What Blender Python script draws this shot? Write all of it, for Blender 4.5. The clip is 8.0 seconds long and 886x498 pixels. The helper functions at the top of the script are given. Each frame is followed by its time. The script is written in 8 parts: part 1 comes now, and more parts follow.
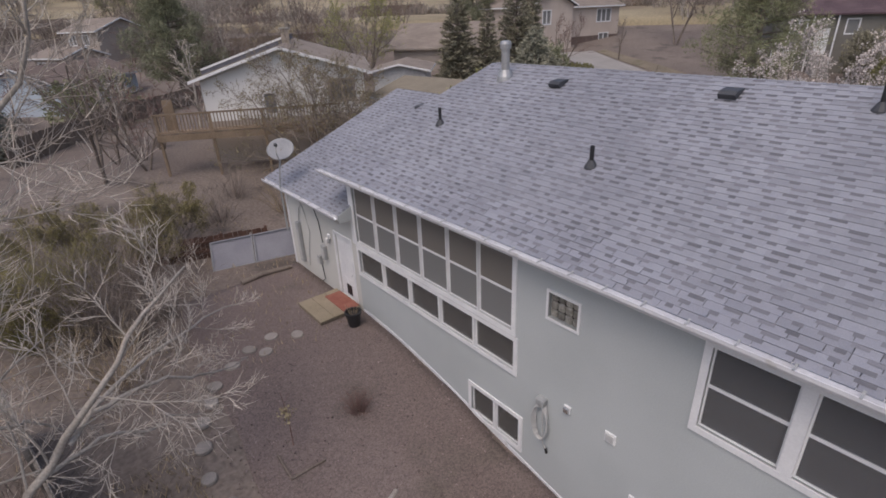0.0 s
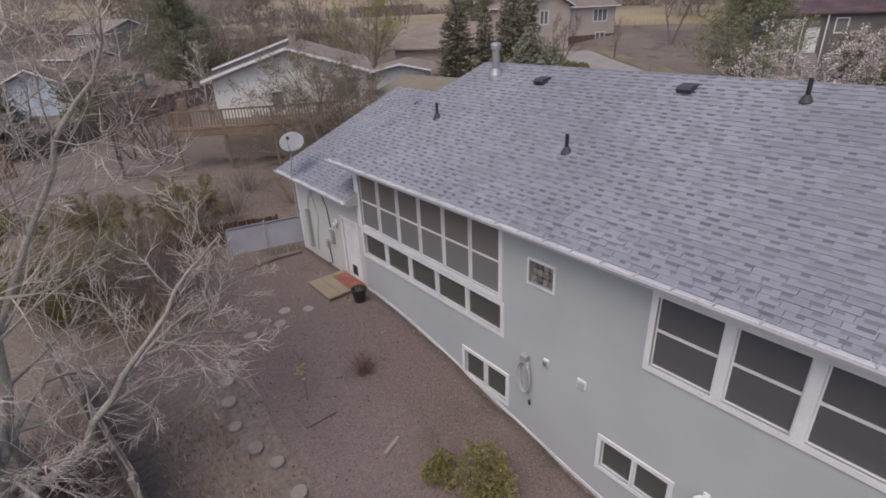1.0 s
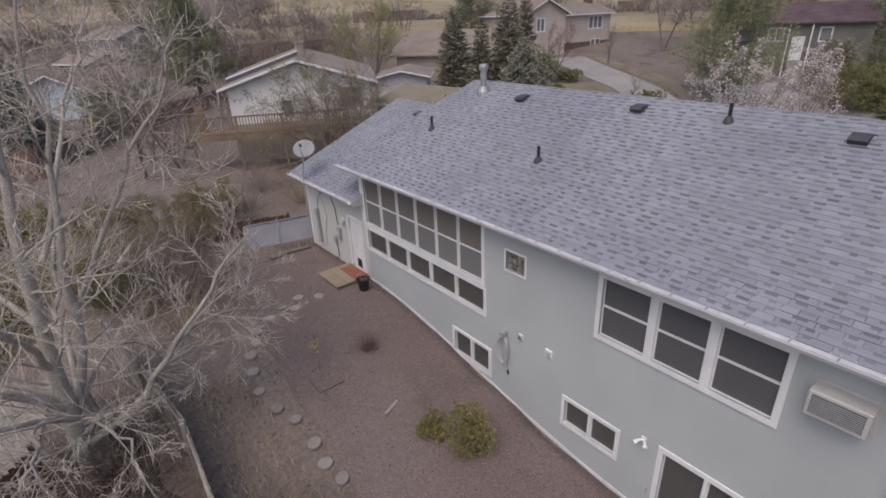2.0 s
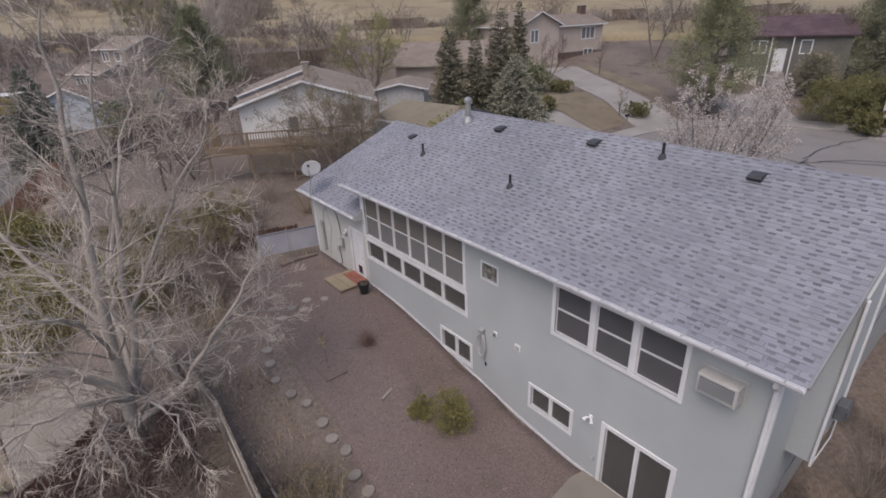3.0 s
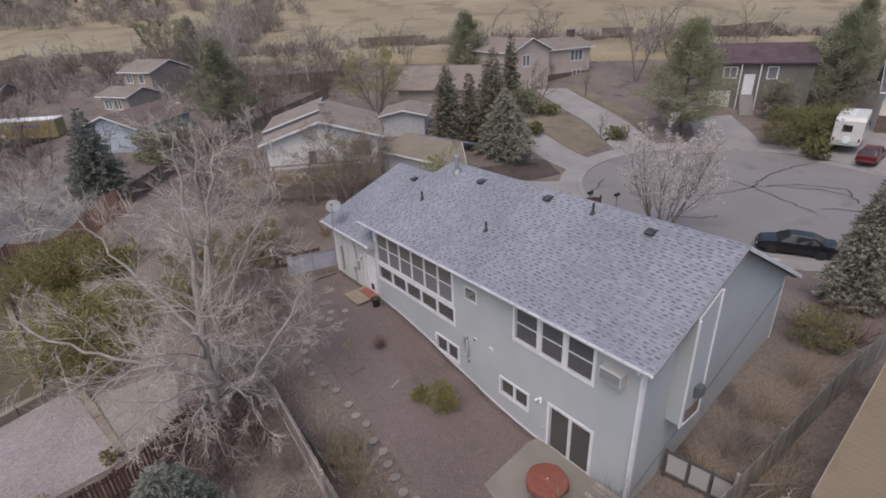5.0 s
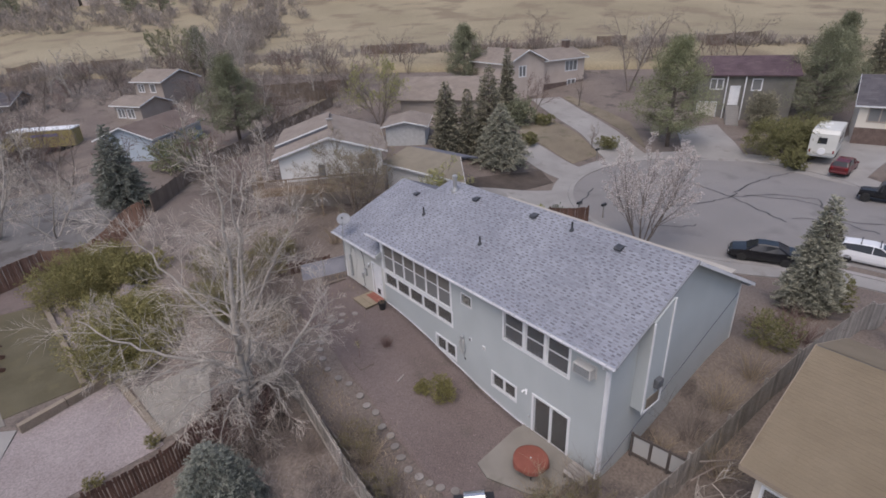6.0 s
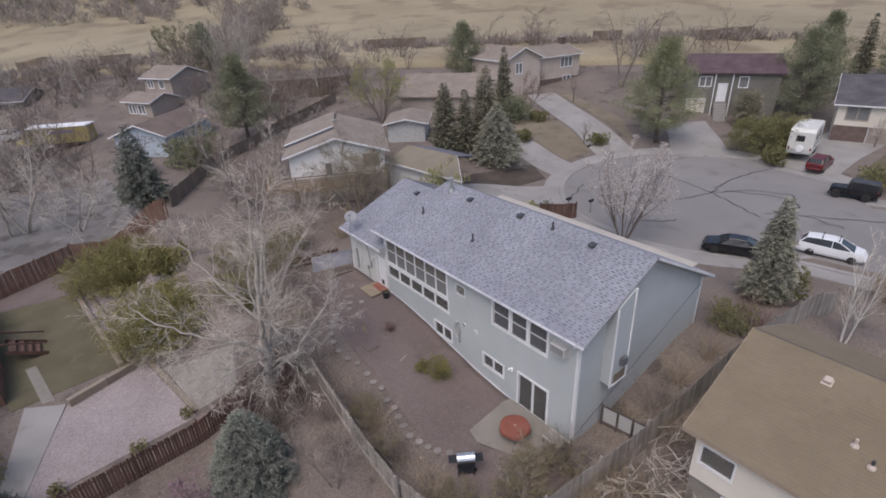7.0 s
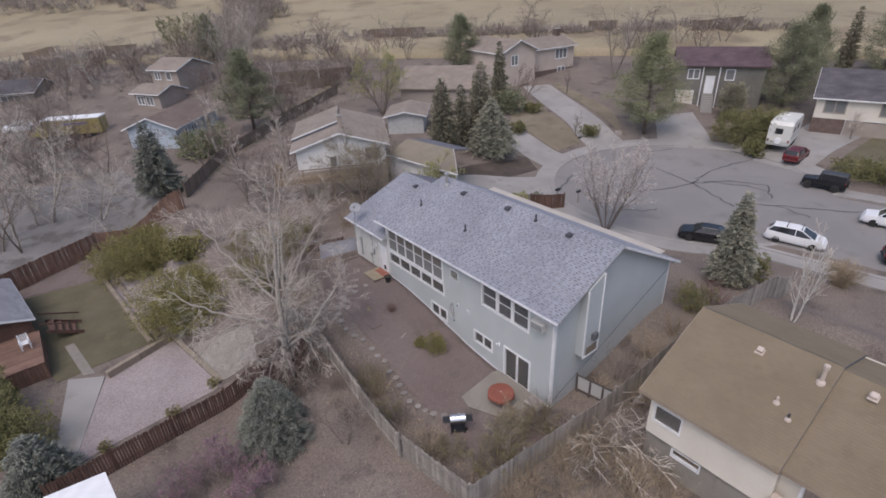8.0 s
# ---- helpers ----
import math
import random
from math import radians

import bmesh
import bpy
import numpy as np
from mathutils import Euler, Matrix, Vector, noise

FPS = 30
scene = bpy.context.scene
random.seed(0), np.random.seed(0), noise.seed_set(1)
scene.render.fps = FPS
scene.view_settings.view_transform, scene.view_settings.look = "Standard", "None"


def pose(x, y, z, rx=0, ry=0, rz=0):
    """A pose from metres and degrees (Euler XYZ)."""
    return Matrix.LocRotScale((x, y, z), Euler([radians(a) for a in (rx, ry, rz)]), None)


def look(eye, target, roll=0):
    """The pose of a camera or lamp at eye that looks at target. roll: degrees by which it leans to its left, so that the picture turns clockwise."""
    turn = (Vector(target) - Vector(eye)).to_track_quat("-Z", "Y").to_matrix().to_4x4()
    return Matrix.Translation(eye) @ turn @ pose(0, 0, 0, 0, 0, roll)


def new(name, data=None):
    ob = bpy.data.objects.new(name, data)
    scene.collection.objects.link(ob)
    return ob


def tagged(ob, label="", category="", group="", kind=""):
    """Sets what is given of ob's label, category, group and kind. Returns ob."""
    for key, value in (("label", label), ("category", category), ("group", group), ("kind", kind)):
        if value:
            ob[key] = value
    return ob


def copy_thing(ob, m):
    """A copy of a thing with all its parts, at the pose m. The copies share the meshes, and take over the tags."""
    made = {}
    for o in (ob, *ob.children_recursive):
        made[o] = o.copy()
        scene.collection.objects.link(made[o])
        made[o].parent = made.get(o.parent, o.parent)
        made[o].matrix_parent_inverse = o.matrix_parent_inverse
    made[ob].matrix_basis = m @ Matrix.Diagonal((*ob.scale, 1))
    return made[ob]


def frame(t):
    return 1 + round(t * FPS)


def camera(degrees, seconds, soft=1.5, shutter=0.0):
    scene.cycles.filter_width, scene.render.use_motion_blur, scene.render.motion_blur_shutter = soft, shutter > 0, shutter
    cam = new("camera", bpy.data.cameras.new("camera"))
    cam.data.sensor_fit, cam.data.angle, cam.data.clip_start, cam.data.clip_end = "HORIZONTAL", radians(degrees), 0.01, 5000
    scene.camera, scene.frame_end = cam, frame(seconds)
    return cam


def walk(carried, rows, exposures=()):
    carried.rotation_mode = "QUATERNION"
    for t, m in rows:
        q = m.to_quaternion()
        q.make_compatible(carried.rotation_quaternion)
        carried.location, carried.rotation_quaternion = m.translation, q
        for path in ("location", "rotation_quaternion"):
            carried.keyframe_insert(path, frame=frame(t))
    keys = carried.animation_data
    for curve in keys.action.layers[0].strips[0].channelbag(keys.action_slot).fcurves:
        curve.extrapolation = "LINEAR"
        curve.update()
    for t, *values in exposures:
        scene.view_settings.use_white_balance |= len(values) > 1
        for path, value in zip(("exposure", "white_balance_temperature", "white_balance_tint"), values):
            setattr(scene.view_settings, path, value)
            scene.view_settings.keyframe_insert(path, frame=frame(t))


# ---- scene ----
cam = camera(82.0, 8.0, soft=1.7)
PATH = [
    (0, (-6.343, 3.084, 9.783), (-5.215, 4.502, 8.937), -2.4),
    (0.5, (-6.782, 2.517, 9.77), (-5.656, 3.936, 8.922), -2.5),
    (1, (-7.239, 1.782, 9.928), (-6.116, 3.203, 9.08), -2.6),
    (1.5, (-7.803, 0.945, 10.202), (-6.681, 2.368, 9.356), -2.5),
    (3, (-9.334, -1.982, 12.049), (-8.217, -0.554, 11.203), -2.5),
    (3.5, (-9.882, -2.936, 12.894), (-8.767, -1.508, 12.047), -2.5),
    (4, (-10.498, -3.892, 13.729), (-9.384, -2.463, 12.881), -2.6),
    (4.5, (-11.153, -4.867, 14.587), (-10.042, -3.437, 13.739), -2.7),
    (6, (-13.367, -7.874, 17.327), (-12.257, -6.445, 16.475), -2.7),
    (6.5, (-14.138, -9.002, 18.184), (-13.034, -7.577, 17.317), -2.8),
    (7, (-14.879, -10.166, 19.08), (-13.785, -8.75, 18.186), -2.8),
    (7.5, (-15.644, -11.394, 19.964), (-14.559, -9.989, 19.043), -2.8),
    (8, (-16.446, -12.631, 20.816), (-15.371, -11.235, 19.869), -2.9),
]
walk(cam, [(t, look(eye, target, roll)) for t, eye, target, roll in PATH], [(0.0, 0.07, 6720, 14.0), (4.0, 0.12, 6720, 14.0), (6.0, 0.18, 6420, 13.0), (8.0, 0.24, 6420, 13.0)])

# ---- world, sun and exposure ----
world = bpy.data.worlds.new("sky")
world.use_nodes = True
scene.world = world
_wn = world.node_tree.nodes
_sky = _wn.new("ShaderNodeTexSky")
_sky.sky_type, _sky.sun_disc = "NISHITA", False
_sky.sun_elevation, _sky.sun_rotation = radians(61), radians(245)
_sky.air_density, _sky.dust_density, _sky.ozone_density = 1.0, 4.0, 1.5
world.node_tree.links.new(_sky.outputs[0], _wn["Background"].inputs[0])
_wn["Background"].inputs[1].default_value = 0.15
sun = new("sun", bpy.data.lights.new("sun", "SUN"))
sun.data.energy, sun.data.angle, sun.data.color = 0.62, radians(40), (1.0, 0.985, 0.97)
sun.matrix_basis = look((-30, -14, 60), (0, 0, 0))


# ---- materials ----
def material(name, c1, c2, scale=1.5, fine=30.0, rough=0.9, bump=0.25, grain=0.25, metal=0.0, island=0.0, per_object=0.0, spot=None, spot_at=0.62, cells=0.0):
    """Two colours mixed by a coarse noise, with a fine grain, optional stains, variation from piece to piece and relief."""
    m = bpy.data.materials.new(name)
    m.use_nodes = True
    nt = m.node_tree
    n, l = nt.nodes, nt.links
    bsdf = n["Principled BSDF"]
    bsdf.inputs["Roughness"].default_value = rough
    bsdf.inputs["Metallic"].default_value = metal
    geo = n.new("ShaderNodeNewGeometry")
    big = n.new("ShaderNodeTexNoise")
    big.inputs["Scale"].default_value, big.inputs["Detail"].default_value = scale, 4
    l.new(geo.outputs["Position"], big.inputs["Vector"])
    ramp = n.new("ShaderNodeMapRange")
    ramp.inputs[1].default_value, ramp.inputs[2].default_value = 0.35, 0.65
    l.new(big.outputs["Fac"], ramp.inputs[0])
    mixed = n.new("ShaderNodeMix")
    mixed.data_type = "RGBA"
    mixed.inputs[6].default_value, mixed.inputs[7].default_value = (*c1, 1), (*c2, 1)
    l.new(ramp.outputs[0], mixed.inputs[0])
    col = mixed.outputs[2]
    if spot:
        blot = n.new("ShaderNodeTexNoise")
        blot.inputs["Scale"].default_value, blot.inputs["Detail"].default_value = scale * 2.3, 6
        l.new(geo.outputs["Position"], blot.inputs["Vector"])
        r2 = n.new("ShaderNodeMapRange")
        r2.inputs[1].default_value, r2.inputs[2].default_value = spot_at - 0.06, spot_at + 0.06
        l.new(blot.outputs["Fac"], r2.inputs[0])
        m2 = n.new("ShaderNodeMix")
        m2.data_type = "RGBA"
        m2.inputs[7].default_value = (*spot, 1)
        l.new(r2.outputs[0], m2.inputs[0])
        l.new(col, m2.inputs[6])
        col = m2.outputs[2]
    if cells:
        tex = n.new("ShaderNodeTexVoronoi")
        tex.inputs["Scale"].default_value = cells
        l.new(geo.outputs["Position"], tex.inputs["Vector"])
        sep = n.new("ShaderNodeSeparateColor")
        l.new(tex.outputs["Color"], sep.inputs[0])
        fine_out, height = sep.outputs[0], tex.outputs["Distance"]
    else:
        tex = n.new("ShaderNodeTexNoise")
        tex.inputs["Scale"].default_value, tex.inputs["Detail"].default_value = fine, 3
        l.new(geo.outputs["Position"], tex.inputs["Vector"])
        fine_out = height = tex.outputs["Fac"]
    val = n.new("ShaderNodeMapRange")
    val.inputs[1].default_value, val.inputs[2].default_value = (0.0, 1.0) if cells else (0.25, 0.75)
    val.inputs[3].default_value, val.inputs[4].default_value = 1 - grain, 1 + grain
    l.new(fine_out, val.inputs[0])
    v = val.outputs[0]
    for source, amount in ((geo.outputs["Random Per Island"], island), (None, per_object)):
        if amount:
            if source is None:
                source = n.new("ShaderNodeObjectInfo").outputs["Random"]
            mr = n.new("ShaderNodeMapRange")
            mr.inputs[3].default_value, mr.inputs[4].default_value = 1 - amount, 1 + amount
            l.new(source, mr.inputs[0])
            mul = n.new("ShaderNodeMath")
            mul.operation = "MULTIPLY"
            l.new(v, mul.inputs[0]), l.new(mr.outputs[0], mul.inputs[1])
            v = mul.outputs[0]
    hsv = n.new("ShaderNodeHueSaturation")
    l.new(col, hsv.inputs["Color"]), l.new(v, hsv.inputs["Value"])
    l.new(hsv.outputs[0], bsdf.inputs["Base Color"])
    if bump:
        b = n.new("ShaderNodeBump")
        b.inputs["Strength"].default_value, b.inputs["Distance"].default_value = bump, 0.03 if not cells else 0.02
        l.new(height, b.inputs["Height"])
        l.new(b.outputs[0], bsdf.inputs["Normal"])
    return m


def glass(name, tint, gloss_rough=0.03, ior=1.5):
    m = bpy.data.materials.new(name)
    m.use_nodes = True
    n, l = m.node_tree.nodes, m.node_tree.links
    n.remove(n["Principled BSDF"])
    clear, shine, fre, mx = n.new("ShaderNodeBsdfTransparent"), n.new("ShaderNodeBsdfGlossy"), n.new("ShaderNodeFresnel"), n.new("ShaderNodeMixShader")
    clear.inputs[0].default_value = (*tint, 1)
    shine.inputs["Roughness"].default_value = gloss_rough
    fre.inputs[0].default_value = ior
    l.new(fre.outputs[0], mx.inputs[0]), l.new(clear.outputs[0], mx.inputs[1]), l.new(shine.outputs[0], mx.inputs[2])
    l.new(mx.outputs[0], n["Material Output"].inputs[0])
    return m


def mesh_screen(name, c, open_part):
    m = bpy.data.materials.new(name)
    m.use_nodes = True
    n, l = m.node_tree.nodes, m.node_tree.links
    clear, mx = n.new("ShaderNodeBsdfTransparent"), n.new("ShaderNodeMixShader")
    n["Principled BSDF"].inputs["Base Color"].default_value = (*c, 1)
    mx.inputs[0].default_value = open_part
    l.new(n["Principled BSDF"].outputs[0], mx.inputs[1]), l.new(clear.outputs[0], mx.inputs[2])
    l.new(mx.outputs[0], n["Material Output"].inputs[0])
    return m


M = dict(
    siding=material("grey_stucco", (0.432, 0.458, 0.458), (0.472, 0.498, 0.498), 0.5, 45, 0.85, 0.12, 0.06),
    wing_siding=material("pale_cream_grey_siding", (0.55, 0.545, 0.51), (0.60, 0.595, 0.56), 0.5, 45, 0.85, 0.12, 0.06),
    panel_blue=material("pale_blue_grey_panel", (0.24, 0.24, 0.275), (0.29, 0.29, 0.325), 1.2, 40, 0.9, 0.1, 0.12),
    white=material("white_trim_paint", (0.72, 0.72, 0.73), (0.80, 0.80, 0.80), 2, 30, 0.55, 0.05, 0.05),
    gutter=material("white_gutter_metal", (0.66, 0.66, 0.69), (0.76, 0.76, 0.78), 1.2, 20, 0.4, 0.03, 0.06, spot=(0.5, 0.48, 0.46), spot_at=0.68),
    shingle=material("slate_grey_shingle", (0.243, 0.250, 0.284), (0.284, 0.292, 0.328), 0.35, 110, 0.95, 0.35, 0.16, island=0.11),
    shingle_piece=material("slate_grey_shingle_tab", (0.245, 0.252, 0.290), (0.286, 0.294, 0.334), 0.35, 110, 0.95, 0.35, 0.16, per_object=0.11),
    band=material("dark_shingle_shadow_band", (0.158, 0.158, 0.180), (0.190, 0.190, 0.214), 0.5, 110, 0.95, 0.3, 0.15, island=0.25),
    felt=material("dark_roof_felt", (0.12, 0.12, 0.14), (0.15, 0.15, 0.17), 2, 60),
    tan_shingle=material("tan_shingle", (0.186, 0.147, 0.098), (0.212, 0.169, 0.115), 0.5, 90, 0.95, 0.25, 0.16, island=0.03, spot=(0.178, 0.139, 0.092), spot_at=0.64),
    brown_roof=material("brown_shingle", (0.225, 0.186, 0.156), (0.265, 0.222, 0.188), 0.6, 60, 0.95, 0.3, 0.10, island=0.06),
    olive_roof=material("olive_brown_shingle", (0.205, 0.176, 0.132), (0.238, 0.206, 0.156), 0.5, 60, 0.95, 0.2, 0.08, island=0.04),
    umber_roof=material("umber_brown_shingle", (0.150, 0.112, 0.095), (0.185, 0.142, 0.122), 0.5, 60, 0.95, 0.3, 0.10, island=0.06),
    plum_roof=material("plum_shingle", (0.085, 0.055, 0.065), (0.115, 0.078, 0.085), 0.6, 60, 0.95, 0.3, 0.12, island=0.14),
    slate_roof=material("charcoal_shingle", (0.075, 0.070, 0.078), (0.11, 0.10, 0.108), 0.6, 60, 0.95, 0.3, 0.12, island=0.14),
    cream=material("cream_siding", (0.62, 0.57, 0.49), (0.68, 0.63, 0.55), 0.6, 30, 0.8, 0.1, 0.06),
    pink_siding=material("pale_pink_siding", (0.48, 0.400, 0.342), (0.54, 0.458, 0.396), 0.6, 30, 0.8, 0.1, 0.06),
    white_siding=material("white_siding", (0.70, 0.69, 0.67), (0.76, 0.75, 0.73), 0.6, 30, 0.8, 0.1, 0.06),
    blue_siding=material("pale_blue_siding", (0.40, 0.46, 0.52), (0.45, 0.51, 0.57), 0.6, 30, 0.8, 0.1, 0.05),
    sage=material("dark_grey_green_siding", (0.150, 0.142, 0.125), (0.185, 0.175, 0.155), 0.6, 30, 0.8, 0.1, 0.06),
    taupe=material("taupe_siding", (0.31, 0.262, 0.225), (0.36, 0.31, 0.27), 0.6, 30, 0.8, 0.1, 0.06),
    brick=material("dark_red_brick", (0.120, 0.086, 0.073), (0.158, 0.114, 0.098), 2.0, 12, 0.9, 0.3, 0.25),
    dirt=material("dry_dirt_and_thatch", (0.150, 0.120, 0.104), (0.192, 0.158, 0.134), 0.22, 9, 0.98, 0.5, 0.32, spot=(0.105, 0.086, 0.074), spot_at=0.62),
    gravel=material("reddish_gravel", (0.150, 0.116, 0.106), (0.178, 0.141, 0.130), 0.30, 60, 0.95, 0.5, 0.26, spot=(0.132, 0.108, 0.094), spot_at=0.63, cells=34),
    pale_gravel=material("pale_pink_gravel", (0.275, 0.232, 0.226), (0.322, 0.275, 0.267), 0.4, 60, 0.95, 0.5, 0.2, spot=(0.29, 0.242, 0.234), spot_at=0.66, cells=16),
    lawn=material("dormant_lawn", (0.100, 0.088, 0.052), (0.135, 0.117, 0.074), 0.5, 40, 0.98, 0.5, 0.3, spot=(0.128, 0.110, 0.064), spot_at=0.60),
    dark_soil=material("dark_planting_soil", (0.060, 0.046, 0.038), (0.095, 0.075, 0.060), 0.6, 15, 0.98, 0.5, 0.3),
    dry_lawn=material("dry_brown_lawn", (0.165, 0.135, 0.098), (0.215, 0.180, 0.128), 0.3, 14, 0.98, 0.5, 0.25, spot=(0.135, 0.118, 0.075), spot_at=0.6),
    grey_yard=material("pale_grey_dirt_yard", (0.160, 0.149, 0.142), (0.208, 0.195, 0.186), 0.25, 14, 0.98, 0.4, 0.2, spot=(0.118, 0.106, 0.098), spot_at=0.55),
    pale_room=material("pale_sunroom_paint", (0.62, 0.56, 0.49), (0.70, 0.64, 0.56), 1.2, 20, 0.9, 0.0, 0.08, spot=(0.32, 0.25, 0.20), spot_at=0.64),
    straw=material("dry_straw_grass", (0.258, 0.216, 0.138), (0.320, 0.268, 0.176), 0.035, 3, 0.98, 0.4, 0.18, spot=(0.215, 0.170, 0.112), spot_at=0.57),
    asphalt=material("worn_grey_asphalt", (0.212, 0.198, 0.190), (0.240, 0.224, 0.214), 0.16, 70, 0.9, 0.3, 0.10, spot=(0.188, 0.175, 0.168), spot_at=0.64),
    tar=material("black_crack_sealant", (0.030, 0.029, 0.030), (0.045, 0.043, 0.043), 2, 40, 0.6, 0.1, 0.15),
    concrete=material("pale_concrete", (0.262, 0.247, 0.231), (0.320, 0.303, 0.286), 0.35, 50, 0.9, 0.2, 0.10, spot=(0.236, 0.219, 0.202), spot_at=0.64),
    slab=material("buff_patio_concrete", (0.218, 0.197, 0.170), (0.265, 0.243, 0.212), 0.6, 50, 0.9, 0.2, 0.1, spot=(0.205, 0.185, 0.152), spot_at=0.63),
    flag=material("pale_round_paver", (0.225, 0.202, 0.182), (0.272, 0.246, 0.224), 3, 50, 0.9, 0.3, 0.15, per_object=0.2),
    red_wood=material("reddish_stained_boards", (0.085, 0.046, 0.034), (0.120, 0.066, 0.048), 1.2, 18, 0.8, 0.25, 0.25, per_object=0.22),
    grey_wood=material("weathered_grey_boards", (0.25, 0.225, 0.20), (0.32, 0.29, 0.26), 1.5, 22, 0.9, 0.3, 0.25, per_object=0.25),
    deck_wood=material("golden_deck_boards", (0.19, 0.138, 0.092), (0.245, 0.182, 0.125), 1.5, 22, 0.75, 0.2, 0.2, per_object=0.15),
    mat_wood=material("pale_plywood", (0.25, 0.208, 0.145), (0.30, 0.25, 0.178), 2, 30, 0.85, 0.15, 0.15),
    gate_wood=material("dark_gate_frame", (0.085, 0.072, 0.066), (0.12, 0.10, 0.09), 1.5, 20, 0.9, 0.2, 0.2),
    timber=material("landscape_timber", (0.205, 0.168, 0.128), (0.255, 0.212, 0.165), 1.5, 20, 0.9, 0.3, 0.2, per_object=0.15),
    bark_pale=material("pale_cottonwood_bark", (0.31, 0.278, 0.242), (0.41, 0.372, 0.330), 2.5, 25, 0.95, 0.5, 0.25),
    twig_pale=material("pale_twig", (0.45, 0.395, 0.338), (0.56, 0.500, 0.432), 1.0, 20, 0.95, 0.0, 0.2, island=0.25),
    bark=material("grey_brown_bark", (0.145, 0.118, 0.098), (0.20, 0.165, 0.14), 2.5, 25, 0.95, 0.5, 0.3),
    twig=material("grey_brown_twig", (0.205, 0.168, 0.143), (0.270, 0.226, 0.195), 0.6, 20, 0.95, 0.0, 0.2, island=0.3),
    birch=material("white_birch_bark", (0.58, 0.55, 0.50), (0.68, 0.65, 0.60), 4, 25, 0.8, 0.3, 0.15, spot=(0.10, 0.09, 0.08), spot_at=0.70),
    far_twig=material("pale_grey_brown_far_twig", (0.265, 0.226, 0.195), (0.335, 0.290, 0.255), 0.05, 20, 0.95, 0.0, 0.2, island=0.3),
    scrub_twig=material("greyish_scrub_twig", (0.255, 0.220, 0.195), (0.325, 0.285, 0.257), 0.05, 20, 0.95, 0.0, 0.2, island=0.3),
    straw_twig=material("straw_coloured_stems", (0.30, 0.235, 0.155), (0.38, 0.305, 0.215), 0.8, 20, 0.95, 0.0, 0.2, island=0.3),
    red_twig=material("reddish_bare_stems", (0.145, 0.085, 0.075), (0.20, 0.125, 0.11), 0.8, 20, 0.95, 0.0, 0.2, island=0.3),
    blossom=material("cream_blossom", (0.50, 0.44, 0.41), (0.60, 0.54, 0.50), 2, 30, 0.9, 0.0, 0.1, island=0.25),
    needles=material("dark_green_needles", (0.172, 0.180, 0.110), (0.232, 0.238, 0.152), 0.6, 8, 0.9, 0.0, 0.3, island=0.3),
    needles_blue=material("blue_green_needles", (0.185, 0.194, 0.160), (0.250, 0.258, 0.216), 0.8, 8, 0.95, 0.0, 0.3, island=0.25),
    needles_olive=material("olive_needles", (0.220, 0.203, 0.142), (0.290, 0.268, 0.192), 0.6, 8, 0.9, 0.0, 0.3, island=0.3),
    needles_pine=material("soft_green_pine_needles", (0.188, 0.198, 0.106), (0.250, 0.258, 0.148), 0.6, 8, 0.9, 0.0, 0.3, island=0.3),
    bud=material("olive_brown_buds", (0.22, 0.185, 0.105), (0.28, 0.235, 0.14), 0.7, 8, 0.9, 0.0, 0.2, island=0.3),
    spring_dull=material("pale_green_new_leaves", (0.24, 0.235, 0.13), (0.30, 0.29, 0.17), 0.7, 8, 0.9, 0.0, 0.2, island=0.3),
    far_wood=material("grey_brown_fence_wood", (0.155, 0.120, 0.094), (0.195, 0.155, 0.122), 0.8, 20, 0.95, 0.1, 0.2, per_object=0.15),
    eave_tan=material("tan_eave_paint", (0.26, 0.205, 0.15), (0.31, 0.25, 0.19), 0.8, 30, 0.8, 0.1, 0.1),
    shed_roof=material("pale_blue_grey_shingle", (0.200, 0.200, 0.222), (0.240, 0.240, 0.262), 0.6, 60, 0.95, 0.3, 0.12, island=0.1),
    needles_grey=material("grey_green_needles", (0.255, 0.250, 0.190), (0.335, 0.328, 0.256), 0.8, 8, 0.95, 0.0, 0.3, island=0.25),
    dish_grey=material("weathered_dish_enamel", (0.235, 0.24, 0.255), (0.28, 0.285, 0.30), 2, 30, 0.6, 0.0, 0.1),
    rust_wood=material("rust_brown_boards", (0.150, 0.086, 0.062), (0.195, 0.115, 0.084), 1.5, 22, 0.9, 0.3, 0.25, per_object=0.2),
    olive_bud=material("olive_green_buds", (0.180, 0.155, 0.068), (0.235, 0.203, 0.095), 0.7, 8, 0.9, 0.0, 0.2, island=0.3),
    juniper=material("golden_green_juniper", (0.200, 0.180, 0.068), (0.270, 0.242, 0.100), 0.9, 8, 0.95, 0.0, 0.3, island=0.3),
    hedge=material("green_shrub_leaves", (0.150, 0.145, 0.060), (0.210, 0.198, 0.090), 0.9, 8, 0.95, 0.0, 0.3, island=0.3),
    spring=material("yellow_green_new_leaves", (0.26, 0.265, 0.085), (0.34, 0.34, 0.12), 0.7, 8, 0.8, 0.0, 0.2, island=0.3),
    pinkleaf=material("dusky_pink_blossom", (0.262, 0.140, 0.190), (0.33, 0.185, 0.245), 0.7, 8, 0.9, 0.0, 0.2, island=0.3),
    dark=material("black_plastic", (0.018, 0.018, 0.020), (0.026, 0.026, 0.028), 3, 30, 0.5, 0.05, 0.15),
    vent=material("charcoal_metal", (0.040, 0.042, 0.048), (0.060, 0.062, 0.068), 3, 30, 0.55, 0.05, 0.15),
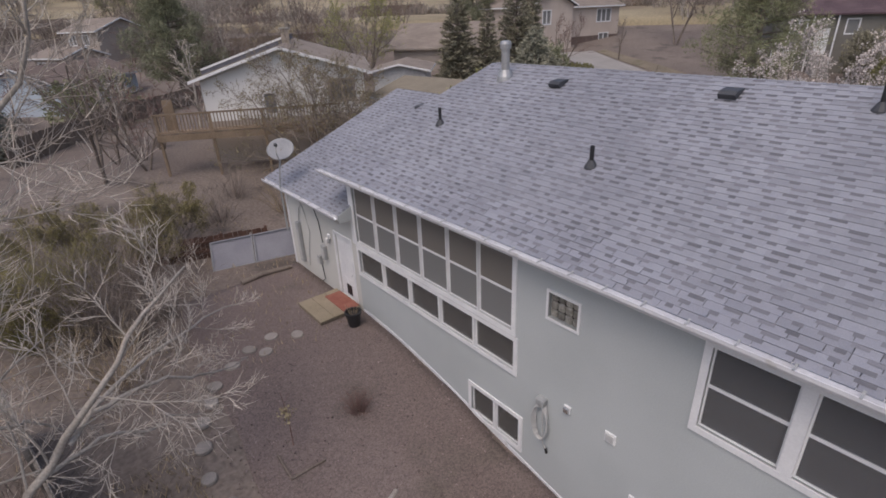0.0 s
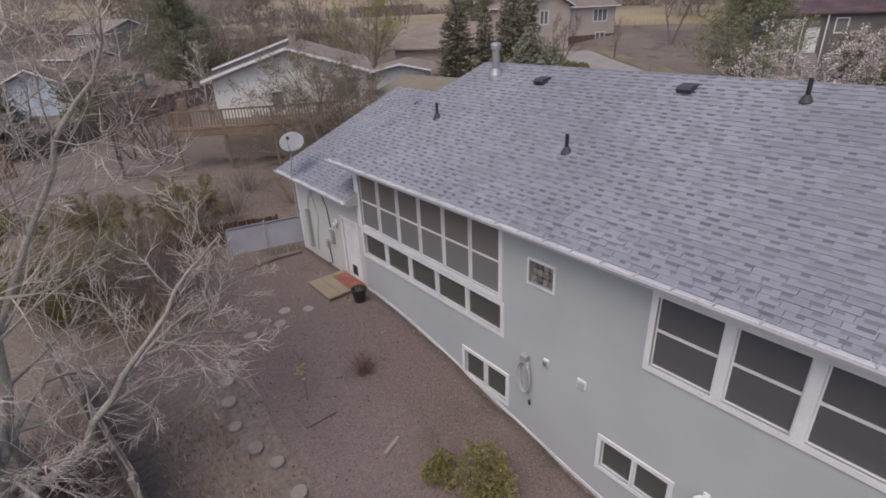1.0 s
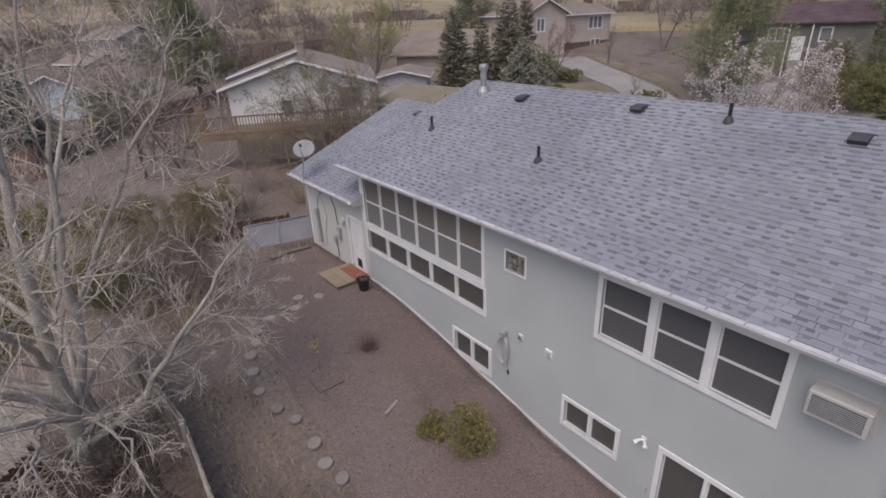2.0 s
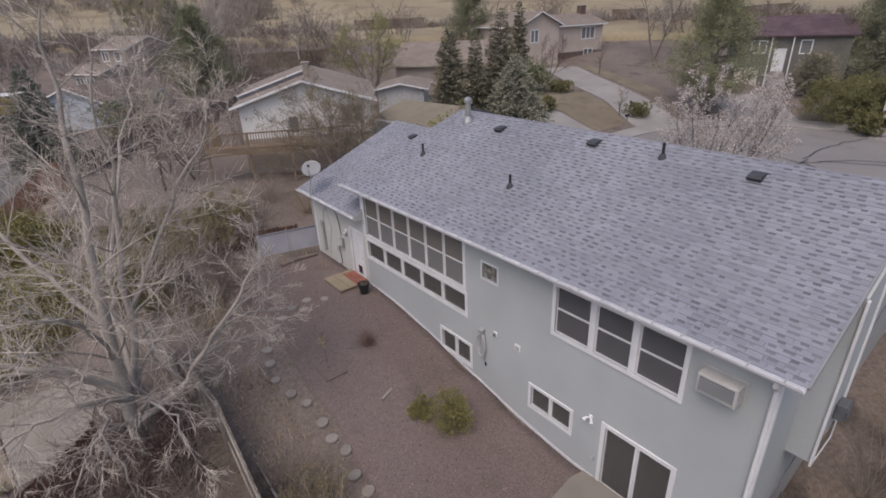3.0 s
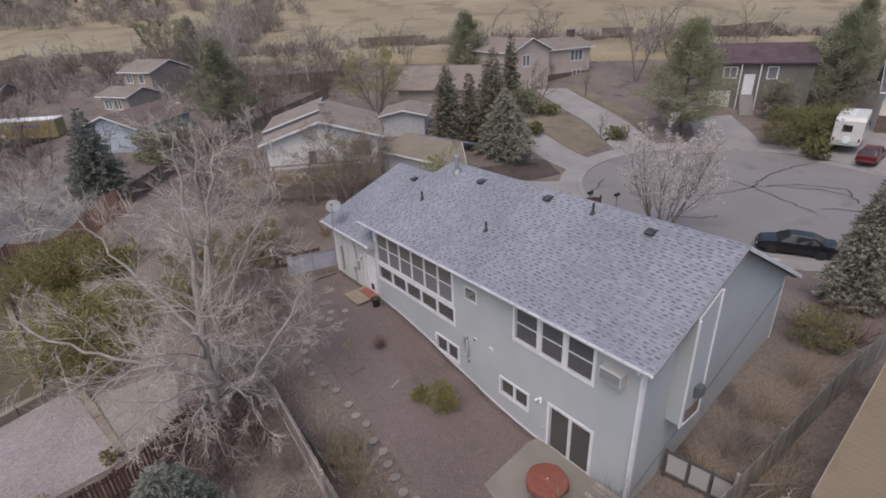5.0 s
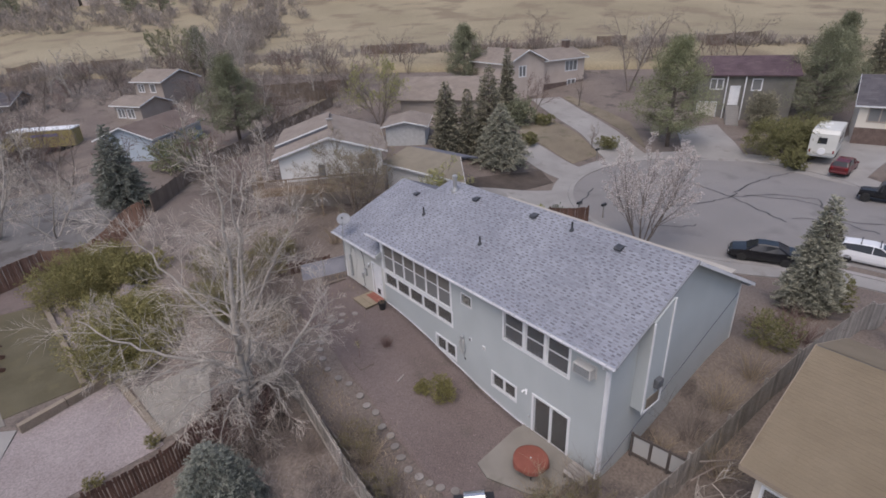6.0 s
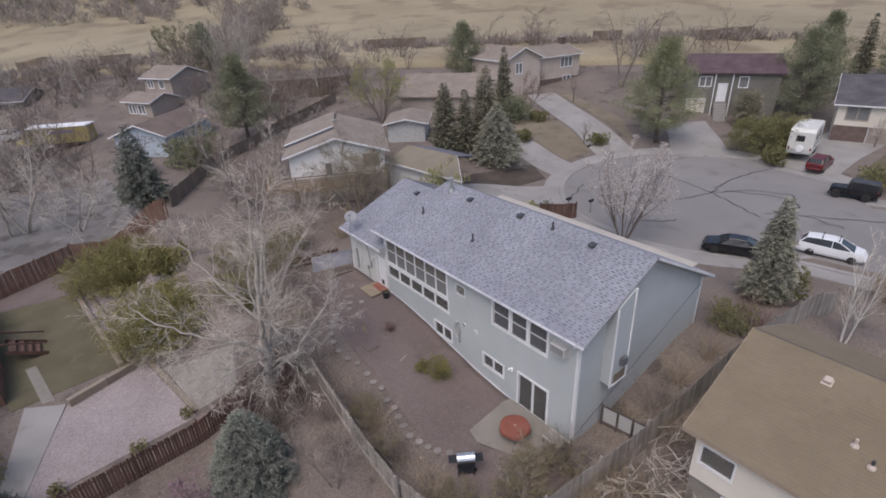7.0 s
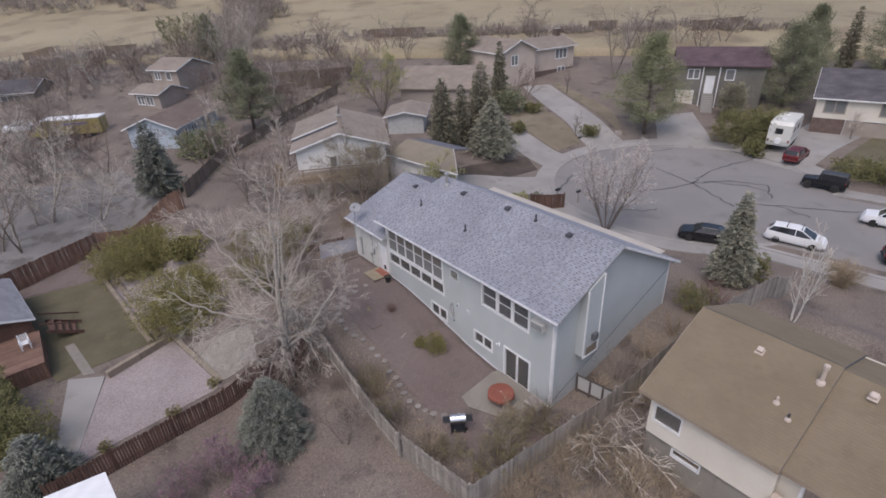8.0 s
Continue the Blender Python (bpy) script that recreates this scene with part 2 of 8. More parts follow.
    vent_grey=material("dull_grey_vent_metal", (0.095, 0.098, 0.105), (0.13, 0.134, 0.142), 3, 30, 0.55, 0.05, 0.15),
    steel=material("galvanised_steel", (0.38, 0.38, 0.38), (0.46, 0.46, 0.46), 3, 30, 0.45, 0.05, 0.1, metal=0.6),
    chrome=material("bright_metal", (0.6, 0.6, 0.6), (0.7, 0.7, 0.7), 3, 30, 0.25, 0.02, 0.05, metal=0.9),
    grey_metal=material("grey_painted_metal", (0.30, 0.31, 0.31), (0.36, 0.37, 0.37), 3, 30, 0.5, 0.05, 0.1),
    cable=material("light_grey_rubber", (0.42, 0.42, 0.41), (0.5, 0.5, 0.49), 3, 30, 0.6, 0.05, 0.1),
    rust=material("rust_red_cloth", (0.205, 0.066, 0.044), (0.25, 0.085, 0.060), 1.5, 40, 0.9, 0.2, 0.12),
    red_rug=material("faded_red_mat", (0.24, 0.085, 0.060), (0.29, 0.115, 0.085), 3, 40, 0.95, 0.3, 0.2),
    black_paint=material("black_car_paint", (0.012, 0.012, 0.014), (0.016, 0.016, 0.018), 1, 30, 0.25, 0.0, 0.1),
    white_paint=material("white_car_paint", (0.72, 0.72, 0.73), (0.75, 0.75, 0.76), 1, 30, 0.25, 0.0, 0.03),
    red_paint=material("dark_red_car_paint", (0.10, 0.014, 0.018), (0.12, 0.018, 0.022), 1, 30, 0.25, 0.0, 0.05),
    yellow_paint=material("yellow_truck_paint", (0.26, 0.215, 0.08), (0.315, 0.26, 0.11), 1, 30, 0.6, 0.0, 0.1),
    stripe=material("violet_stripe_paint", (0.13, 0.11, 0.22), (0.17, 0.15, 0.27), 1, 30, 0.6, 0.0, 0.05),
    camper=material("off_white_camper_skin", (0.60, 0.59, 0.55), (0.66, 0.65, 0.61), 1, 30, 0.4, 0.03, 0.05),
    car_glass=material("dark_car_glass", (0.020, 0.022, 0.026), (0.026, 0.028, 0.032), 1, 30, 0.08, 0.0, 0.05),
    lamp_red=material("red_lamp_lens", (0.22, 0.010, 0.012), (0.25, 0.014, 0.015), 1, 30, 0.2, 0.0, 0.05),
    lamp_clear=material("clear_lamp_lens", (0.55, 0.55, 0.55), (0.6, 0.6, 0.6), 1, 30, 0.15, 0.0, 0.05),
    tyre=material("tyre_rubber", (0.018, 0.018, 0.018), (0.028, 0.027, 0.026), 5, 40, 0.9, 0.1, 0.15),
    interior=material("dim_room_paint", (0.40, 0.36, 0.32), (0.45, 0.41, 0.36), 1, 20, 0.9, 0.0, 0.05),
    door_green=material("dark_green_door_paint", (0.03, 0.055, 0.05), (0.04, 0.065, 0.06), 1, 20, 0.6, 0.0, 0.05),
    teal_door=material("pale_blue_door_paint", (0.42, 0.50, 0.55), (0.46, 0.54, 0.58), 1, 20, 0.6, 0.0, 0.05),
    glass=glass("window_glass", (0.80, 0.82, 0.83)),
    dark_glass=glass("dark_window_glass", (0.55, 0.56, 0.58)),
    screen=mesh_screen("insect_screen", (0.17, 0.17, 0.175), 0.45),
    # pale also lightens far panes; hazy and thin are added just to lighten panes
    pale_screen_lightener=mesh_screen("pale_screen_and_lightener", (0.28, 0.28, 0.275), 0.40),
    hazy_lightener=mesh_screen("hazy_pane_lightener", (0.29, 0.265, 0.235), 0.46),
    thin_lightener=mesh_screen("thin_pane_lightener", (0.20, 0.19, 0.18), 0.66),
    ac=material("beige_metal_case", (0.46, 0.45, 0.43), (0.52, 0.51, 0.49), 2, 30, 0.6, 0.05, 0.08),
    lattice=mesh_screen("white_lattice", (0.55, 0.54, 0.52), 0.25),
)


# ---- geometry helpers ----
class Geo:
    """Collects vertices and faces of one mesh."""

    def __init__(self):
        self.v, self.f = [], []

    def add(self, verts, faces):
        k = len(self.v)
        self.v.extend(tuple(p) for p in verts)
        self.f.extend(tuple(i + k for i in f) for f in faces)
        return self

    def box(self, c, s, m=None, bevel=0.0):
        """A box of size s round c, with chamfered edges where bevel is given."""
        x, y, z = s[0] / 2, s[1] / 2, s[2] / 2
        if not bevel:
            vs = [Vector((i * x, j * y, k * z)) for i in (-1, 1) for j in (-1, 1) for k in (-1, 1)]
            fs = [(0, 1, 3, 2), (4, 6, 7, 5), (0, 4, 5, 1), (2, 3, 7, 6), (0, 2, 6, 4), (1, 5, 7, 3)]
        else:
            b = min(bevel, x * 0.8, y * 0.8, z * 0.8)
            vs, ix = [], {}
            for i in (-1, 1):
                for j in (-1, 1):
                    for k in (-1, 1):
                        for a, p in enumerate(((i * x, j * (y - b), k * (z - b)), (i * (x - b), j * y, k * (z - b)), (i * (x - b), j * (y - b), k * z))):
                            ix[i, j, k, a] = len(vs)
                            vs.append(Vector(p))
            fs = []
            for i in (-1, 1):
                q = [ix[i, -1, -1, 0], ix[i, 1, -1, 0], ix[i, 1, 1, 0], ix[i, -1, 1, 0]]
                fs.append(q if i > 0 else q[::-1])
                q = [ix[-1, i, -1, 1], ix[-1, i, 1, 1], ix[1, i, 1, 1], ix[1, i, -1, 1]]
                fs.append(q if i > 0 else q[::-1])
                q = [ix[-1, -1, i, 2], ix[1, -1, i, 2], ix[1, 1, i, 2], ix[-1, 1, i, 2]]
                fs.append(q if i > 0 else q[::-1])
                for j in (-1, 1):
                    fs.append([ix[i, j, -1, 0], ix[i, j, 1, 0], ix[i, j, 1, 1], ix[i, j, -1, 1]])
                    fs.append([ix[i, -1, j, 0], ix[i, 1, j, 0], ix[i, 1, j, 2], ix[i, -1, j, 2]])
                    fs.append([ix[-1, i, j, 1], ix[1, i, j, 1], ix[1, i, j, 2], ix[-1, i, j, 2]])
                    for k in (-1, 1):
                        fs.append([ix[i, j, k, 0], ix[i, j, k, 1], ix[i, j, k, 2]])
        place = Matrix.Translation(c) @ (m or Matrix())
        return self.add([place @ v for v in vs], fs)

    def bar(self, p, q, w, h, bevel=0.0):
        """A straight bar of section w x h from p to q."""
        p, q = Vector(p), Vector(q)
        d = q - p
        m = d.to_track_quat("X", "Z").to_matrix().to_4x4()
        return self.box((p + q) / 2, (d.length, w, h), m, bevel)

    def tube(self, pts, radii, sides=8, cap=True):
        pts = [Vector(p) for p in pts]
        k, n = len(self.v), len(pts)
        if not hasattr(radii, "__len__"):
            radii = [radii] * n
        up = Vector((0.13, 0.31, 0.94))
        for i, p in enumerate(pts):
            d = (pts[min(i + 1, n - 1)] - pts[max(i - 1, 0)])
            a = d.cross(up)
            if a.length < 1e-6:
                a = d.cross(Vector((1, 0, 0)))
            a.normalize()
            b = d.cross(a).normalized()
            for s in range(sides):
                t = 2 * math.pi * s / sides
                self.v.append(tuple(p + (a * math.cos(t) + b * math.sin(t)) * radii[i]))
        for i in range(n - 1):
            for s in range(sides):
                s2 = (s + 1) % sides
                self.f.append((k + i * sides + s, k + (i + 1) * sides + s, k + (i + 1) * sides + s2, k + i * sides + s2))
        if cap and sides > 2:
            self.f.append(tuple(k + s for s in range(sides)))
            self.f.append(tuple(k + (n - 1) * sides + s for s in range(sides - 1, -1, -1)))
        return self

    def prism(self, outline, a, b):
        """Extrudes a closed outline of 3D points by the vector from a to b."""
        d = Vector(b) - Vector(a)
        n = len(outline)
        vs = [Vector(p) for p in outline] + [Vector(p) + d for p in outline]
        fs = [tuple(range(n - 1, -1, -1)), tuple(range(n, 2 * n))]
        fs += [(i, (i + 1) % n, n + (i + 1) % n, n + i) for i in range(n)]
        return self.add(vs, fs)

    def lathe(self, c, profile, sides=16):
        k, n = len(self.v), len(profile)
        for r, z in profile:
            for s in range(sides):
                t = 2 * math.pi * s / sides
                self.v.append((c[0] + r * math.cos(t), c[1] + r * math.sin(t), c[2] + z))
        for i in range(n - 1):
            for s in range(sides):
                s2 = (s + 1) % sides
                self.f.append((k + i * sides + s, k + i * sides + s2, k + (i + 1) * sides + s2, k + (i + 1) * sides + s))
        self.f.append(tuple(k + s for s in range(sides - 1, -1, -1)))
        self.f.append(tuple(k + (n - 1) * sides + s for s in range(sides)))
        return self

    def mesh(self, name, smooth=False):
        me = bpy.data.meshes.new(name)
        me.from_pydata(self.v, [], self.f)
        if smooth:
            me.polygons.foreach_set("use_smooth", [True] * len(me.polygons))
        return me


def thing(name, label, category, at=(0, 0, 0), group="", kind=""):
    ob = new(name)
    ob.empty_display_size = 0.2
    ob.matrix_basis = Matrix.Translation(at)
    return tagged(ob, label, category, group, kind)


def part(name, g, mat, parent=None, label="", smooth=False):
    """Links one mesh under a thing or a part; its points are in world space."""
    me = g.mesh(name, smooth) if isinstance(g, Geo) else g
    if not me.materials:
        me.materials.append(mat)
    ob = new(name, me)
    if parent:
        ob.parent = parent
        if parent.type == "EMPTY":
            ob.matrix_parent_inverse = parent.matrix_basis.inverted()
    if label:
        ob["label"] = label
    return ob


def solo(name, g, mat, label, category, kind="", group="", smooth=False):
    return tagged(part(name, g, mat, None, "", smooth), label, category, group, kind)


def ss(t):
    t = min(1.0, max(0.0, t))
    return t * t * (3 - 2 * t)


def mix(a, b, t):
    return a + (b - a) * t


def ground_z(x, y):
    s = 0.62 * x + 0.78 * y
    z = 1.6 * ss((y - 3.5) / 11.5) + 1.2 * ss((y - 20) / 14)
    west = ss((-x - 8.5) / 5)
    z = mix(z, -0.4 + 2.2 * ss((y - 34) / 22), west)
    side = ss((x - 0.5) / 10)
    z = mix(z, 1.9 + 1.0 * ss((y - 20) / 14), side)
    # street bowl
    r = math.hypot((x - 31) / 13.5, (y - 10) / 14.5)
    street = 1 - ss((r - 0.95) / 0.6)
    south = ss((x - 15.5) / 3) * ss((12 - y) / 6) * (1 - ss((x - 42) / 6))
    street = max(street, south)
    z = mix(z, 1.0, street)
    z = mix(z, -0.3 + 1.2 * ss(x / 14), ss((-4 - y) / 3) * (1 - ss((x - 14) / 3)))
    z += 5.8 * ss((s - 44) / 50) + 38 * ss((s - 105) / 260)
    return z


# ---- ground ----
def spaced(a, b, fine_a, fine_b, step, growth=1.075):
    out, d = [fine_a], step
    while out[0] > a:
        d *= growth
        out.insert(0, out[0] - d)
    while out[-1] < fine_b:
        out.append(out[-1] + step)
    d = step
    while out[-1] < b:
        d *= growth
        out.append(out[-1] + d)
    return out


def sheet(xs, ys, lift=0.0):
    g = Geo()
    for y in ys:
        for x in xs:
            g.v.append((x, y, ground_z(x, y) + lift))
    w = len(xs)
    g.f = [(j * w + i, j * w + i + 1, (j + 1) * w + i + 1, (j + 1) * w + i) for j in range(len(ys) - 1) for i in range(w - 1)]
    return g


solo("ground", sheet(spaced(-420, 700, -30, 62, 0.5), spaced(-180, 800, -22, 56, 0.5)), M["dirt"], "brown dirt and dry thatch over gently rising yards", "ground", "structure", smooth=True)


def patch(corners, lift, step=0.5, thick=0.12, bow=0.0):
    """A slab draped on the ground inside four plan corners, with edges that go down into it."""
    a, b, c, d = [Vector((*p, 0)) for p in corners]
    nu = max(2, int(max((b - a).length, (c - d).length) / step) + 1)
    nv = max(2, int(max((d - a).length, (c - b).length) / step) + 1)
    g = Geo()
    for j in range(nv + 1):
        for i in range(nu + 1):
            u, v = i / nu, j / nv
            p = (a * (1 - u) + b * u) * (1 - v) + (d * (1 - u) + c * u) * v
            wob = bow * (noise.noise(p * 0.7) if i in (0, nu) or j in (0, nv) else 0)
            p = p + Vector((wob, wob, 0))
            g.v.append((p.x, p.y, ground_z(p.x, p.y) + lift))
    w = nu + 1
    g.f = [(j * w + i, j * w + i + 1, (j + 1) * w + i + 1, (j + 1) * w + i) for j in range(nv) for i in range(nu)]
    rim = [i for i in range(w)] + [j * w + nu for j in range(1, nv + 1)] + [nv * w + i for i in range(nu - 1, -1, -1)] + [j * w for j in range(nv - 1, 0, -1)]
    k = len(g.v)
    g.v.extend((g.v[i][0], g.v[i][1], g.v[i][2] - thick) for i in rim)
    n = len(rim)
    g.f += [(rim[i], k + i, k + (i + 1) % n, rim[(i + 1) % n]) for i in range(n)]
    return g


def polar(c, r0, r1, lift, step=0.6, a0=0.0, a1=360.0, rings=1, drop=0.15):
    """A flat ring or disc draped on the ground round the plan point c."""
    g = Geo()
    n = max(12, int(math.radians(a1 - a0) * r1 / step))
    closed = a1 - a0 >= 360
    cols = n if closed else n + 1
    for j in range(rings + 1):
        r = mix(r0, r1, j / rings)
        for i in range(cols):
            t = math.radians(mix(a0, a1, i / n))
            x, y = c[0] + r * math.cos(t), c[1] + r * math.sin(t)
            g.v.append((x, y, ground_z(x, y) + lift))
    for j in range(rings):
        for i in range(n):
            i2 = (i + 1) % cols
            g.f.append((j * cols + i, (j + 1) * cols + i, (j + 1) * cols + i2, j * cols + i2))
    for j, flip in ((0, 1), (rings, 0)):
        k = len(g.v)
        base = [j * cols + i for i in range(cols)]
        g.v.extend((g.v[b][0], g.v[b][1], g.v[b][2] - drop) for b in base)
        for i in range(n):
            i2 = (i + 1) % cols
            q = (base[i], base[i2], k + i2, k + i)
            g.f.append(q if flip else q[::-1])
    return g


BULB, RB = (32.5, 10.2), 13.0
road = polar(BULB, 0.05, RB, 0.03, 0.8, rings=14)
r2 = patch([(25.0, 1.2), (38.5, 1.2), (43.0, -28), (30.0, -28)], 0.034, 0.8)
solo("road", road, M["asphalt"], "worn grey asphalt turning circle with sealed cracks", "road", "structure")
solo("road", r2, M["asphalt"], "worn grey asphalt street leading away from the turning circle", "road", "structure")
solo("kerb", polar(BULB, RB, RB + 0.45, 0.10, a0=-55, a1=238), M["concrete"], "pale concrete rolled kerb round the turning circle", "kerb", "structure")
solo("pavement", polar(BULB, RB + 0.47, RB + 2.0, 0.085, a0=-48, a1=230, rings=2), M["concrete"], "pale concrete pavement behind the kerb", "pavement", "structure")
for k, (a, b) in enumerate((((24.2, 0.0), (28.8, -28)), ((39.2, -0.5), (44.2, -28)))):
    s = -1 if k == 0 else 1
    solo("kerb", patch([a, (a[0] + 0.45 * s, a[1]), (b[0] + 0.45 * s, b[1]), b], 0.12, 0.8), M["concrete"], "pale concrete kerb beside the street", "kerb", "structure")
    solo("pavement", patch([(a[0] + 0.5 * s, a[1]), (a[0] + 2.0 * s, a[1]), (b[0] + 2.0 * s, b[1]), (b[0] + 0.5 * s, b[1])], 0.10, 0.8), M["concrete"], "pale concrete pavement beside the street", "pavement", "structure")

for c, lab in (
    ([(15.6, 26.2), (13.4, 21.6), (21.6, 18.6), (24.0, 22.2)], "pale concrete driveway of the white house"),
    ([(31.4, 35.5), (27.0, 30.5), (27.0, 23.6), (31.6, 24.6)], "pale concrete driveway beside a planted island"),
    ([(45.0, 44.5), (48.6, 42.0), (40.4, 22.4), (35.6, 24.2)], "long pale concrete driveway up the slope"),
    ([(50.0, 24.4), (55.4, 21.8), (45.2, 13.4), (42.0, 18.8)], "pale concrete driveway of the plum-roofed house"),
    ([(61.0, 9.0), (61.0, 2.6), (43.4, 3.4), (44.4, 8.8)], "pale concrete driveway with a parked camper"),
    ([(11.0, 17.4), (11.0, 11.4), (19.4, 8.6), (20.4, 15.6)], "pale concrete driveway in front of the grey house"),
):
    solo("driveway", patch(c, 0.05, 0.6), M["concrete"], lab, "driveway", "structure")

solo("gravel_bed", patch([(-5.4, -1.2), (-0.05, -1.2), (-0.05, 19.6), (-4.4, 19.4)], 0.03, 0.4, bow=0.15), M["gravel"], "reddish gravel bed along the back of the house", "gravel bed", "structure", smooth=True)
solo("gravel_bed", patch([(-20.9, 13.5), (-13.0, 14.3), (-14.1, 21.1), (-18.0, 20.9)], 0.03, 0.5), M["pale_gravel"], "pale pink gravel bed between fence and timber edging", "gravel bed", "structure")
solo("concrete_path", patch([(-21.7, 13.6), (-20.8, 13.3), (-18.35, 20.2), (-20.2, 21.4)], 0.06, 0.5), M["concrete"], "pale concrete path beside the gravel", "path", "structure")
solo("concrete_path", patch([(-20.0, 25.6), (-19.45, 25.6), (-18.8, 21.0), (-19.4, 21.2)], 0.045, 0.5), M["slab"], "narrow worn concrete strip across the lawn", "path", "structure")
solo("planting_bed", patch([(-24.0, 35.9), (-16.2, 39.0), (-16.4, 34.6), (-22.8, 35.5)], 0.02, 0.5), M["gravel"], "reddish soil bed along the red fence", "planting bed", "structure")
solo("concrete_pad", patch([(-13.4, 20.0), (-9.9, 17.0), (-10.7, 13.9), (-12.8, 14.6)], 0.05, 0.5), M["slab"], "buff concrete pad under the bare tree", "concrete pad", "structure")
solo("lawn", patch([(-22.8, 35.3), (-16.7, 34.4), (-15.5, 21.9), (-20.8, 21.6)], 0.03, 0.5), M["lawn"], "dormant olive-brown lawn", "lawn", "structure")
solo("planting_bed", patch([(-16.3, 33.4), (-10.6, 35.0), (-10.6, 21.0), (-14.9, 21.5)], 0.02, 0.5), M["pale_gravel"], "pale stone mulch under the junipers", "planting bed", "structure")
# darker ground colour round the foot of the cottonwood
solo("planting_bed", patch([(-12.4, 12.9), (-8.5, 13.6), (-8.1, 9.8), (-11.2, 9.9)], 0.025, 0.4, bow=0.4), M["dark_soil"], "dark ground patch under the bare cottonwood", "planting bed", "structure")
solo("planting_bed", patch([(15.6, 27.6), (14.9, 23.6), (25.6, 23.8), (27.0, 26.6)], 0.035, 0.5), M["dark_soil"], "dark soil island under the conifers", "planting bed", "structure")
solo("lawn", patch([(50.2, 41.4), (47.0, 29.2), (41.8, 23.4), (48.8, 41.6)], 0.03, 0.6), M["dry_lawn"], "dry brown front lawn", "lawn", "structure")
solo("lawn", patch([(36.4, 26.0), (31.8, 26.2), (32.0, 34.6), (43.0, 43.4)], 0.03, 0.6), M["dry_lawn"], "dry brown lawn between two driveways", "lawn", "structure")
solo("lawn", patch([(60.0, 1.8), (44.0, 1.8), (45.0, -8), (62.0, -8)], 0.03, 0.6), M["lawn"], "patchy olive-brown front lawn", "lawn", "structure")
solo("dirt_yard", patch([(-24.5, 60), (-10.5, 56), (-9.6, 40.4), (-25.5, 39.0)], 0.03, 0.7), M["grey_yard"], "pale grey bare-dirt yard beyond the red fence", "yard", "structure")
for c in ([(-9.0, 42.0), (-7.0, 41.0), (9.8, 58.4), (8.4, 60.8)], [(8.4, 60.9), (9.9, 58.5), (25.0, 65.2), (23.4, 68.0)]):
    solo("lane", patch(c, 0.035, 0.7), M["dry_lawn"], "pale tan dirt lane between board fences", "lane", "structure")
solo("dry_field", patch([(-150, 260), (170, -60), (520, 180), (160, 600)], 0.62, 5.0, thick=2.0), M["straw"], "open hillside of dry straw-coloured grass", "field", "structure", smooth=True)


def ribbon(pts, w, lift):
    g = Geo()
    for i, p in enumerate(pts):
        a, b = pts[max(i - 1, 0)], pts[min(i + 1, len(pts) - 1)]
        d = Vector((b[0] - a[0], b[1] - a[1])).normalized()
        ww = w * (0.6 + 0.8 * noise.noise((p[0], p[1], 3)) ** 2 + 0.2)
        for s in (-1, 1):
            x, y = p[0] - d.y * ww * s / 2, p[1] + d.x * ww * s / 2
            g.v.append((x, y, ground_z(x, y) + lift))
    g.f = [(2 * i, 2 * i + 1, 2 * i + 3, 2 * i + 2) for i in range(len(pts) - 1)]
    return g


def wander(pts, amp=0.35, per=8):
    out = []
    for a, b in zip(pts, pts[1:]):
        for k in range(per):
            t = k / per
            x, y = mix(a[0], b[0], t), mix(a[1], b[1], t)
            out.append((x + amp * noise.noise((x * 1.3, y * 1.3, 0)), y + amp * noise.noise((x * 1.3, y * 1.3, 9))))
    return out + [pts[-1]]


for run in (
    [(34.2, 18.6), (34.8, 14.5), (33.3, 9.9), (31.9, 7.2), (30.4, 4.4)],
    [(33.3, 9.9), (37.6, 10.4), (42.0, 9.7), (44.4, 8.8)],
    [(33.3, 9.9), (36.6, 7.6), (37.6, 4.6), (34.6, 3.0)],
    [(34.5, 9.4), (36.2, 5.8), (36.2, 3.8)],
    [(33.2, 1.9), (35.4, -2.0), (37.4, -4.4)],
    [(25.6, 13.5), (27.7, 12.4), (30.2, 10.8), (33.3, 9.9)],
    [(31.6, 4.4), (33.2, 1.9), (32.5, -1.0)],
    [(38.8, 20.6), (39.6, 18.4), (42.3, 17.2)],
    [(22.8, 11.1), (24.1, 9.3), (25.2, 9.0)],
    [(22.0, 18.0), (27.0, 20.0)],
):
    solo("crack_seal", ribbon(wander(run), 0.15, 0.045), M["tar"], "black sealant line over a crack in the asphalt", "crack seal", "structure")

# patio and stepping stones
solo("patio", Geo().prism([(-3.1, 3.7, 0.0), (-0.5, 4.0, 0.0), (0.0, 3.9, 0.0), (0.0, 0.5, 0.0), (-1.9, 0.55, 0.0), (-2.6, 1.3, 0.0), (-3.3, 2.9, 0.0)][::-1], (0, 0, -0.1), (0, 0, 0)).prism([(-3.1, 3.7, -0.08), (-0.5, 4.0, -0.08), (0.0, 3.9, -0.08), (0.0, 0.5, -0.08), (-1.9, 0.55, -0.08), (-2.6, 1.3, -0.08), (-3.3, 2.9, -0.08)][::-1], (0, 0, 0), (0, 0, 0.14)), M["slab"], "buff concrete patio slab outside the sliding door", "patio", "structure")
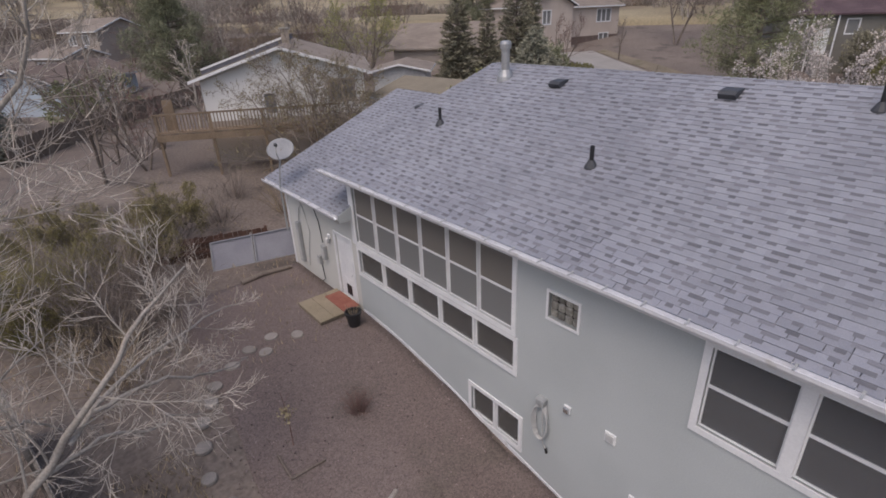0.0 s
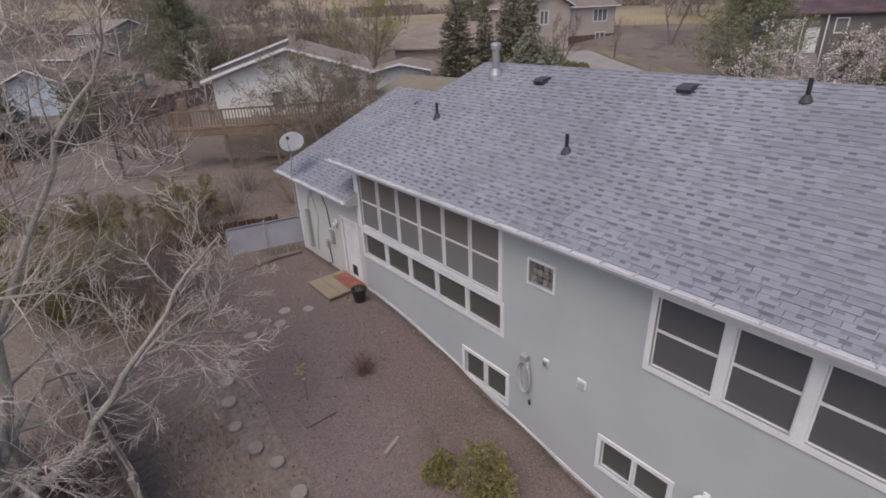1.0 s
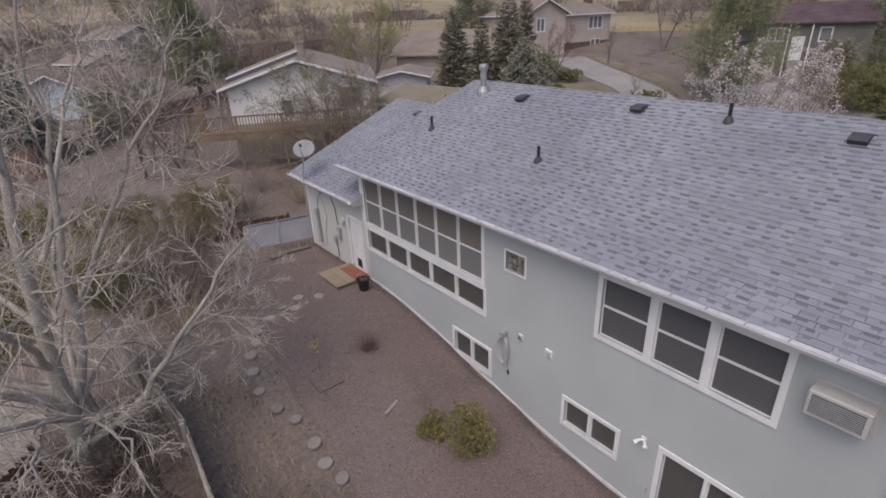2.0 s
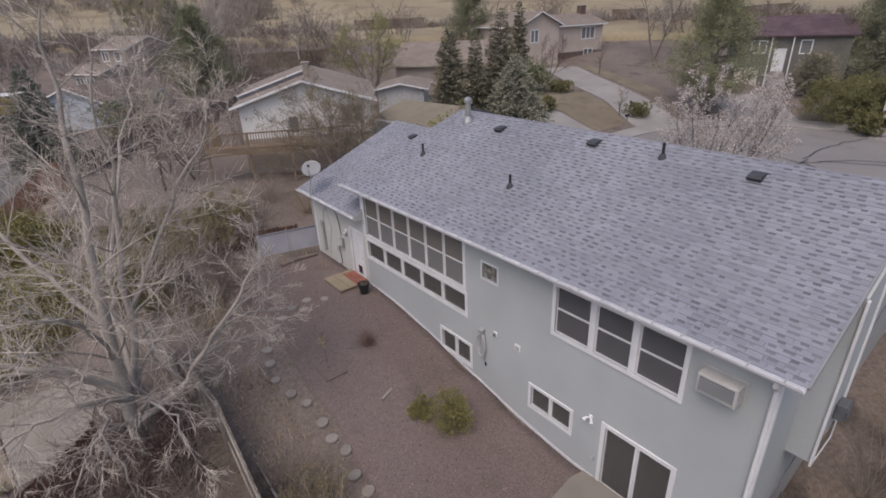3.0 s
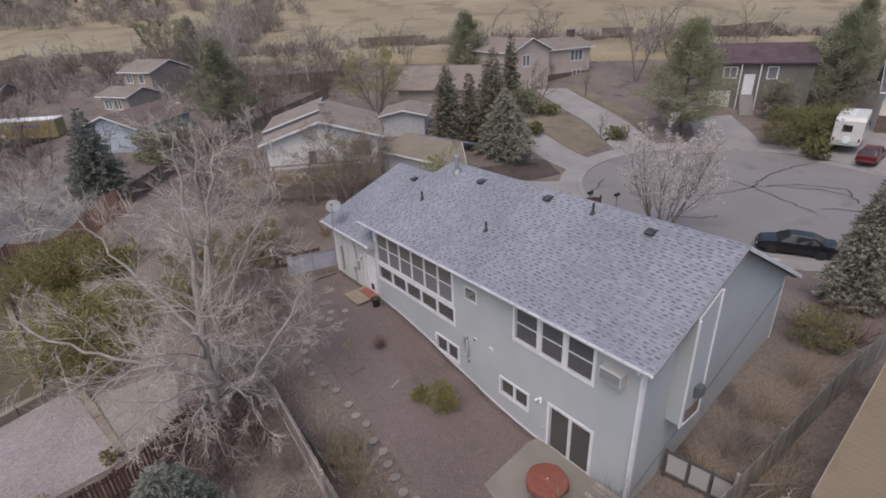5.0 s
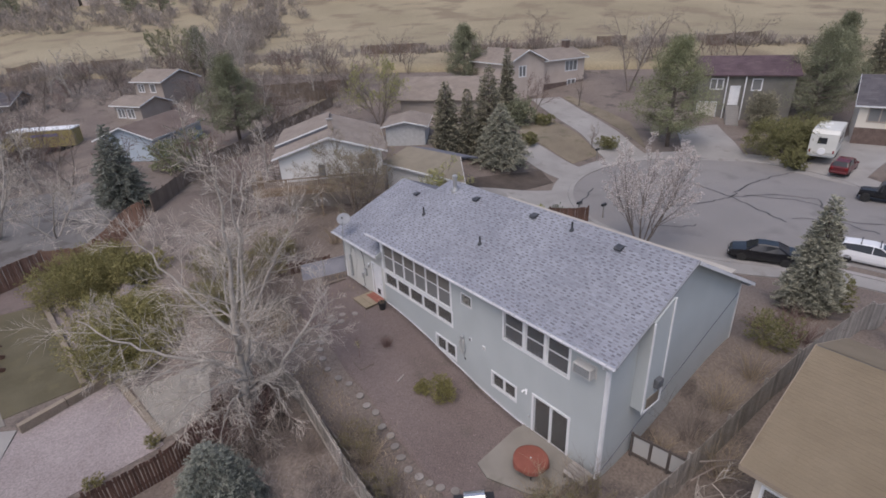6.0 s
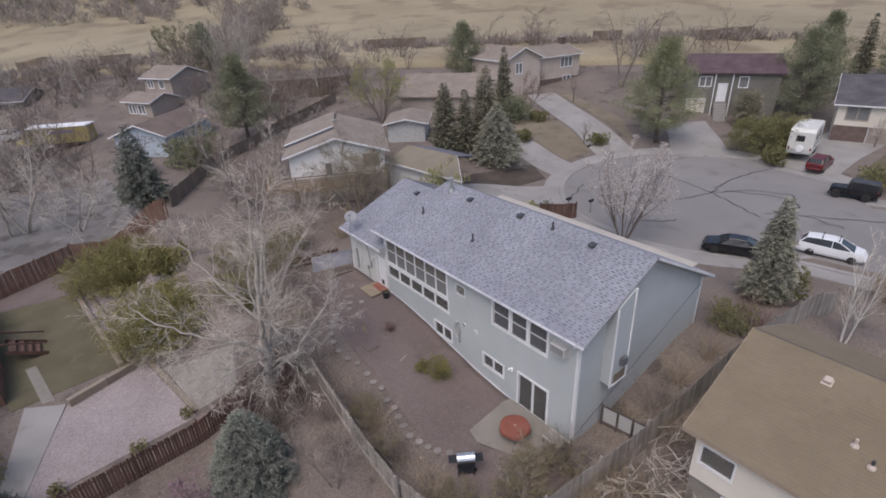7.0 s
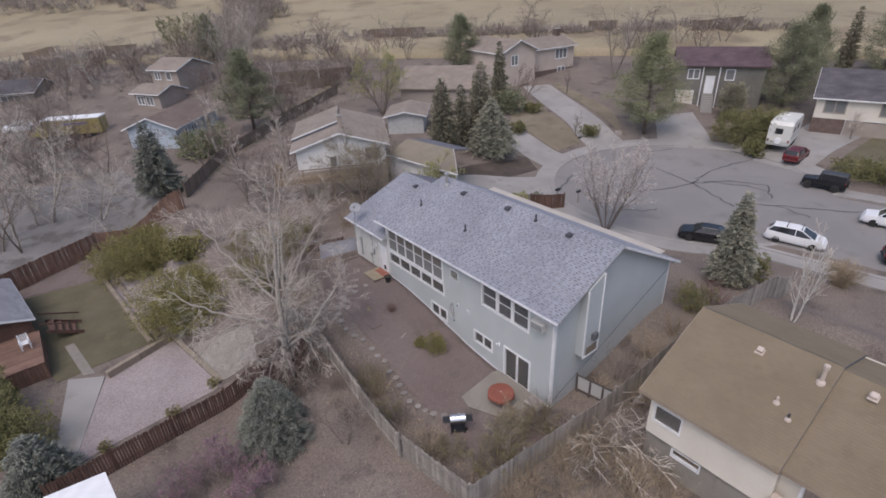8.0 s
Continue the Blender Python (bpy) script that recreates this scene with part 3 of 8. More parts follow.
STONES = [(-5.16, 10.6), (-5.1, 9.7), (-5.14, 9.06), (-5.01, 8.5), (-5.2, 7.7), (-5.15, 7.1), (-5.3, 6.55), (-5.4, 5.95), (-5.5, 5.3), (-5.35, 4.75), (-5.2, 4.25), (-5.0, 3.8), (-4.65, 3.3),
          (-4.0, 15.0), (-3.4, 15.4), (-2.7, 15.6), (-4.6, 14.5), (-4.85, 14.0), (-5.2, 13.5), (-5.4, 12.8), (-5.55, 12.0), (-5.4, 11.2), (-3.1, 15.0), (-2.1, 15.2)]
_st = None
for k, (x, y) in enumerate(STONES):
    if _st is None:
        g = Geo()
        ring = [(0.19 * (1 + 0.12 * noise.noise((math.cos(a) * 2, math.sin(a) * 2, 5))) * math.cos(a), 0.18 * math.sin(a)) for a in (2 * math.pi * i / 14 for i in range(14))]
        vs = [(px, py, -0.04) for px, py in ring] + [(px, py, 0.03) for px, py in ring] + [(px * 0.9, py * 0.9, 0.045) for px, py in ring]
        fs = [(i, (i + 1) % 14, 14 + (i + 1) % 14, 14 + i) for i in range(14)] + [(14 + i, 14 + (i + 1) % 14, 28 + (i + 1) % 14, 28 + i) for i in range(14)] + [tuple(range(28, 42))]
        _st = solo("stepping_stone", g.add(vs, fs), M["flag"], "pale round stepping stone set in gravel", "stepping stone", group="stepping stones")
        ob = _st
    else:
        ob = copy_thing(_st, Matrix())
    ob.matrix_basis = pose(x, y, ground_z(x, y) + 0.035, 0, 0, k * 47) @ Matrix.Diagonal((0.85 + 0.3 * (k * 37 % 10) / 10, 0.9 + 0.25 * (k * 53 % 10) / 10, 1, 1))


# ---- building helpers ----
def wall_mesh(origin, u, length, z0, z1, thick, holes, inward):
    """A wall in the plane through origin along u with rectangular holes (u0, u1, z0, z1) that go through it."""
    u, inward = Vector(u), Vector(inward)
    us = sorted({0.0, length, *(h[0] for h in holes), *(h[1] for h in holes)})
    zs = sorted({z0, z1, *(h[2] for h in holes), *(h[3] for h in holes)})
    solid = lambda i, j: 0 <= i < len(us) - 1 and 0 <= j < len(zs) - 1 and not any(h[0] - 1e-6 <= us[i] and us[i + 1] <= h[1] + 1e-6 and h[2] - 1e-6 <= zs[j] and zs[j + 1] <= h[3] + 1e-6 for h in holes)
    g = Geo()
    pt = lambda a, z, d: Vector(origin) + u * a + Vector((0, 0, z)) + inward * d
    for i in range(len(us) - 1):
        for j in range(len(zs) - 1):
            if not solid(i, j):
                continue
            a, b, c, d = us[i], us[i + 1], zs[j], zs[j + 1]
            for dep in (0, thick):
                g.add([pt(a, c, dep), pt(b, c, dep), pt(b, d, dep), pt(a, d, dep)], [(0, 1, 2, 3)])
            if not solid(i - 1, j):
                g.add([pt(a, c, 0), pt(a, d, 0), pt(a, d, thick), pt(a, c, thick)], [(0, 1, 2, 3)])
            if not solid(i + 1, j):
                g.add([pt(b, c, 0), pt(b, d, 0), pt(b, d, thick), pt(b, c, thick)], [(0, 1, 2, 3)])
            if not solid(i, j - 1):
                g.add([pt(a, c, 0), pt(b, c, 0), pt(b, c, thick), pt(a, c, thick)], [(0, 1, 2, 3)])
            if not solid(i, j + 1):
                g.add([pt(a, d, 0), pt(b, d, 0), pt(b, d, thick), pt(a, d, thick)], [(0, 1, 2, 3)])
    return g


class Face:
    """Places boxes on a wall: a along the wall, z up, d out of it."""

    def __init__(self, origin, u, out):
        self.o, self.u, self.n = Vector(origin), Vector(u).normalized(), Vector(out).normalized()
        self.m = Matrix((self.u, self.n, Vector((0, 0, 1)))).transposed().to_4x4()

    def at(self, a, z, d=0.0):
        return self.o + self.u * a + Vector((0, 0, z)) + self.n * d

    def box(self, g, a0, a1, z0, z1, d0, d1, bevel=0.0):
        return g.box(self.at((a0 + a1) / 2, (z0 + z1) / 2, (d0 + d1) / 2), (a1 - a0, d1 - d0, z1 - z0), self.m, bevel)


def frame_ring(face, g, a0, a1, z0, z1, t, d0, d1):
    """A rectangular frame of width t, one connected piece."""
    vs = []
    for d in (d0, d1):
        for k in (0, t):
            vs += [face.at(a, z, d) for a, z in ((a0 + k, z0 + k), (a1 - k, z0 + k), (a1 - k, z1 - k), (a0 + k, z1 - k))]
    fs = []
    for i in range(4):
        j = (i + 1) % 4
        fs += [(8 + i, 8 + j, 12 + j, 12 + i), (i, 4 + i, 4 + j, j), (i, j, 8 + j, 8 + i), (4 + i, 12 + i, 12 + j, 4 + j)]
    return g.add(vs, fs)


def window(face, parent, a0, a1, z0, z1, cols=1, split=None, trim=0.09, mat=None, label="", screens=False, pane=None, name="window", proud=0.03, mull=0.05, cut=True, sashes=True):
    """A framed window in a hole (a0..a1, z0..z1): outer casing, one sash a column, panes, insect screens and added
    layers that lighten dark panes as parts.
    """
    mat = mat or M["white"]
    g = Geo()
    t = trim
    frame_ring(face, g, a0 - t, a1 + t, z0 - t, z1 + t, t, -0.02, proud)
    w = (a1 - a0) / cols
    win = part(name, g, mat, parent, label)
    for k in range(1, cols):
        part("mullion", face.box(Geo(), a0 + k * w - mull, a0 + k * w + mull, z0, z1, -0.06, proud - 0.005, 0.006), mat, win)
    d = -0.09 if cut else 0.0
    for k in range(cols):
        p0, p1 = a0 + k * w + (mull if k else 0), a0 + (k + 1) * w - (mull if k < cols - 1 else 0)
        levels = [z0] + [mix(z0, z1, s) for s in (split or [])] + [z1]
        if sashes:
            for lo, hi in zip(levels, levels[1:]):
                part("sash", frame_ring(face, Geo(), p0, p1, lo, hi, 0.026, d, d + 0.05), mat, win)
        for n, (lo, hi) in enumerate(zip(levels, levels[1:])):
            q = Geo()
            face.box(q, p0 + 0.02, p1 - 0.02, lo + 0.02, hi - 0.02, d + 0.015, d + 0.021)
            part("pane", q, pane or M["dark_glass"], win).visible_shadow = False
            if screens:
                q = Geo()
                face.box(q, p0 + 0.025, p1 - 0.025, lo + 0.025, hi - 0.025, d + 0.034, d + 0.037)
                dense = screens == "all" or (screens is True and n == 0)
                # hazy and thin layers brighten panes in place of room light and reflections
                if screens != "pale":
                    part("screen", q, M["screen"] if dense else M["thin_lightener"], win)
                else:
                    part("screen", q, M["hazy_lightener"] if n else M["pale_screen_lightener"], win)
    return win


def shingles(p0, along, up, length, slope_len, mat, course=0.14, tab=0.31, thick=0.012, seed=1, lo=0, hi=10 ** 6, cut=0.0):
    """Courses of overlapping shingle tabs on a roof plane; returns one Geo with a small box a tab."""
    rnd = random.Random(seed)
    along, up = Vector(along).normalized(), Vector(up).normalized()
    n = along.cross(up)
    if n.z < 0:
        n = -n
    g = Geo()
    rows = int(slope_len / course)
    for r in range(rows + 1):
        s = -rnd.random() * tab
        draw = lo <= r < hi
        full = length - cut * min(1.0, (r + 0.5) * course / slope_len)
        while s < full:
            w = tab * rnd.choice((0.7, 0.85, 1.0, 1.15, 1.35))
            a, b = max(0, s), min(full, s + w - 0.0015)
            s += w
            th = thick * rnd.choice((0.7, 0.8, 0.9))
            if b - a < 0.03 or not draw:
                continue
            y0, y1 = r * course - 0.01, min((r + 1) * course + 0.02, slope_len)
            q = [Vector(p0) + along * x + up * y + n * h for x, y, h in ((a, y0, 0), (b, y0, 0), (b, y1, 0.0), (a, y1, 0.0), (a, y0, th + 0.006), (b, y0, th + 0.006), (b, y1, 0.003), (a, y1, 0.003))]
            g.add(q, [(4, 5, 6, 7), (0, 1, 5, 4), (0, 4, 7, 3), (1, 2, 6, 5)])
    return g


def shadow_bands(p0, along, up, length, slope_len, course=0.14, seed=1, share=0.52, cut=0.0):
    """The short dark bands that show between the teeth of laminated shingles."""
    rnd = random.Random(seed)
    along, up = Vector(along).normalized(), Vector(up).normalized()
    n = along.cross(up)
    if n.z < 0:
        n = -n
    g = Geo()
    for r in range(int(slope_len / course)):
        s = -rnd.random() * 0.5
        full = length - cut * (r + 0.5) * course / slope_len
        while s < full:
            w = rnd.uniform(0.10, 0.22)
            a, b = max(0.0, s), min(full, s + w)
            s += w + rnd.choice((0.12, 0.16, 0.2, 0.26, 0.36)) * 0.5 / share
            if b - a < 0.05:
                continue
            y0, y1 = r * course + 0.068 + rnd.uniform(-0.006, 0.006), (r + 1) * course - 0.004
            h0, h1 = 0.0145, 0.0115
            g.add([Vector(p0) + along * x + up * y + n * h for x, y, h in ((a, y0, h0), (b, y0, h0), (b, y1, h1), (a, y1, h1))], [(0, 1, 2, 3)])
    return g


# ---- the grey house ----
HX, HY, RX = 10.55, 15.05, 4.55          # depth, length of the tall part, ridge
EZ, RZ, BZ = 6.0, 8.38, 5.0              # front eave, ridge, back eave
EX, BX = -0.38, 10.95
house = thing("house", "two-storey grey stucco house with a slate-grey shingle roof", "house", (5, 7, 0.5))
fac = Face((0, 0, 0), (0, 1, 0), (-1, 0, 0))
UP = (8.95, 14.92, 3.95, 5.6)
LOW = (8.88, 14.9, 2.98, 3.72)
TRI = (1.78, 5.24, 4.12, 5.52)
SQ = (7.42, 8.06, 4.68, 5.2)
L1, L2 = (8.68, 10.18, 1.02, 1.80), (4.52, 5.96, 1.10, 1.82)
DR = (1.6, 3.4, 0.04, 2.06)
front = wall_mesh((0, 0, 0), (0, 1, 0), HY, -0.6, EZ - 0.02, 0.2, [UP, LOW, TRI, SQ, L1, L2, DR], (1, 0, 0))
part("wall", front, M["siding"], house)
slope_f = (RZ - EZ) / (RX - EX)
slope_b = (RZ - BZ) / (BX - RX)
roof_f = lambda x: EZ + slope_f * (x - EX)
roof_b = lambda x: BZ + slope_b * (BX - x)
for y0, y1 in ((0.0, 0.2), (HY - 0.2, HY)):
    peak = RZ - 0.12 if y0 == 0.0 else 6.5
    pts = [(0.2, y0, -0.6), (HX, y0, -0.6), (HX, y0, roof_b(HX) - 0.12), (RX, y0, peak), (0.2, y0, roof_f(0.2) - 0.12)]
    part("wall", Geo().prism(pts, (0, 0, 0), (0, y1 - y0, 0)), M["siding"], house)
part("wall", Geo().box((HX - 0.1, HY / 2, 2.5), (0.2, HY - 0.4, 5.4)), M["siding"], house)
# rooms behind the glass
for z in (0.0, 2.75):
    part("floor_slab", Geo().box((5.2, HY / 2, z - 0.06), (9.9, HY - 0.42, 0.1)), M["interior"], house)
part("ceiling", Geo().box((5.2, HY / 2, 5.72), (9.9, HY - 0.42, 0.06)), M["interior"], house)
part("sunroom_lining", Geo().box((1.25, 11.9, 4.2), (0.08, 6.5, 2.8)), M["pale_room"], house, "pale inner wall of the sunroom")
part("sunroom_lining", Geo().box((1.1, 11.9, 2.82), (1.6, 6.5, 0.06)), M["pale_room"], house)
for y in (8.5, 5.9, 1.2):
    part("partition", Geo().box((2.4, y, 2.8), (4.2, 0.1, 5.7)), M["interior"], house)
part("partition", Geo().box((4.4, HY / 2, 2.8), (0.1, HY - 0.5, 5.7)), M["interior"], house)

# windows and the sliding door of the back wall
window(fac, house, *UP, cols=6, split=[0.5], trim=0.11, label="six-light upper band of sunroom windows", screens="pale", pane=M["glass"], mull=0.014)
window(fac, house, *LOW, cols=5, trim=0.10, label="five-light lower band of sunroom windows", pane=M["glass"], mull=0.028, screens="light")
window(fac, house, *TRI, cols=3, split=[0.52], trim=0.11, label="triple double-hung window with white casing", screens="all", mull=0.09)
window(fac, house, *L1, cols=2, trim=0.10, label="white basement slider window", mull=0.03, screens="light")
window(fac, house, *L2, cols=2, trim=0.10, label="white basement slider window", mull=0.03, screens="light")
door = window(fac, house, *DR, cols=2, trim=0.12, label="white-framed sliding glass patio door", name="sliding_door", mull=0.035, screens="light")
blocks = []
for i in range(4):
    for j in range(3):
        blocks.append(Geo())
        fac.box(blocks[-1], SQ[0] + 0.16 * i + 0.008, SQ[0] + 0.16 * i + 0.152, SQ[2] + 0.173 * j + 0.008, SQ[2] + 0.173 * j + 0.165, -0.10, -0.03, 0.02)
sq = window(fac, house, *SQ, trim=0.05, label="small square window of glass blocks", sashes=False)
block_glass = material("glass_block", (0.17, 0.16, 0.14), (0.28, 0.27, 0.24), 9, 30, 0.12, 0.05, 0.3, per_object=0.4)
for g in blocks:
    part("glass_block", g, block_glass, sq)

# furnishings seen through the sunroom glass
for y, z, w, h in ((9.55, 5.0, 0.62, 0.42), (10.35, 4.95, 0.4, 0.5), (12.4, 4.85, 0.5, 0.66)):
    pic = thing("picture", "dark-framed picture on the pale sunroom wall", "picture", (1.2, y, z - h / 2), group="sunroom pictures")
    part("frame", Geo().box((1.19, y, z), (0.035, w, h), None, 0.008), M["dark"], pic)
    part("print", Geo().box((1.168, y, z), (0.01, w - 0.1, h - 0.1)), M["ac"], pic)
cab = thing("cabinet", "low brown wooden cabinet in the sunroom", "cabinet", (0.95, 13.6, 2.86))
part("body", Geo().box((0.98, 13.6, 3.35), (0.42, 1.3, 0.96), None, 0.015), M["timber"], cab)
part("top", Geo().box((0.97, 13.6, 3.85), (0.48, 1.38, 0.04), None, 0.01), M["timber"], cab)
for y in (13.28, 13.92):
    part("cabinet_door", Geo().box((0.762, y, 3.35), (0.02, 0.58, 0.84), None, 0.008), M["deck_wood"], cab)
sb = thing("shelf", "white two-tier shelf in the sunroom", "shelf", (0.9, 10.8, 2.86))
for z in (3.2, 3.75, 4.3):
    part("board", Geo().box((0.95, 10.9, z), (0.36, 1.1, 0.03), None, 0.005), M["white"], sb)
for y in (10.37, 11.43):
    part("side_panel", Geo().box((0.95, y, 3.6), (0.36, 0.03, 1.48), None, 0.005), M["white"], sb)

# roof planes, boards and gutter
Y0, Y1, YR = -0.42, 15.88, 14.08         # near end, far end at the eave, far end at the ridge
CUT = Y1 - YR
th = 0.11


def plate(g, corners, th):
    """A roof plate of thickness th below its upper corners."""
    n = len(corners)
    vs = [Vector(p) for p in corners] + [Vector(p) - Vector((0, 0, th)) for p in corners]
    return g.add(vs, [tuple(range(n)), tuple(range(2 * n - 1, n - 1, -1))] + [(i, n + i, n + (i + 1) % n, (i + 1) % n) for i in range(n)])


slab = Geo()
plate(slab, [(EX, Y0, EZ), (RX, Y0, RZ), (RX, YR, RZ), (EX, Y1, EZ)], th)
plate(slab, [(RX, Y0, RZ), (BX, Y0, BZ), (BX, Y1, BZ), (RX, YR, RZ)], th)
plate(slab, [(EX, Y1, EZ), (RX, YR, RZ), (BX, Y1, BZ)], th)
roof = part("roof", slab, M["felt"], house, "slate-grey laminated shingle roof with a steep hipped far end")
for (xa, za), (xb, zb), deep in (((EX, EZ), (RX, RZ), 0.06), ((RX, RZ), (BX, BZ), 0.15)):
    y = Y0 - 0.025
    part("rake_board", Geo().prism([(xa, y - 0.02, za + 0.012), (xb, y - 0.02, zb + 0.012), (xb, y - 0.02, zb - deep), (xa, y - 0.02, za - deep)], (0, 0, 0), (0, 0.045, 0)), M["dish_grey" if deep < 0.1 else "gutter"], house)
part("soffit", Geo().box((EX / 2 - 0.02, (Y0 + Y1) / 2, EZ - 0.155), (0.40, Y1 - Y0 - 0.1, 0.03)), M["white"], house)
part("soffit", Geo().box((HX + 0.2, (Y0 + Y1) / 2, BZ - 0.05), (0.36, Y1 - Y0 - 0.1, 0.03)), M["white"], house)


def gutter(y0, y1, x, z, parent):
    prof = [(0.0, 0.0), (-0.015, -0.09), (-0.09, -0.12), (-0.125, -0.06), (-0.13, 0.0), (-0.118, 0.0), (-0.11, -0.06), (-0.085, -0.10), (-0.02, -0.08), (-0.01, 0.0)]
    part("gutter", Geo().prism([(x + a, y0, z + b) for a, b in prof], (0, 0, 0), (0, y1 - y0, 0)), M["gutter"], parent, "white metal gutter with strap hangers")
    me = Geo().prism([(-0.135, -0.014, -0.006), (0.0, -0.014, 0.0), (0.0, -0.014, 0.03), (-0.03, -0.014, 0.03), (-0.05, -0.014, 0.006), (-0.135, -0.014, 0.004)], (0, 0, 0), (0, 0.028, 0)).mesh("gutter_hanger")
    y = y0 + 0.3
    while y < y1:
        part("gutter_hanger", me, M["grey_metal"], parent).matrix_basis = Matrix.Translation((x, y, z))
        y += 0.62
    part("fascia", Geo().box((x + 0.012, (y0 + y1) / 2, z - 0.07), (0.02, y1 - y0, 0.15)), M["white"], parent)


gutter(Y0, Y1, EX - 0.02, EZ + 0.01, house)
ridge_cap = Geo()
for k in range(int((YR - Y0) / 0.16)):
    y = Y0 + 0.16 * k
    for s in (-1, 1):
        sl = slope_f if s < 0 else slope_b
        ridge_cap.add([(RX, y, RZ + 0.035), (RX + s * 0.16, y, RZ + 0.035 - sl * 0.16), (RX + s * 0.16, y + 0.17, RZ + 0.022 - sl * 0.16), (RX, y + 0.17, RZ + 0.022)], [(0, 1, 2, 3) if s > 0 else (3, 2, 1, 0)])
part("ridge_cap", ridge_cap, M["shingle"], house)

# corner boards and downspout
part("corner_board", fac.box(Geo(), -0.012, 0.10, -0.3, EZ - 0.15, 0.0, 0.025), M["white"], house)
part("corner_board", Geo().box((0.06, -0.012, 2.7), (0.11, 0.025, 5.9)), M["white"], house)
part("corner_board", Geo().box((HX - 0.05, -0.012, 3.2), (0.11, 0.025, 3.6)), M["white"], house)
part("downspout", Geo().tube([(EX - 0.06, 0.0, EZ - 0.1), (EX - 0.02, 0.02, EZ - 0.25), (-0.07, 0.05, EZ - 0.55), (-0.07, 0.05, 0.25), (-0.16, 0.05, 0.12)], 0.042, 8), M["white"], house)

# flue chase on the gable
CX0, CX1, CY = 1.77, 2.97, -0.51
zt = lambda x: roof_f(x) - 0.13
part("flue_chase", Geo().prism([(CX0, CY, 2.75), (CX1, CY, 2.75), (CX1, CY, zt(CX1)), (CX0, CY, zt(CX0))], (0, 0, 0), (0, -CY, 0)), M["siding"], house, "grey boxed-out flue chase with white corner trim")
g = Geo()
for x in (CX0 - 0.012, CX1 + 0.012):
    zz = zt(x) - 0.02
    g.box((x, CY - 0.012, (2.72 + zz) / 2), (0.10, 0.05, zz - 2.72), bevel=0.006)
g.box(((CX0 + CX1) / 2, CY - 0.012, 2.74), (CX1 - CX0 + 0.12, 0.05, 0.10), bevel=0.006)
part("chase_trim", g, M["white"], house)
g = Geo()
g.box((2.42, CY - 0.012, 3.06), (0.86, 0.03, 0.50), bevel=0.006)
part("panel", g, M["timber"], house, "weathered board panel low on the chase")
g = Geo().box((2.5, CY - 0.11, 3.9), (0.36, 0.2, 0.40), bevel=0.012)
for k in range(5):
    g.box((2.5, CY - 0.222, 3.76 + k * 0.07), (0.32, 0.03, 0.03), bevel=0.006)
part("flue_vent", g, M["vent_grey"], house, "dark louvred direct-vent box")
# sloping foundation strip on the gable, with a dark strip drawn for the lip's shade
line = lambda x: 0.33 + 0.40 * x
part("lower_siding", Geo().prism([(0.13, -0.008, -0.4), (10.42, -0.008, 1.0), (10.42, -0.008, line(10.42)), (0.13, -0.008, line(0.13))], (0, 0, 0), (0, 0.012, 0)), M["siding"], house, "grey siding below a sloping seam on the gable")
part("seam_strip", Geo().prism([(0.13, -0.026, line(0.13)), (10.42, -0.026, line(10.42)), (10.42, -0.026, line(10.42) + 0.018), (0.13, -0.026, line(0.13) + 0.018)], (0, 0, 0), (0, 0.03, 0)), M["felt"], house, "narrow dark strip standing in for shade under the siding lip on the gable")
for ya, yb in ((0.12, 1.45), (3.6, 15.0)):
    ys = [mix(ya, yb, i / 24) for i in range(25)]
    edge = [(-0.02, y, ground_z(-0.1, y) + 0.10) for y in ys] + [(-0.02, y, ground_z(-0.1, y) - 0.1) for y in reversed(ys)]
    part("base_flashing", Geo().prism(edge, (0, 0, 0), (0.03, 0, 0)), M["gutter"], house)

# low wing at the far end
WY, WE, WRZ, WRX = 19.75, 4.80, 7.20, 4.95
wing_holes = [(0.35, 1.25, 1.72, 3.78)]
part("wall", wall_mesh((0, HY, 0), (0, 1, 0), WY - HY, 0.6, WE - 0.05, 0.2, wing_holes, (1, 0, 0)), M["wing_siding"], house, "pale cream-grey siding of the wing")
wsl = (WRZ - WE) / (WRX + 0.42)
part("wall", Geo().prism([(0.2, WY - 0.2, 0.6), (HX, WY - 0.2, 0.6), (HX, WY - 0.2, 4.3), (WRX, WY - 0.2, WRZ - 0.5), (0.2, WY - 0.2, WE + 0.1)], (0, 0, 0), (0, 0.2, 0)), M["siding"], house)
part("wall", Geo().box((HX - 0.1, (HY + WY) / 2, 2.5), (0.2, WY - HY, 3.6)), M["siding"], house)
wy1, wyr = WY + 0.45, WY - 0.15
slab = Geo()
plate(slab, [(-0.42, HY + 0.002, WE), (WRX, HY + 0.002, WRZ), (WRX, wyr, WRZ), (-0.42, wy1, WE)], th)
plate(slab, [(WRX, HY + 0.002, WRZ), (HX + 0.4, HY + 0.002, WE - 0.3), (HX + 0.4, wy1, WE - 0.3), (WRX, wyr, WRZ)], th)
wing_roof = part("roof", slab, M["felt"], house, "lower slate-grey shingle roof of the wing")
part("shingle_field", shingles((-0.44, HY + 0.01, WE + 0.012), (0, 1, 0), (1, 0, wsl), wy1 - HY, math.hypot(WRX + 0.42, WRZ - WE), M["shingle"], seed=5, cut=wy1 - wyr), M["shingle"], wing_roof)
g = Geo()
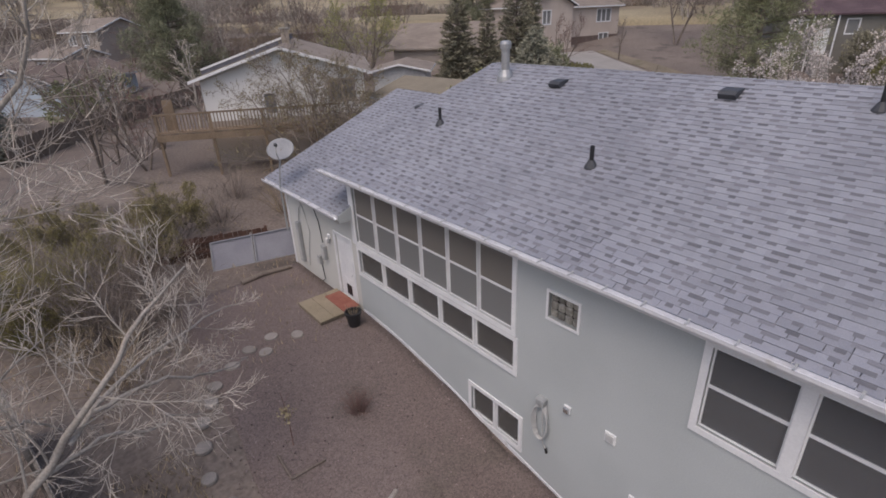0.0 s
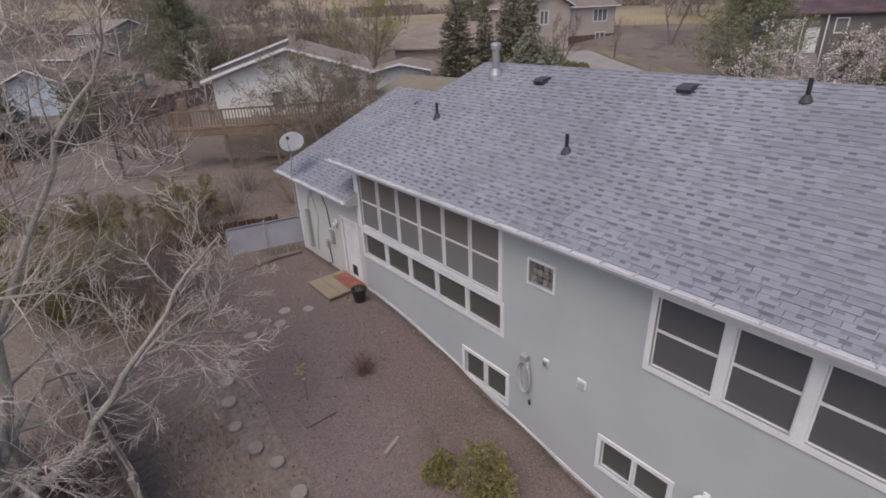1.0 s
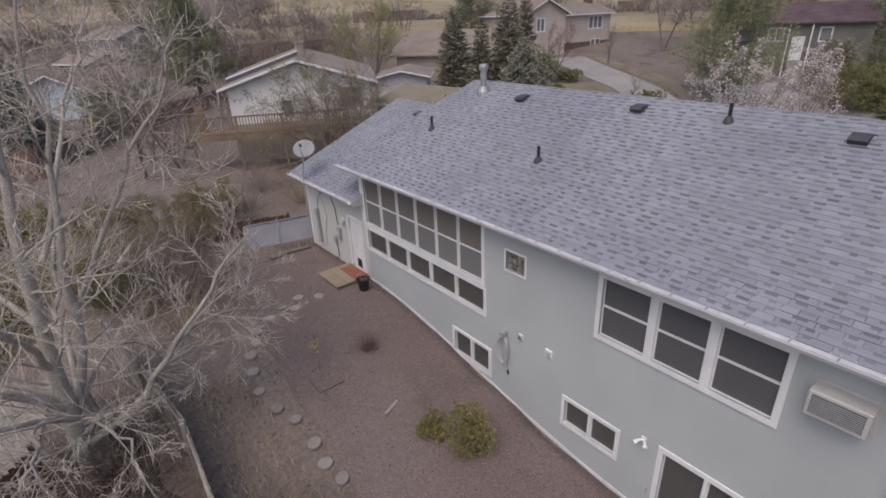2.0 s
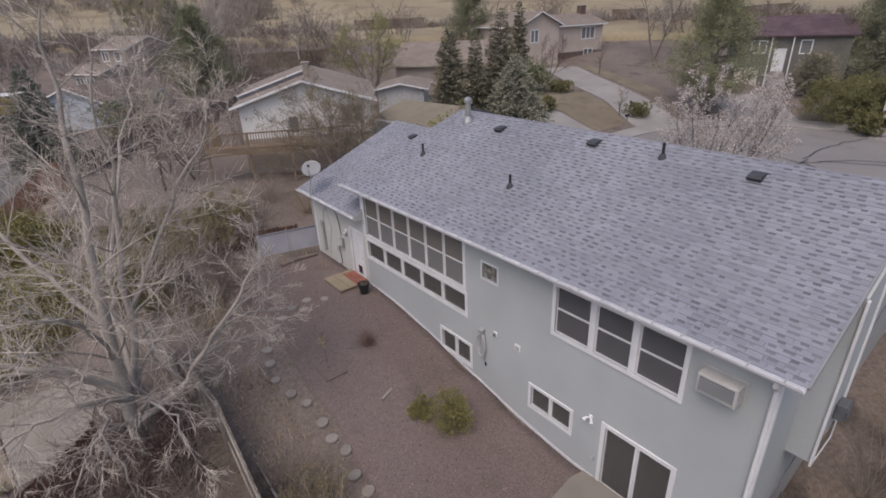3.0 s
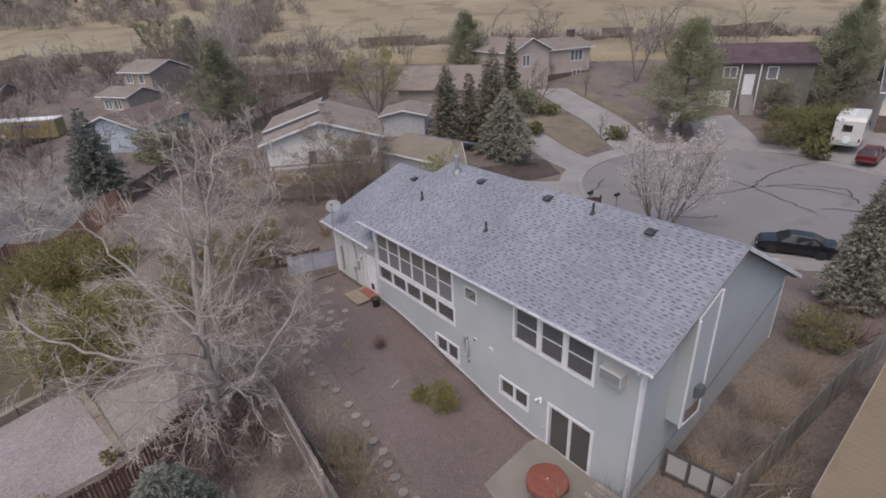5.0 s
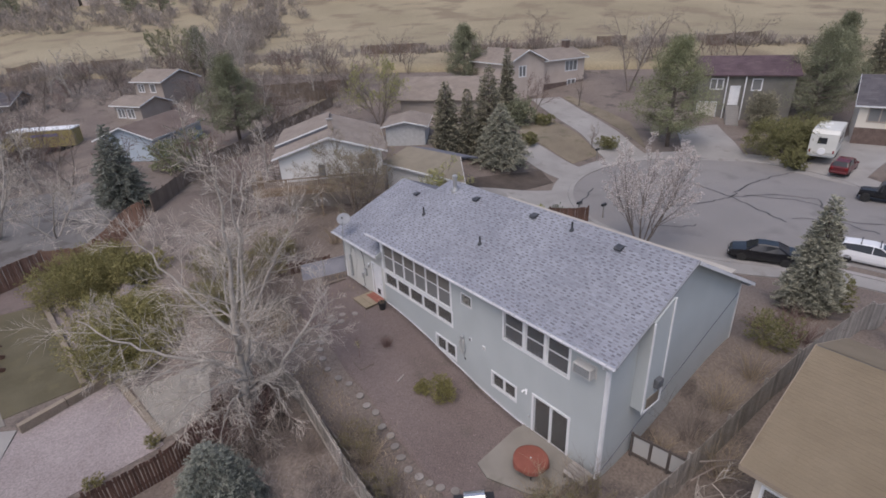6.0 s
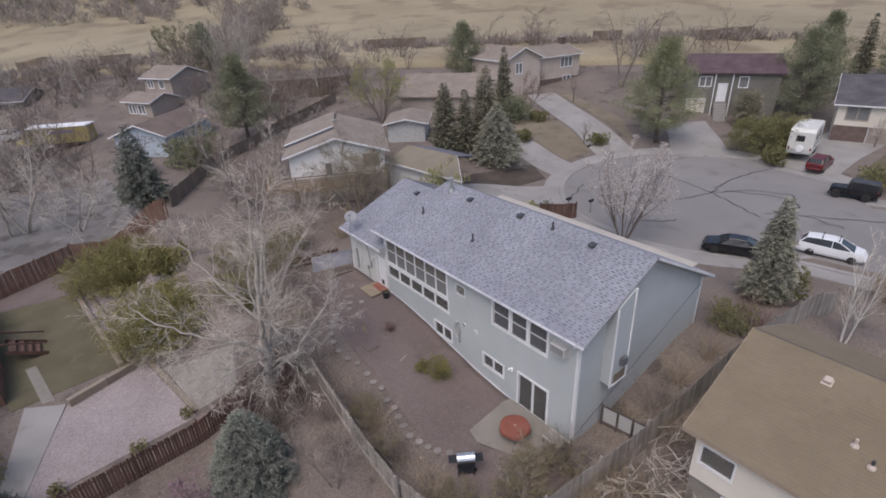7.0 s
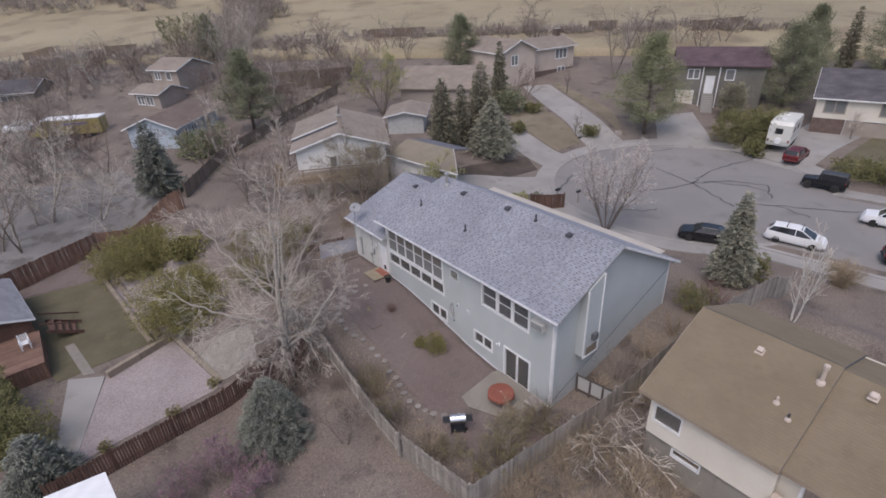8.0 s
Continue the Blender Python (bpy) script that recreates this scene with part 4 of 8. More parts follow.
for (xa, ya, za), (xb, yb, zb) in (((-0.42, wy1, WE), (WRX, wyr, WRZ)), ((WRX, wyr, WRZ), (HX + 0.4, wy1, WE - 0.3))):
    part("rake_board", Geo().prism([(xa, ya, za - 0.01), (xb, yb, zb - 0.01), (xb, yb, zb - 0.17), (xa, ya, za - 0.17)], (0, 0, 0), (0, 0.04, 0)), M["white"], house)
part("end_board", Geo().prism([(-0.44, HY - 0.03, WE + 0.02), (0.0, HY - 0.03, WE + 0.21), (0.0, HY - 0.03, WE - 0.2), (-0.44, HY - 0.03, WE - 0.2)], (0, 0, 0), (0, 0.03, 0)), M["siding"], house, "grey end board closing the wing eave")
gutter(HY + 0.05, wy1, -0.44, WE + 0.01, house)
part("soffit", Geo().box((-0.2, (HY + wy1) / 2, WE - 0.15), (0.42, wy1 - HY - 0.1, 0.03)), M["white"], house)
g = Geo()
fw = Face((0, HY, 0), (0, 1, 0), (-1, 0, 0))
for a0, a1, z0, z1 in ((0.25, 0.35, 1.62, 3.88), (1.25, 1.35, 1.62, 3.88), (0.35, 1.25, 3.78, 3.88)):
    fw.box(g, a0, a1, z0, z1, -0.02, 0.03, 0.006)
dw = part("door", g, M["white"], house, "white panelled back door with a pet flap")
g = Geo()
fw.box(g, 0.36, 1.24, 1.72, 3.77, -0.08, -0.03)
for z0, z1 in ((2.55, 3.6), (1.9, 2.4)):
    for a0, a1 in ((0.45, 0.76), (0.84, 1.15)):
        fw.box(g, a0, a1, z0, z1, -0.032, -0.022, 0.008)
part("door_leaf", g, M["white"], dw)
part("pet_flap", fw.box(Geo(), 0.62, 0.92, 1.84, 2.2, -0.03, -0.005, 0.01), M["dark"], dw, "dark pet flap")
part("door_knob", Geo().lathe(fw.at(0.46, 2.62, 0.0), [(0.0, -0.03), (0.035, 0.0), (0.0, 0.035)], 8), M["chrome"], dw)
part("corner_board", Geo().box((-0.012, HY + 0.05, 4.9), (0.03, 0.12, 2.1)), M["white"], house)
part("corner_board", Geo().box((-0.012, WY - 0.05, 2.7), (0.03, 0.10, 3.6)), M["white"], house)

# shingles of the main back slope: single tabs by the eave, then the field
up_f = (RX - EX, 0, RZ - EZ)
sl_len = math.hypot(RX - EX, RZ - EZ)
part("shingle_field", shingles((EX - 0.03, Y0, EZ + 0.012), (0, 1, 0), up_f, Y1 - Y0, sl_len, M["shingle"], seed=3, lo=6, cut=CUT), M["shingle"], roof)
part("shingle_field", shingles((BX, YR, BZ + 0.012), (0, -1, 0), (RX - BX, 0, RZ - BZ), YR - Y0, math.hypot(BX - RX, RZ - BZ), M["shingle"], course=0.3, tab=0.6, seed=4), M["shingle"], roof)


tagged(part("shadow_band", shadow_bands((EX - 0.03, Y0, EZ + 0.012), (0, 1, 0), up_f, Y1 - Y0, sl_len, seed=6, cut=CUT), M["band"], roof), kind="stuff")
tagged(part("shadow_band", shadow_bands((-0.44, HY + 0.01, WE + 0.012), (0, 1, 0), (1, 0, wsl), wy1 - HY, math.hypot(WRX + 0.42, WRZ - WE), seed=8, cut=wy1 - wyr), M["band"], wing_roof), kind="stuff")


# ---- roof fittings ----
def on_roof(x, y):
    return Vector((x, y, roof_f(x) + 0.02))


tilt = Matrix.Rotation(-math.atan(slope_f), 4, "Y")
for x, y in ((3.92, 2.54), (4.03, 7.28), (3.86, 11.17)):
    v = thing("roof_vent", "dark square slant-back roof vent on slate shingles", "roof vent", on_roof(x, y), group="roof vents")
    P0 = Matrix.Translation(on_roof(x, y)) @ tilt
    part("flashing", Geo().box(P0 @ Vector((0, 0, 0.01)), (0.46, 0.42, 0.012), tilt), M["vent"], v)
    hood = [(-0.16, -0.15, 0.0), (0.18, -0.15, 0.0), (0.18, -0.15, 0.06), (-0.08, -0.15, 0.15), (-0.18, -0.15, 0.13)]
    part("hood", Geo().prism([P0 @ Vector(p) for p in hood], (0, 0, 0), (0, 0.32, 0)), M["vent"], v)
for x, y, h in ((3.99, 5.03, 0.42), (1.69, 8.6, 0.40), (1.95, 13.4, 0.42)):
    z = roof_f(x) + 0.015
    v = thing("vent_pipe", "short black plumbing vent pipe with a flashing boot", "vent pipe", (x, y, z), group="plumbing vents")
    part("boot", Geo().lathe((x, y, z), [(0.13, -0.06), (0.13, 0.0), (0.06, 0.12), (0.055, 0.13)], 12), M["vent"], v)
    part("flashing", Geo().box((x, y, z + 0.006), (0.36, 0.28, 0.012), tilt), M["vent"], v)
    part("pipe", Geo().lathe((x, y, z), [(0.042, 0.0), (0.042, h), (0.034, h), (0.034, h - 0.05)], 12), M["dark"], v)
x, y = 4.15, 17.05
v = thing("roof_vent", "dark square slant-back roof vent on the wing roof", "roof vent", (x, y, WE + wsl * (x + 0.42)), group="roof vents")
P0 = Matrix.Translation((x, y, WE + wsl * (x + 0.42) + 0.02)) @ tilt
part("hood", Geo().prism([P0 @ Vector(p) for p in [(-0.16, -0.15, 0.0), (0.18, -0.15, 0.0), (0.18, -0.15, 0.06), (-0.08, -0.15, 0.15), (-0.18, -0.15, 0.13)]], (0, 0, 0), (0, 0.32, 0)), M["vent"], v)
v = thing("flue_pipe", "galvanised flue pipe with a storm collar on the ridge", "flue pipe", on_roof(3.95, 13.05))
x, y, z = 3.95, 13.05, roof_f(3.95)
part("flashing", Geo().lathe((x, y, z), [(0.24, -0.1), (0.22, 0.06), (0.15, 0.22)], 14), M["steel"], v)
part("pipe", Geo().lathe((x, y, z), [(0.11, 0.0), (0.11, 0.82)], 14), M["steel"], v)
part("cap", Geo().lathe((x, y, z), [(0.145, 0.74), (0.15, 0.86), (0.13, 0.92), (0.05, 0.94)], 14), M["steel"], v)

# satellite dish on a pole at the wing eave
dish = thing("satellite_dish", "pale grey satellite dish on a bent mast at the wing eave", "satellite dish", (-0.3, 18.75, WE))
part("mast", Geo().tube([(-0.52, 18.7, 3.3), (-0.52, 18.7, 4.9), (-0.45, 18.62, 5.5), (-0.4, 18.6, 5.78)], 0.03, 8), M["grey_metal"], dish)
D = look((-0.32, 18.6, 6.02), (-0.32 - 2.2, 18.6 - 2.6, 6.02 + 2.9)) @ Matrix.Rotation(math.pi, 4, "Y")
g = Geo()
for r, z in ((0.02, 0.0), (0.18, 0.013), (0.32, 0.045), (0.41, 0.08), (0.40, 0.095), (0.31, 0.06), (0.2, 0.03), (0.02, 0.015)):
    for s in range(20):
        t = 2 * math.pi * s / 20
        g.v.append(tuple(D @ Vector((r * math.cos(t) * 1.05, r * math.sin(t) * 0.92, z))))
g.f = [(j * 20 + s, j * 20 + (s + 1) % 20, (j + 1) * 20 + (s + 1) % 20, (j + 1) * 20 + s) for j in range(7) for s in range(20)]
part("reflector", g, M["dish_grey"], dish, smooth=True)
part("arm", Geo().tube([D @ Vector((0, -0.42, 0.03)), D @ Vector((0, -0.3, 0.38)), D @ Vector((0, -0.1, 0.5))], 0.018, 6), M["grey_metal"], dish)
part("receiver", Geo().box(D @ Vector((0, -0.08, 0.5)), (0.09, 0.09, 0.14), D.to_3x3().to_4x4(), 0.02), M["vent"], dish)


# ---- the other houses: built at the origin, then set in place ----
def gable_house(label, w, d, eave, rise, wall, roofing, base=-1.2, over=0.45, openings=(), doors=(), group="", name="house", chimney=None, lower=None, tab=0.5, place=None, category="house", side_openings=(), fascia=None):
    """Front wall on y = 0 facing -y, width w along x, depth d; the ridge runs along x unless w < 0, then along y (gable in front)."""
    gable_front = w < 0
    w = abs(w)
    h = thing(name, label, category, group=group)
    fascia = fascia or M["white"]
    F = Face((-w / 2, 0, 0), (1, 0, 0), (0, -1, 0))
    holes = [o[:4] for o in openings] + [o[:4] for o in doors]
    part("wall", wall_mesh((-w / 2, 0, 0), (1, 0, 0), w, base, eave, 0.2, holes, (0, 1, 0)), wall, h)
    sh = [o[:4] for o in side_openings]
    part("wall", wall_mesh((-w / 2, 0.2, 0), (0, 1, 0), d - 0.4, base, eave, 0.2, [], (1, 0, 0)), wall, h)
    S = Face((w / 2, 0.2, 0), (0, 1, 0), (1, 0, 0))
    part("wall", wall_mesh((w / 2, 0.2, 0), (0, 1, 0), d - 0.4, base, eave, 0.2, sh, (-1, 0, 0)), wall, h)
    part("wall", Geo().box((0, d - 0.1, (base + eave) / 2), (w, 0.2, eave - base)), wall, h)
    part("room_lining", Geo().box((0, d / 2 + 0.3, (base + eave) / 2), (w - 1.6, d - 1.8, eave - base - 0.1)), M["interior"], h)
    if lower:
        part("lower_cladding", wall_mesh((-w / 2 - 0.03, -0.03, 0), (1, 0, 0), w + 0.06, base, lower[0], 0.03, [(o[0], o[1], o[2], min(o[3], lower[0] - 0.03)) for o in holes if o[2] < lower[0]], (0, 1, 0)), lower[1], h)
    th = 0.11
    g = Geo()
    tabs = Geo()
    if gable_front:
        for y in (0.0, d - 0.2):
            part("gable_wall", Geo().prism([(-w / 2, y, eave), (w / 2, y, eave), (0, y, eave + rise)], (0, 0, 0), (0, 0.2, 0)), wall, h)
        sl = rise / (w / 2)
        for s in (-1, 1):
            a, b = (s * (w / 2 + over), eave - sl * over), (0, eave + rise)
            g.prism([(a[0], -over, a[1] + th), (b[0], -over, b[1] + th), (b[0], -over, b[1]), (a[0], -over, a[1])], (0, 0, 0), (0, d + 2 * over, 0))
            for y in (-over - 0.03, d + over):
                board = Geo().prism([(a[0], y, a[1] + th + 0.012), (b[0], y, b[1] + th + 0.012), (b[0], y, b[1] - 0.02), (a[0], y, a[1] - 0.02)], (0, 0, 0), (0, 0.03, 0))
                part("rake_board", board, fascia, h)
            part("fascia", Geo().box((a[0] + s * 0.015, d / 2, a[1] + 0.04), (0.03, d + 2 * over, 0.14)), fascia, h)
            p0 = Vector((a[0], -over if s < 0 else d + over, a[1] + th + 0.004))
            tg = shingles(p0, (0, 1 if s < 0 else -1, 0), (b[0] - a[0], 0, b[1] - a[1]), d + 2 * over, math.hypot(b[0] - a[0], b[1] - a[1]), None, course=tab * 0.45, tab=tab, seed=7 + s)
            tabs.add(tg.v, tg.f)
    else:
        for x in (-w / 2, w / 2 - 0.2):
            part("gable_wall", Geo().prism([(x, 0, eave), (x, d, eave), (x, d / 2, eave + rise)], (0, 0, 0), (0.2, 0, 0)), wall, h)
        sl = rise / (d / 2)
        L = w + 2 * over
        for s in (-1, 1):
            a, b = (d / 2 + s * (d / 2 + over), eave - sl * over), (d / 2, eave + rise)
            g.prism([(-L / 2, a[0], a[1] + th), (-L / 2, b[0], b[1] + th), (-L / 2, b[0], b[1]), (-L / 2, a[0], a[1])], (0, 0, 0), (L, 0, 0))
            for x in (-L / 2 - 0.03, L / 2):
                board = Geo().prism([(x, a[0], a[1] + th + 0.012), (x, b[0], b[1] + th + 0.012), (x, b[0], b[1] - 0.02), (x, a[0], a[1] - 0.02)], (0, 0, 0), (0.03, 0, 0))
                part("rake_board", board, fascia, h)
            part("fascia", Geo().box((0, a[0] + s * 0.015, a[1] + 0.04), (L, 0.03, 0.14)), fascia, h)
            p0 = Vector((-L / 2 if s < 0 else L / 2, a[0], a[1] + th + 0.004))
            tg = shingles(p0, (1 if s < 0 else -1, 0, 0), (0, b[0] - a[0], b[1] - a[1]), L, math.hypot(b[0] - a[0], b[1] - a[1]), None, course=tab * 0.45, tab=tab, seed=9 + s)
            tabs.add(tg.v, tg.f)
    rf = part("roof", g, M["felt"], h)
    part("shingle_field", tabs, roofing, rf)
    # pale layers are added here to lighten panes that would show black
    for o in openings:
        window(F, h, *o[:4], cols=o[4] if len(o) > 4 else 1, trim=0.1, proud=0.04, mull=0.04, mat=o[5] if len(o) > 5 else None, screens="pale")
    for o in side_openings:
        window(S, h, *o[:4], cols=o[4] if len(o) > 4 else 1, trim=0.1, proud=0.04, mull=0.04, screens="pale")
    for o in doors:
        g = Geo()
        F.box(g, o[0], o[1], o[2], o[3], -0.12, -0.06, 0.01)
        dr = part("door", g, o[4], h, o[5])
        n = 4 if o[1] - o[0] > 1.5 else 2
        ww = (o[1] - o[0]) / n
        for i in range(n):
            for j in range(3):
                hh = (o[3] - o[2]) / 3
                part("door_panel", F.box(Geo(), o[0] + i * ww + 0.1, o[0] + (i + 1) * ww - 0.1, o[2] + j * hh + 0.1, o[2] + (j + 1) * hh - 0.08, -0.062, -0.045, 0.01), o[4], dr)
        g = Geo()
        F.box(g, o[0] - 0.1, o[0], o[2], o[3] + 0.1, -0.02, 0.03)
        F.box(g, o[1], o[1] + 0.1, o[2], o[3] + 0.1, -0.02, 0.03)
        F.box(g, o[0], o[1], o[3], o[3] + 0.1, -0.02, 0.03)
        part("door_casing", g, M["white"], dr)
    if chimney:
        cx, cy, cw, top, cm = chimney
        c = part("chimney", Geo().box((cx, cy, (eave + top) / 2), (cw, cw, top - eave), bevel=0.02), cm, h)
        part("chimney_cap", Geo().box((cx, cy, top + 0.04), (cw + 0.16, cw + 0.16, 0.1), bevel=0.02), M["concrete"], c)
    if place is not None:
        h.matrix_basis = place
    return h


# tan-roofed neighbour beside the fence
nb = thing("house", "single-storey cream house with a tan shingle roof", "house", (5.5, -12, 0))
NX0, NX1, NRX, NE, NR = 0.95, 10.1, 5.45, 4.15, 6.28
fn = Face((NX0, -4.85, 0), (0, -1, 0), (-1, 0, 0))
part("wall", wall_mesh((NX0, -5.05, 0), (0, -1, 0), 4.95, 1.75, NE, 0.2, [(0.05, 1.25, 2.55, 3.45)], (1, 0, 0)), M["cream"], nb)
part("foundation_wall", wall_mesh((NX0 + 0.15, -4.85, 0), (0, -1, 0), 5.15, -0.8, 1.75, 0.2, [(1.3, 2.55, 1.0, 1.42)], (1, 0, 0)), M["slab"], nb)
part("floor_edge", Geo().box((NX0 + 0.2, -7.4, 1.72), (0.4, 5.1, 0.06)), M["cream"], nb)
part("wall", Geo().prism([(NX0 + 0.2, -4.85, -0.8), (NX1, -4.85, -0.8), (NX1, -4.85, NE), (NRX, -4.85, NR - 0.12), (NX0, -4.85, NE), (NX0, -4.85, 1.75), (NX0 + 0.2, -4.85, 1.75)], (0, 0, 0), (0, -0.2, 0)), M["cream"], nb)
part("wall", Geo().box((NX1 - 0.1, -15, 1.8), (0.2, 19.8, 4.8)), M["cream"], nb)
part("wall", wall_mesh((NX0 + 0.55, -10.0, 0), (0, -1, 0), 15, -0.8, NE - 0.1, 0.2, [(0.9, 3.4, 1.2, 3.3)], (1, 0, 0)), M["cream"], nb)
part("wall", Geo().box((NX0 + 0.28, -10.0, 1.7), (0.55, 0.2, 5.0)), M["cream"], nb)
part("room_lining", Geo().box((6.0, -15, 1.6), (7.0, 19, 4.4)), M["interior"], nb)
window(fn, nb, 0.25, 1.45, 2.55, 3.45, cols=1, label="dark window with a slim pale frame", trim=0.06, screens="light")
window(Face((NX0 + 0.15, -4.85, 0), (0, -1, 0), (-1, 0, 0)), nb, 1.3, 2.55, 1.0, 1.42, cols=1, label="low basement window in the foundation", trim=0.05)
window(Face((NX0 + 0.55, -10.0, 0), (0, -1, 0), (-1, 0, 0)), nb, 0.9, 3.4, 1.2, 3.3, cols=2, label="sliding glass door with white frame", trim=0.1, name="sliding_door")
nsl = (NR - NE) / (NRX - 0.6)
for k, (ya, yb, dz, ex) in enumerate(((-4.42, -10.15, 0.0, 0.58), (-10.15, -26.0, -0.16, 0.80))):
    g = Geo()
    for (xa, za), (xb, zb) in (((ex, NE + dz + nsl * (ex - 0.6)), (NRX, NR + dz)), ((NRX, NR + dz), (10.45, NE + dz))):
        g.prism([(xa, ya, za), (xb, ya, zb), (xb, ya, zb - 0.14), (xa, ya, za - 0.14)], (0, 0, 0), (0, yb - ya, 0))
        bd = Geo().prism([(xa, ya + 0.03, za + 0.02), (xb, ya + 0.03, zb + 0.02), (xb, ya + 0.03, zb - 0.17), (xa, ya + 0.03, za - 0.17)], (0, 0, 0), (0, -0.03, 0))
        part("rake_board", bd, M["eave_tan"], nb)
    bd = Geo().box((ex - 0.015, (ya + yb) / 2, NE + dz + nsl * (ex - 0.6) - 0.08), (0.03, ya - yb, 0.18))
    r = part("roof", g, M["felt"], nb, "tan blotchy shingle roof")
    a = shingles((ex - 0.02, yb, NE + dz + nsl * (ex - 0.6) + 0.006), (0, 1, 0), (NRX - ex, 0, NR + dz - NE - dz - nsl * (ex - 0.6)), ya - yb, math.hypot(NRX - ex, NR - NE), None, course=0.15, tab=0.3, thick=0.005, seed=20 + k)
    b = shingles((10.47, ya, NE + dz + 0.006), (0, -1, 0), (NRX - 10.45, 0, NR - NE), ya - yb, math.hypot(10.45 - NRX, NR - NE), None, course=0.15, tab=0.3, thick=0.005, seed=30 + k)
    a.add(b.v, b.f)
    part("shingle_field", a, M["tan_shingle"], r)
    part("fascia", bd, M["eave_tan"], nb)
nbz = lambda x: NE + nsl * (x - 0.6) + 0.02
for x, y in ((4.55, -7.4), (4.75, -11.35)):
    v = thing("roof_vent", "pale pinkish box vent on a tan roof", "roof vent", (x, y, nbz(x)), group="neighbour roof vents")
    part("flashing", Geo().box((x, y, nbz(x) + 0.01), (0.34, 0.34, 0.012), Matrix.Rotation(-math.atan(nsl), 4, "Y")), M["pink_siding"], v)
    part("hood", Geo().box((x, y, nbz(x) + 0.10), (0.26, 0.26, 0.17), Matrix.Rotation(-math.atan(nsl), 4, "Y"), 0.03), M["pink_siding"], v)
x, y = 4.42, -9.75
v = thing("flue_pipe", "pale pinkish flue pipe with a wide cap on a tan roof", "flue pipe", (x, y, nbz(x)))
part("flashing", Geo().lathe((x, y, nbz(x)), [(0.19, -0.1), (0.16, 0.05), (0.09, 0.12)], 12), M["pink_siding"], v)
part("pipe", Geo().lathe((x, y, nbz(x)), [(0.08, 0.0), (0.08, 0.78)], 12), M["pink_siding"], v)
part("cap", Geo().lathe((x, y, nbz(x)), [(0.115, 0.70), (0.12, 0.86), (0.08, 0.9)], 12), M["pink_siding"], v)
for x, y, mm, lab in ((2.85, -8.9, "pink_siding", "small pale vent cap on a tan roof"), (2.45, -9.5, "vent", "small dark vent pipe on a tan roof")):
    v = thing("vent_pipe", lab, "vent pipe", (x, y, nbz(x)), group="neighbour roof vents")
    part("boot", Geo().lathe((x, y, nbz(x)), [(0.13, -0.04), (0.13, 0.02), (0.06, 0.12)], 10), M["pink_siding"], v)
    part("pipe", Geo().lathe((x, y, nbz(x)), [(0.05, 0.0), (0.05, 0.3), (0.04, 0.31)], 10), M[mm], v)
part("wall_box", Geo().box((NX0 + 0.0, -10.35, 2.2), (0.5, 0.5, 0.6), bevel=0.04), M["pink_siding"], nb, "cream utility box on the wall")

# white house with a deck
ang = math.atan2(-4.4, 7.85)
WM = pose(4.75, 29.75, 4.45) @ Matrix.Rotation(ang, 4, "Z")
# below deck level the white wall takes a darker brown colour
wh = gable_house("white single-storey house with a low brown roof", -8.3, 9.6, 2.62, 1.3, M["white_siding"], M["brown_roof"], base=-2.2, openings=[(3.0, 3.6, 0.7, 1.75), (6.5, 7.7, 1.2, 2.2, 2, M["taupe"])], place=WM @ Matrix.Translation((0, 0.3, 0)), tab=0.6, lower=(0.5, M["taupe"]), chimney=(0.1, 3.2, 0.42, 4.75, M["taupe"]))
sl = 1.3 / 4.15
up = thing("roof_extension", "raised brown rear slope of the white house roof", "roof")
xa, za = -4.75, 2.62 - sl * 0.6 + 0.45
part("slab", Geo().prism([(xa, 3.4, za), (-0.1, 3.4, za + sl * 4.65), (-0.1, 3.4, za + sl * 4.65 - 0.3), (xa, 3.4, za - 0.3)], (0, 0, 0), (0, 6.8, 0)), M["felt"], up)
part("shingle_field", shingles((xa, 3.38, za + 0.004), (0, 1, 0), (1, 0, sl), 6.8, 4.65 * math.hypot(1, sl), None, course=0.27, tab=0.6, seed=77), M["brown_roof"], up)
part("rake_board", Geo().prism([(xa, 3.36, za + 0.02), (-0.1, 3.36, za + sl * 4.65 + 0.02), (-0.1, 3.36, za + sl * 4.65 - 0.09), (xa, 3.36, za - 0.09)], (0, 0, 0), (0, 0.03, 0)), M["white"], up)
up.matrix_basis = WM
gw = thing("garage", "low olive-brown garage wing of the white house", "garage", (11.5, 25.0, 3.0))
bl, br, tl = Vector((9.25, 29.2, 5.5)), Vector((10.45, 19.7, 5.5)), Vector((12.35, 29.6, 6.35))
run = (br - bl).normalized()
side = Vector((-run.y, run.x, 0))
slope = (side * 3.1 + Vector((0, 0, 0.85)))
tr = br + slope - run * 3.3
rows = plate(Geo(), [bl, br, tr, bl + slope], 0.12)
plate(rows, [bl + slope, tr, br + side * 6.2 - run * 4.0, bl + side * 6.2], 0.12)
rf = part("roof", rows, M["felt"], gw)
part("shingle_field", shingles(bl + Vector((0, 0, 0.006)), run, slope, (br - bl).length, slope.length, None, course=0.2, tab=0.45, thick=0.006, seed=71, cut=3.3), M["olive_roof"], rf)
part("fascia", Geo().bar(bl - side * 0.02 + Vector((0, 0, -0.05)), br - side * 0.02 + Vector((0, 0, -0.05)), 0.03, 0.13), M["white"], gw)
part("rake_board", Geo().bar(br + run * 0.02 + Vector((0, 0, -0.05)), tr + run * 0.02 + Vector((0, 0, -0.05)), 0.03, 0.12), M["white"], gw)
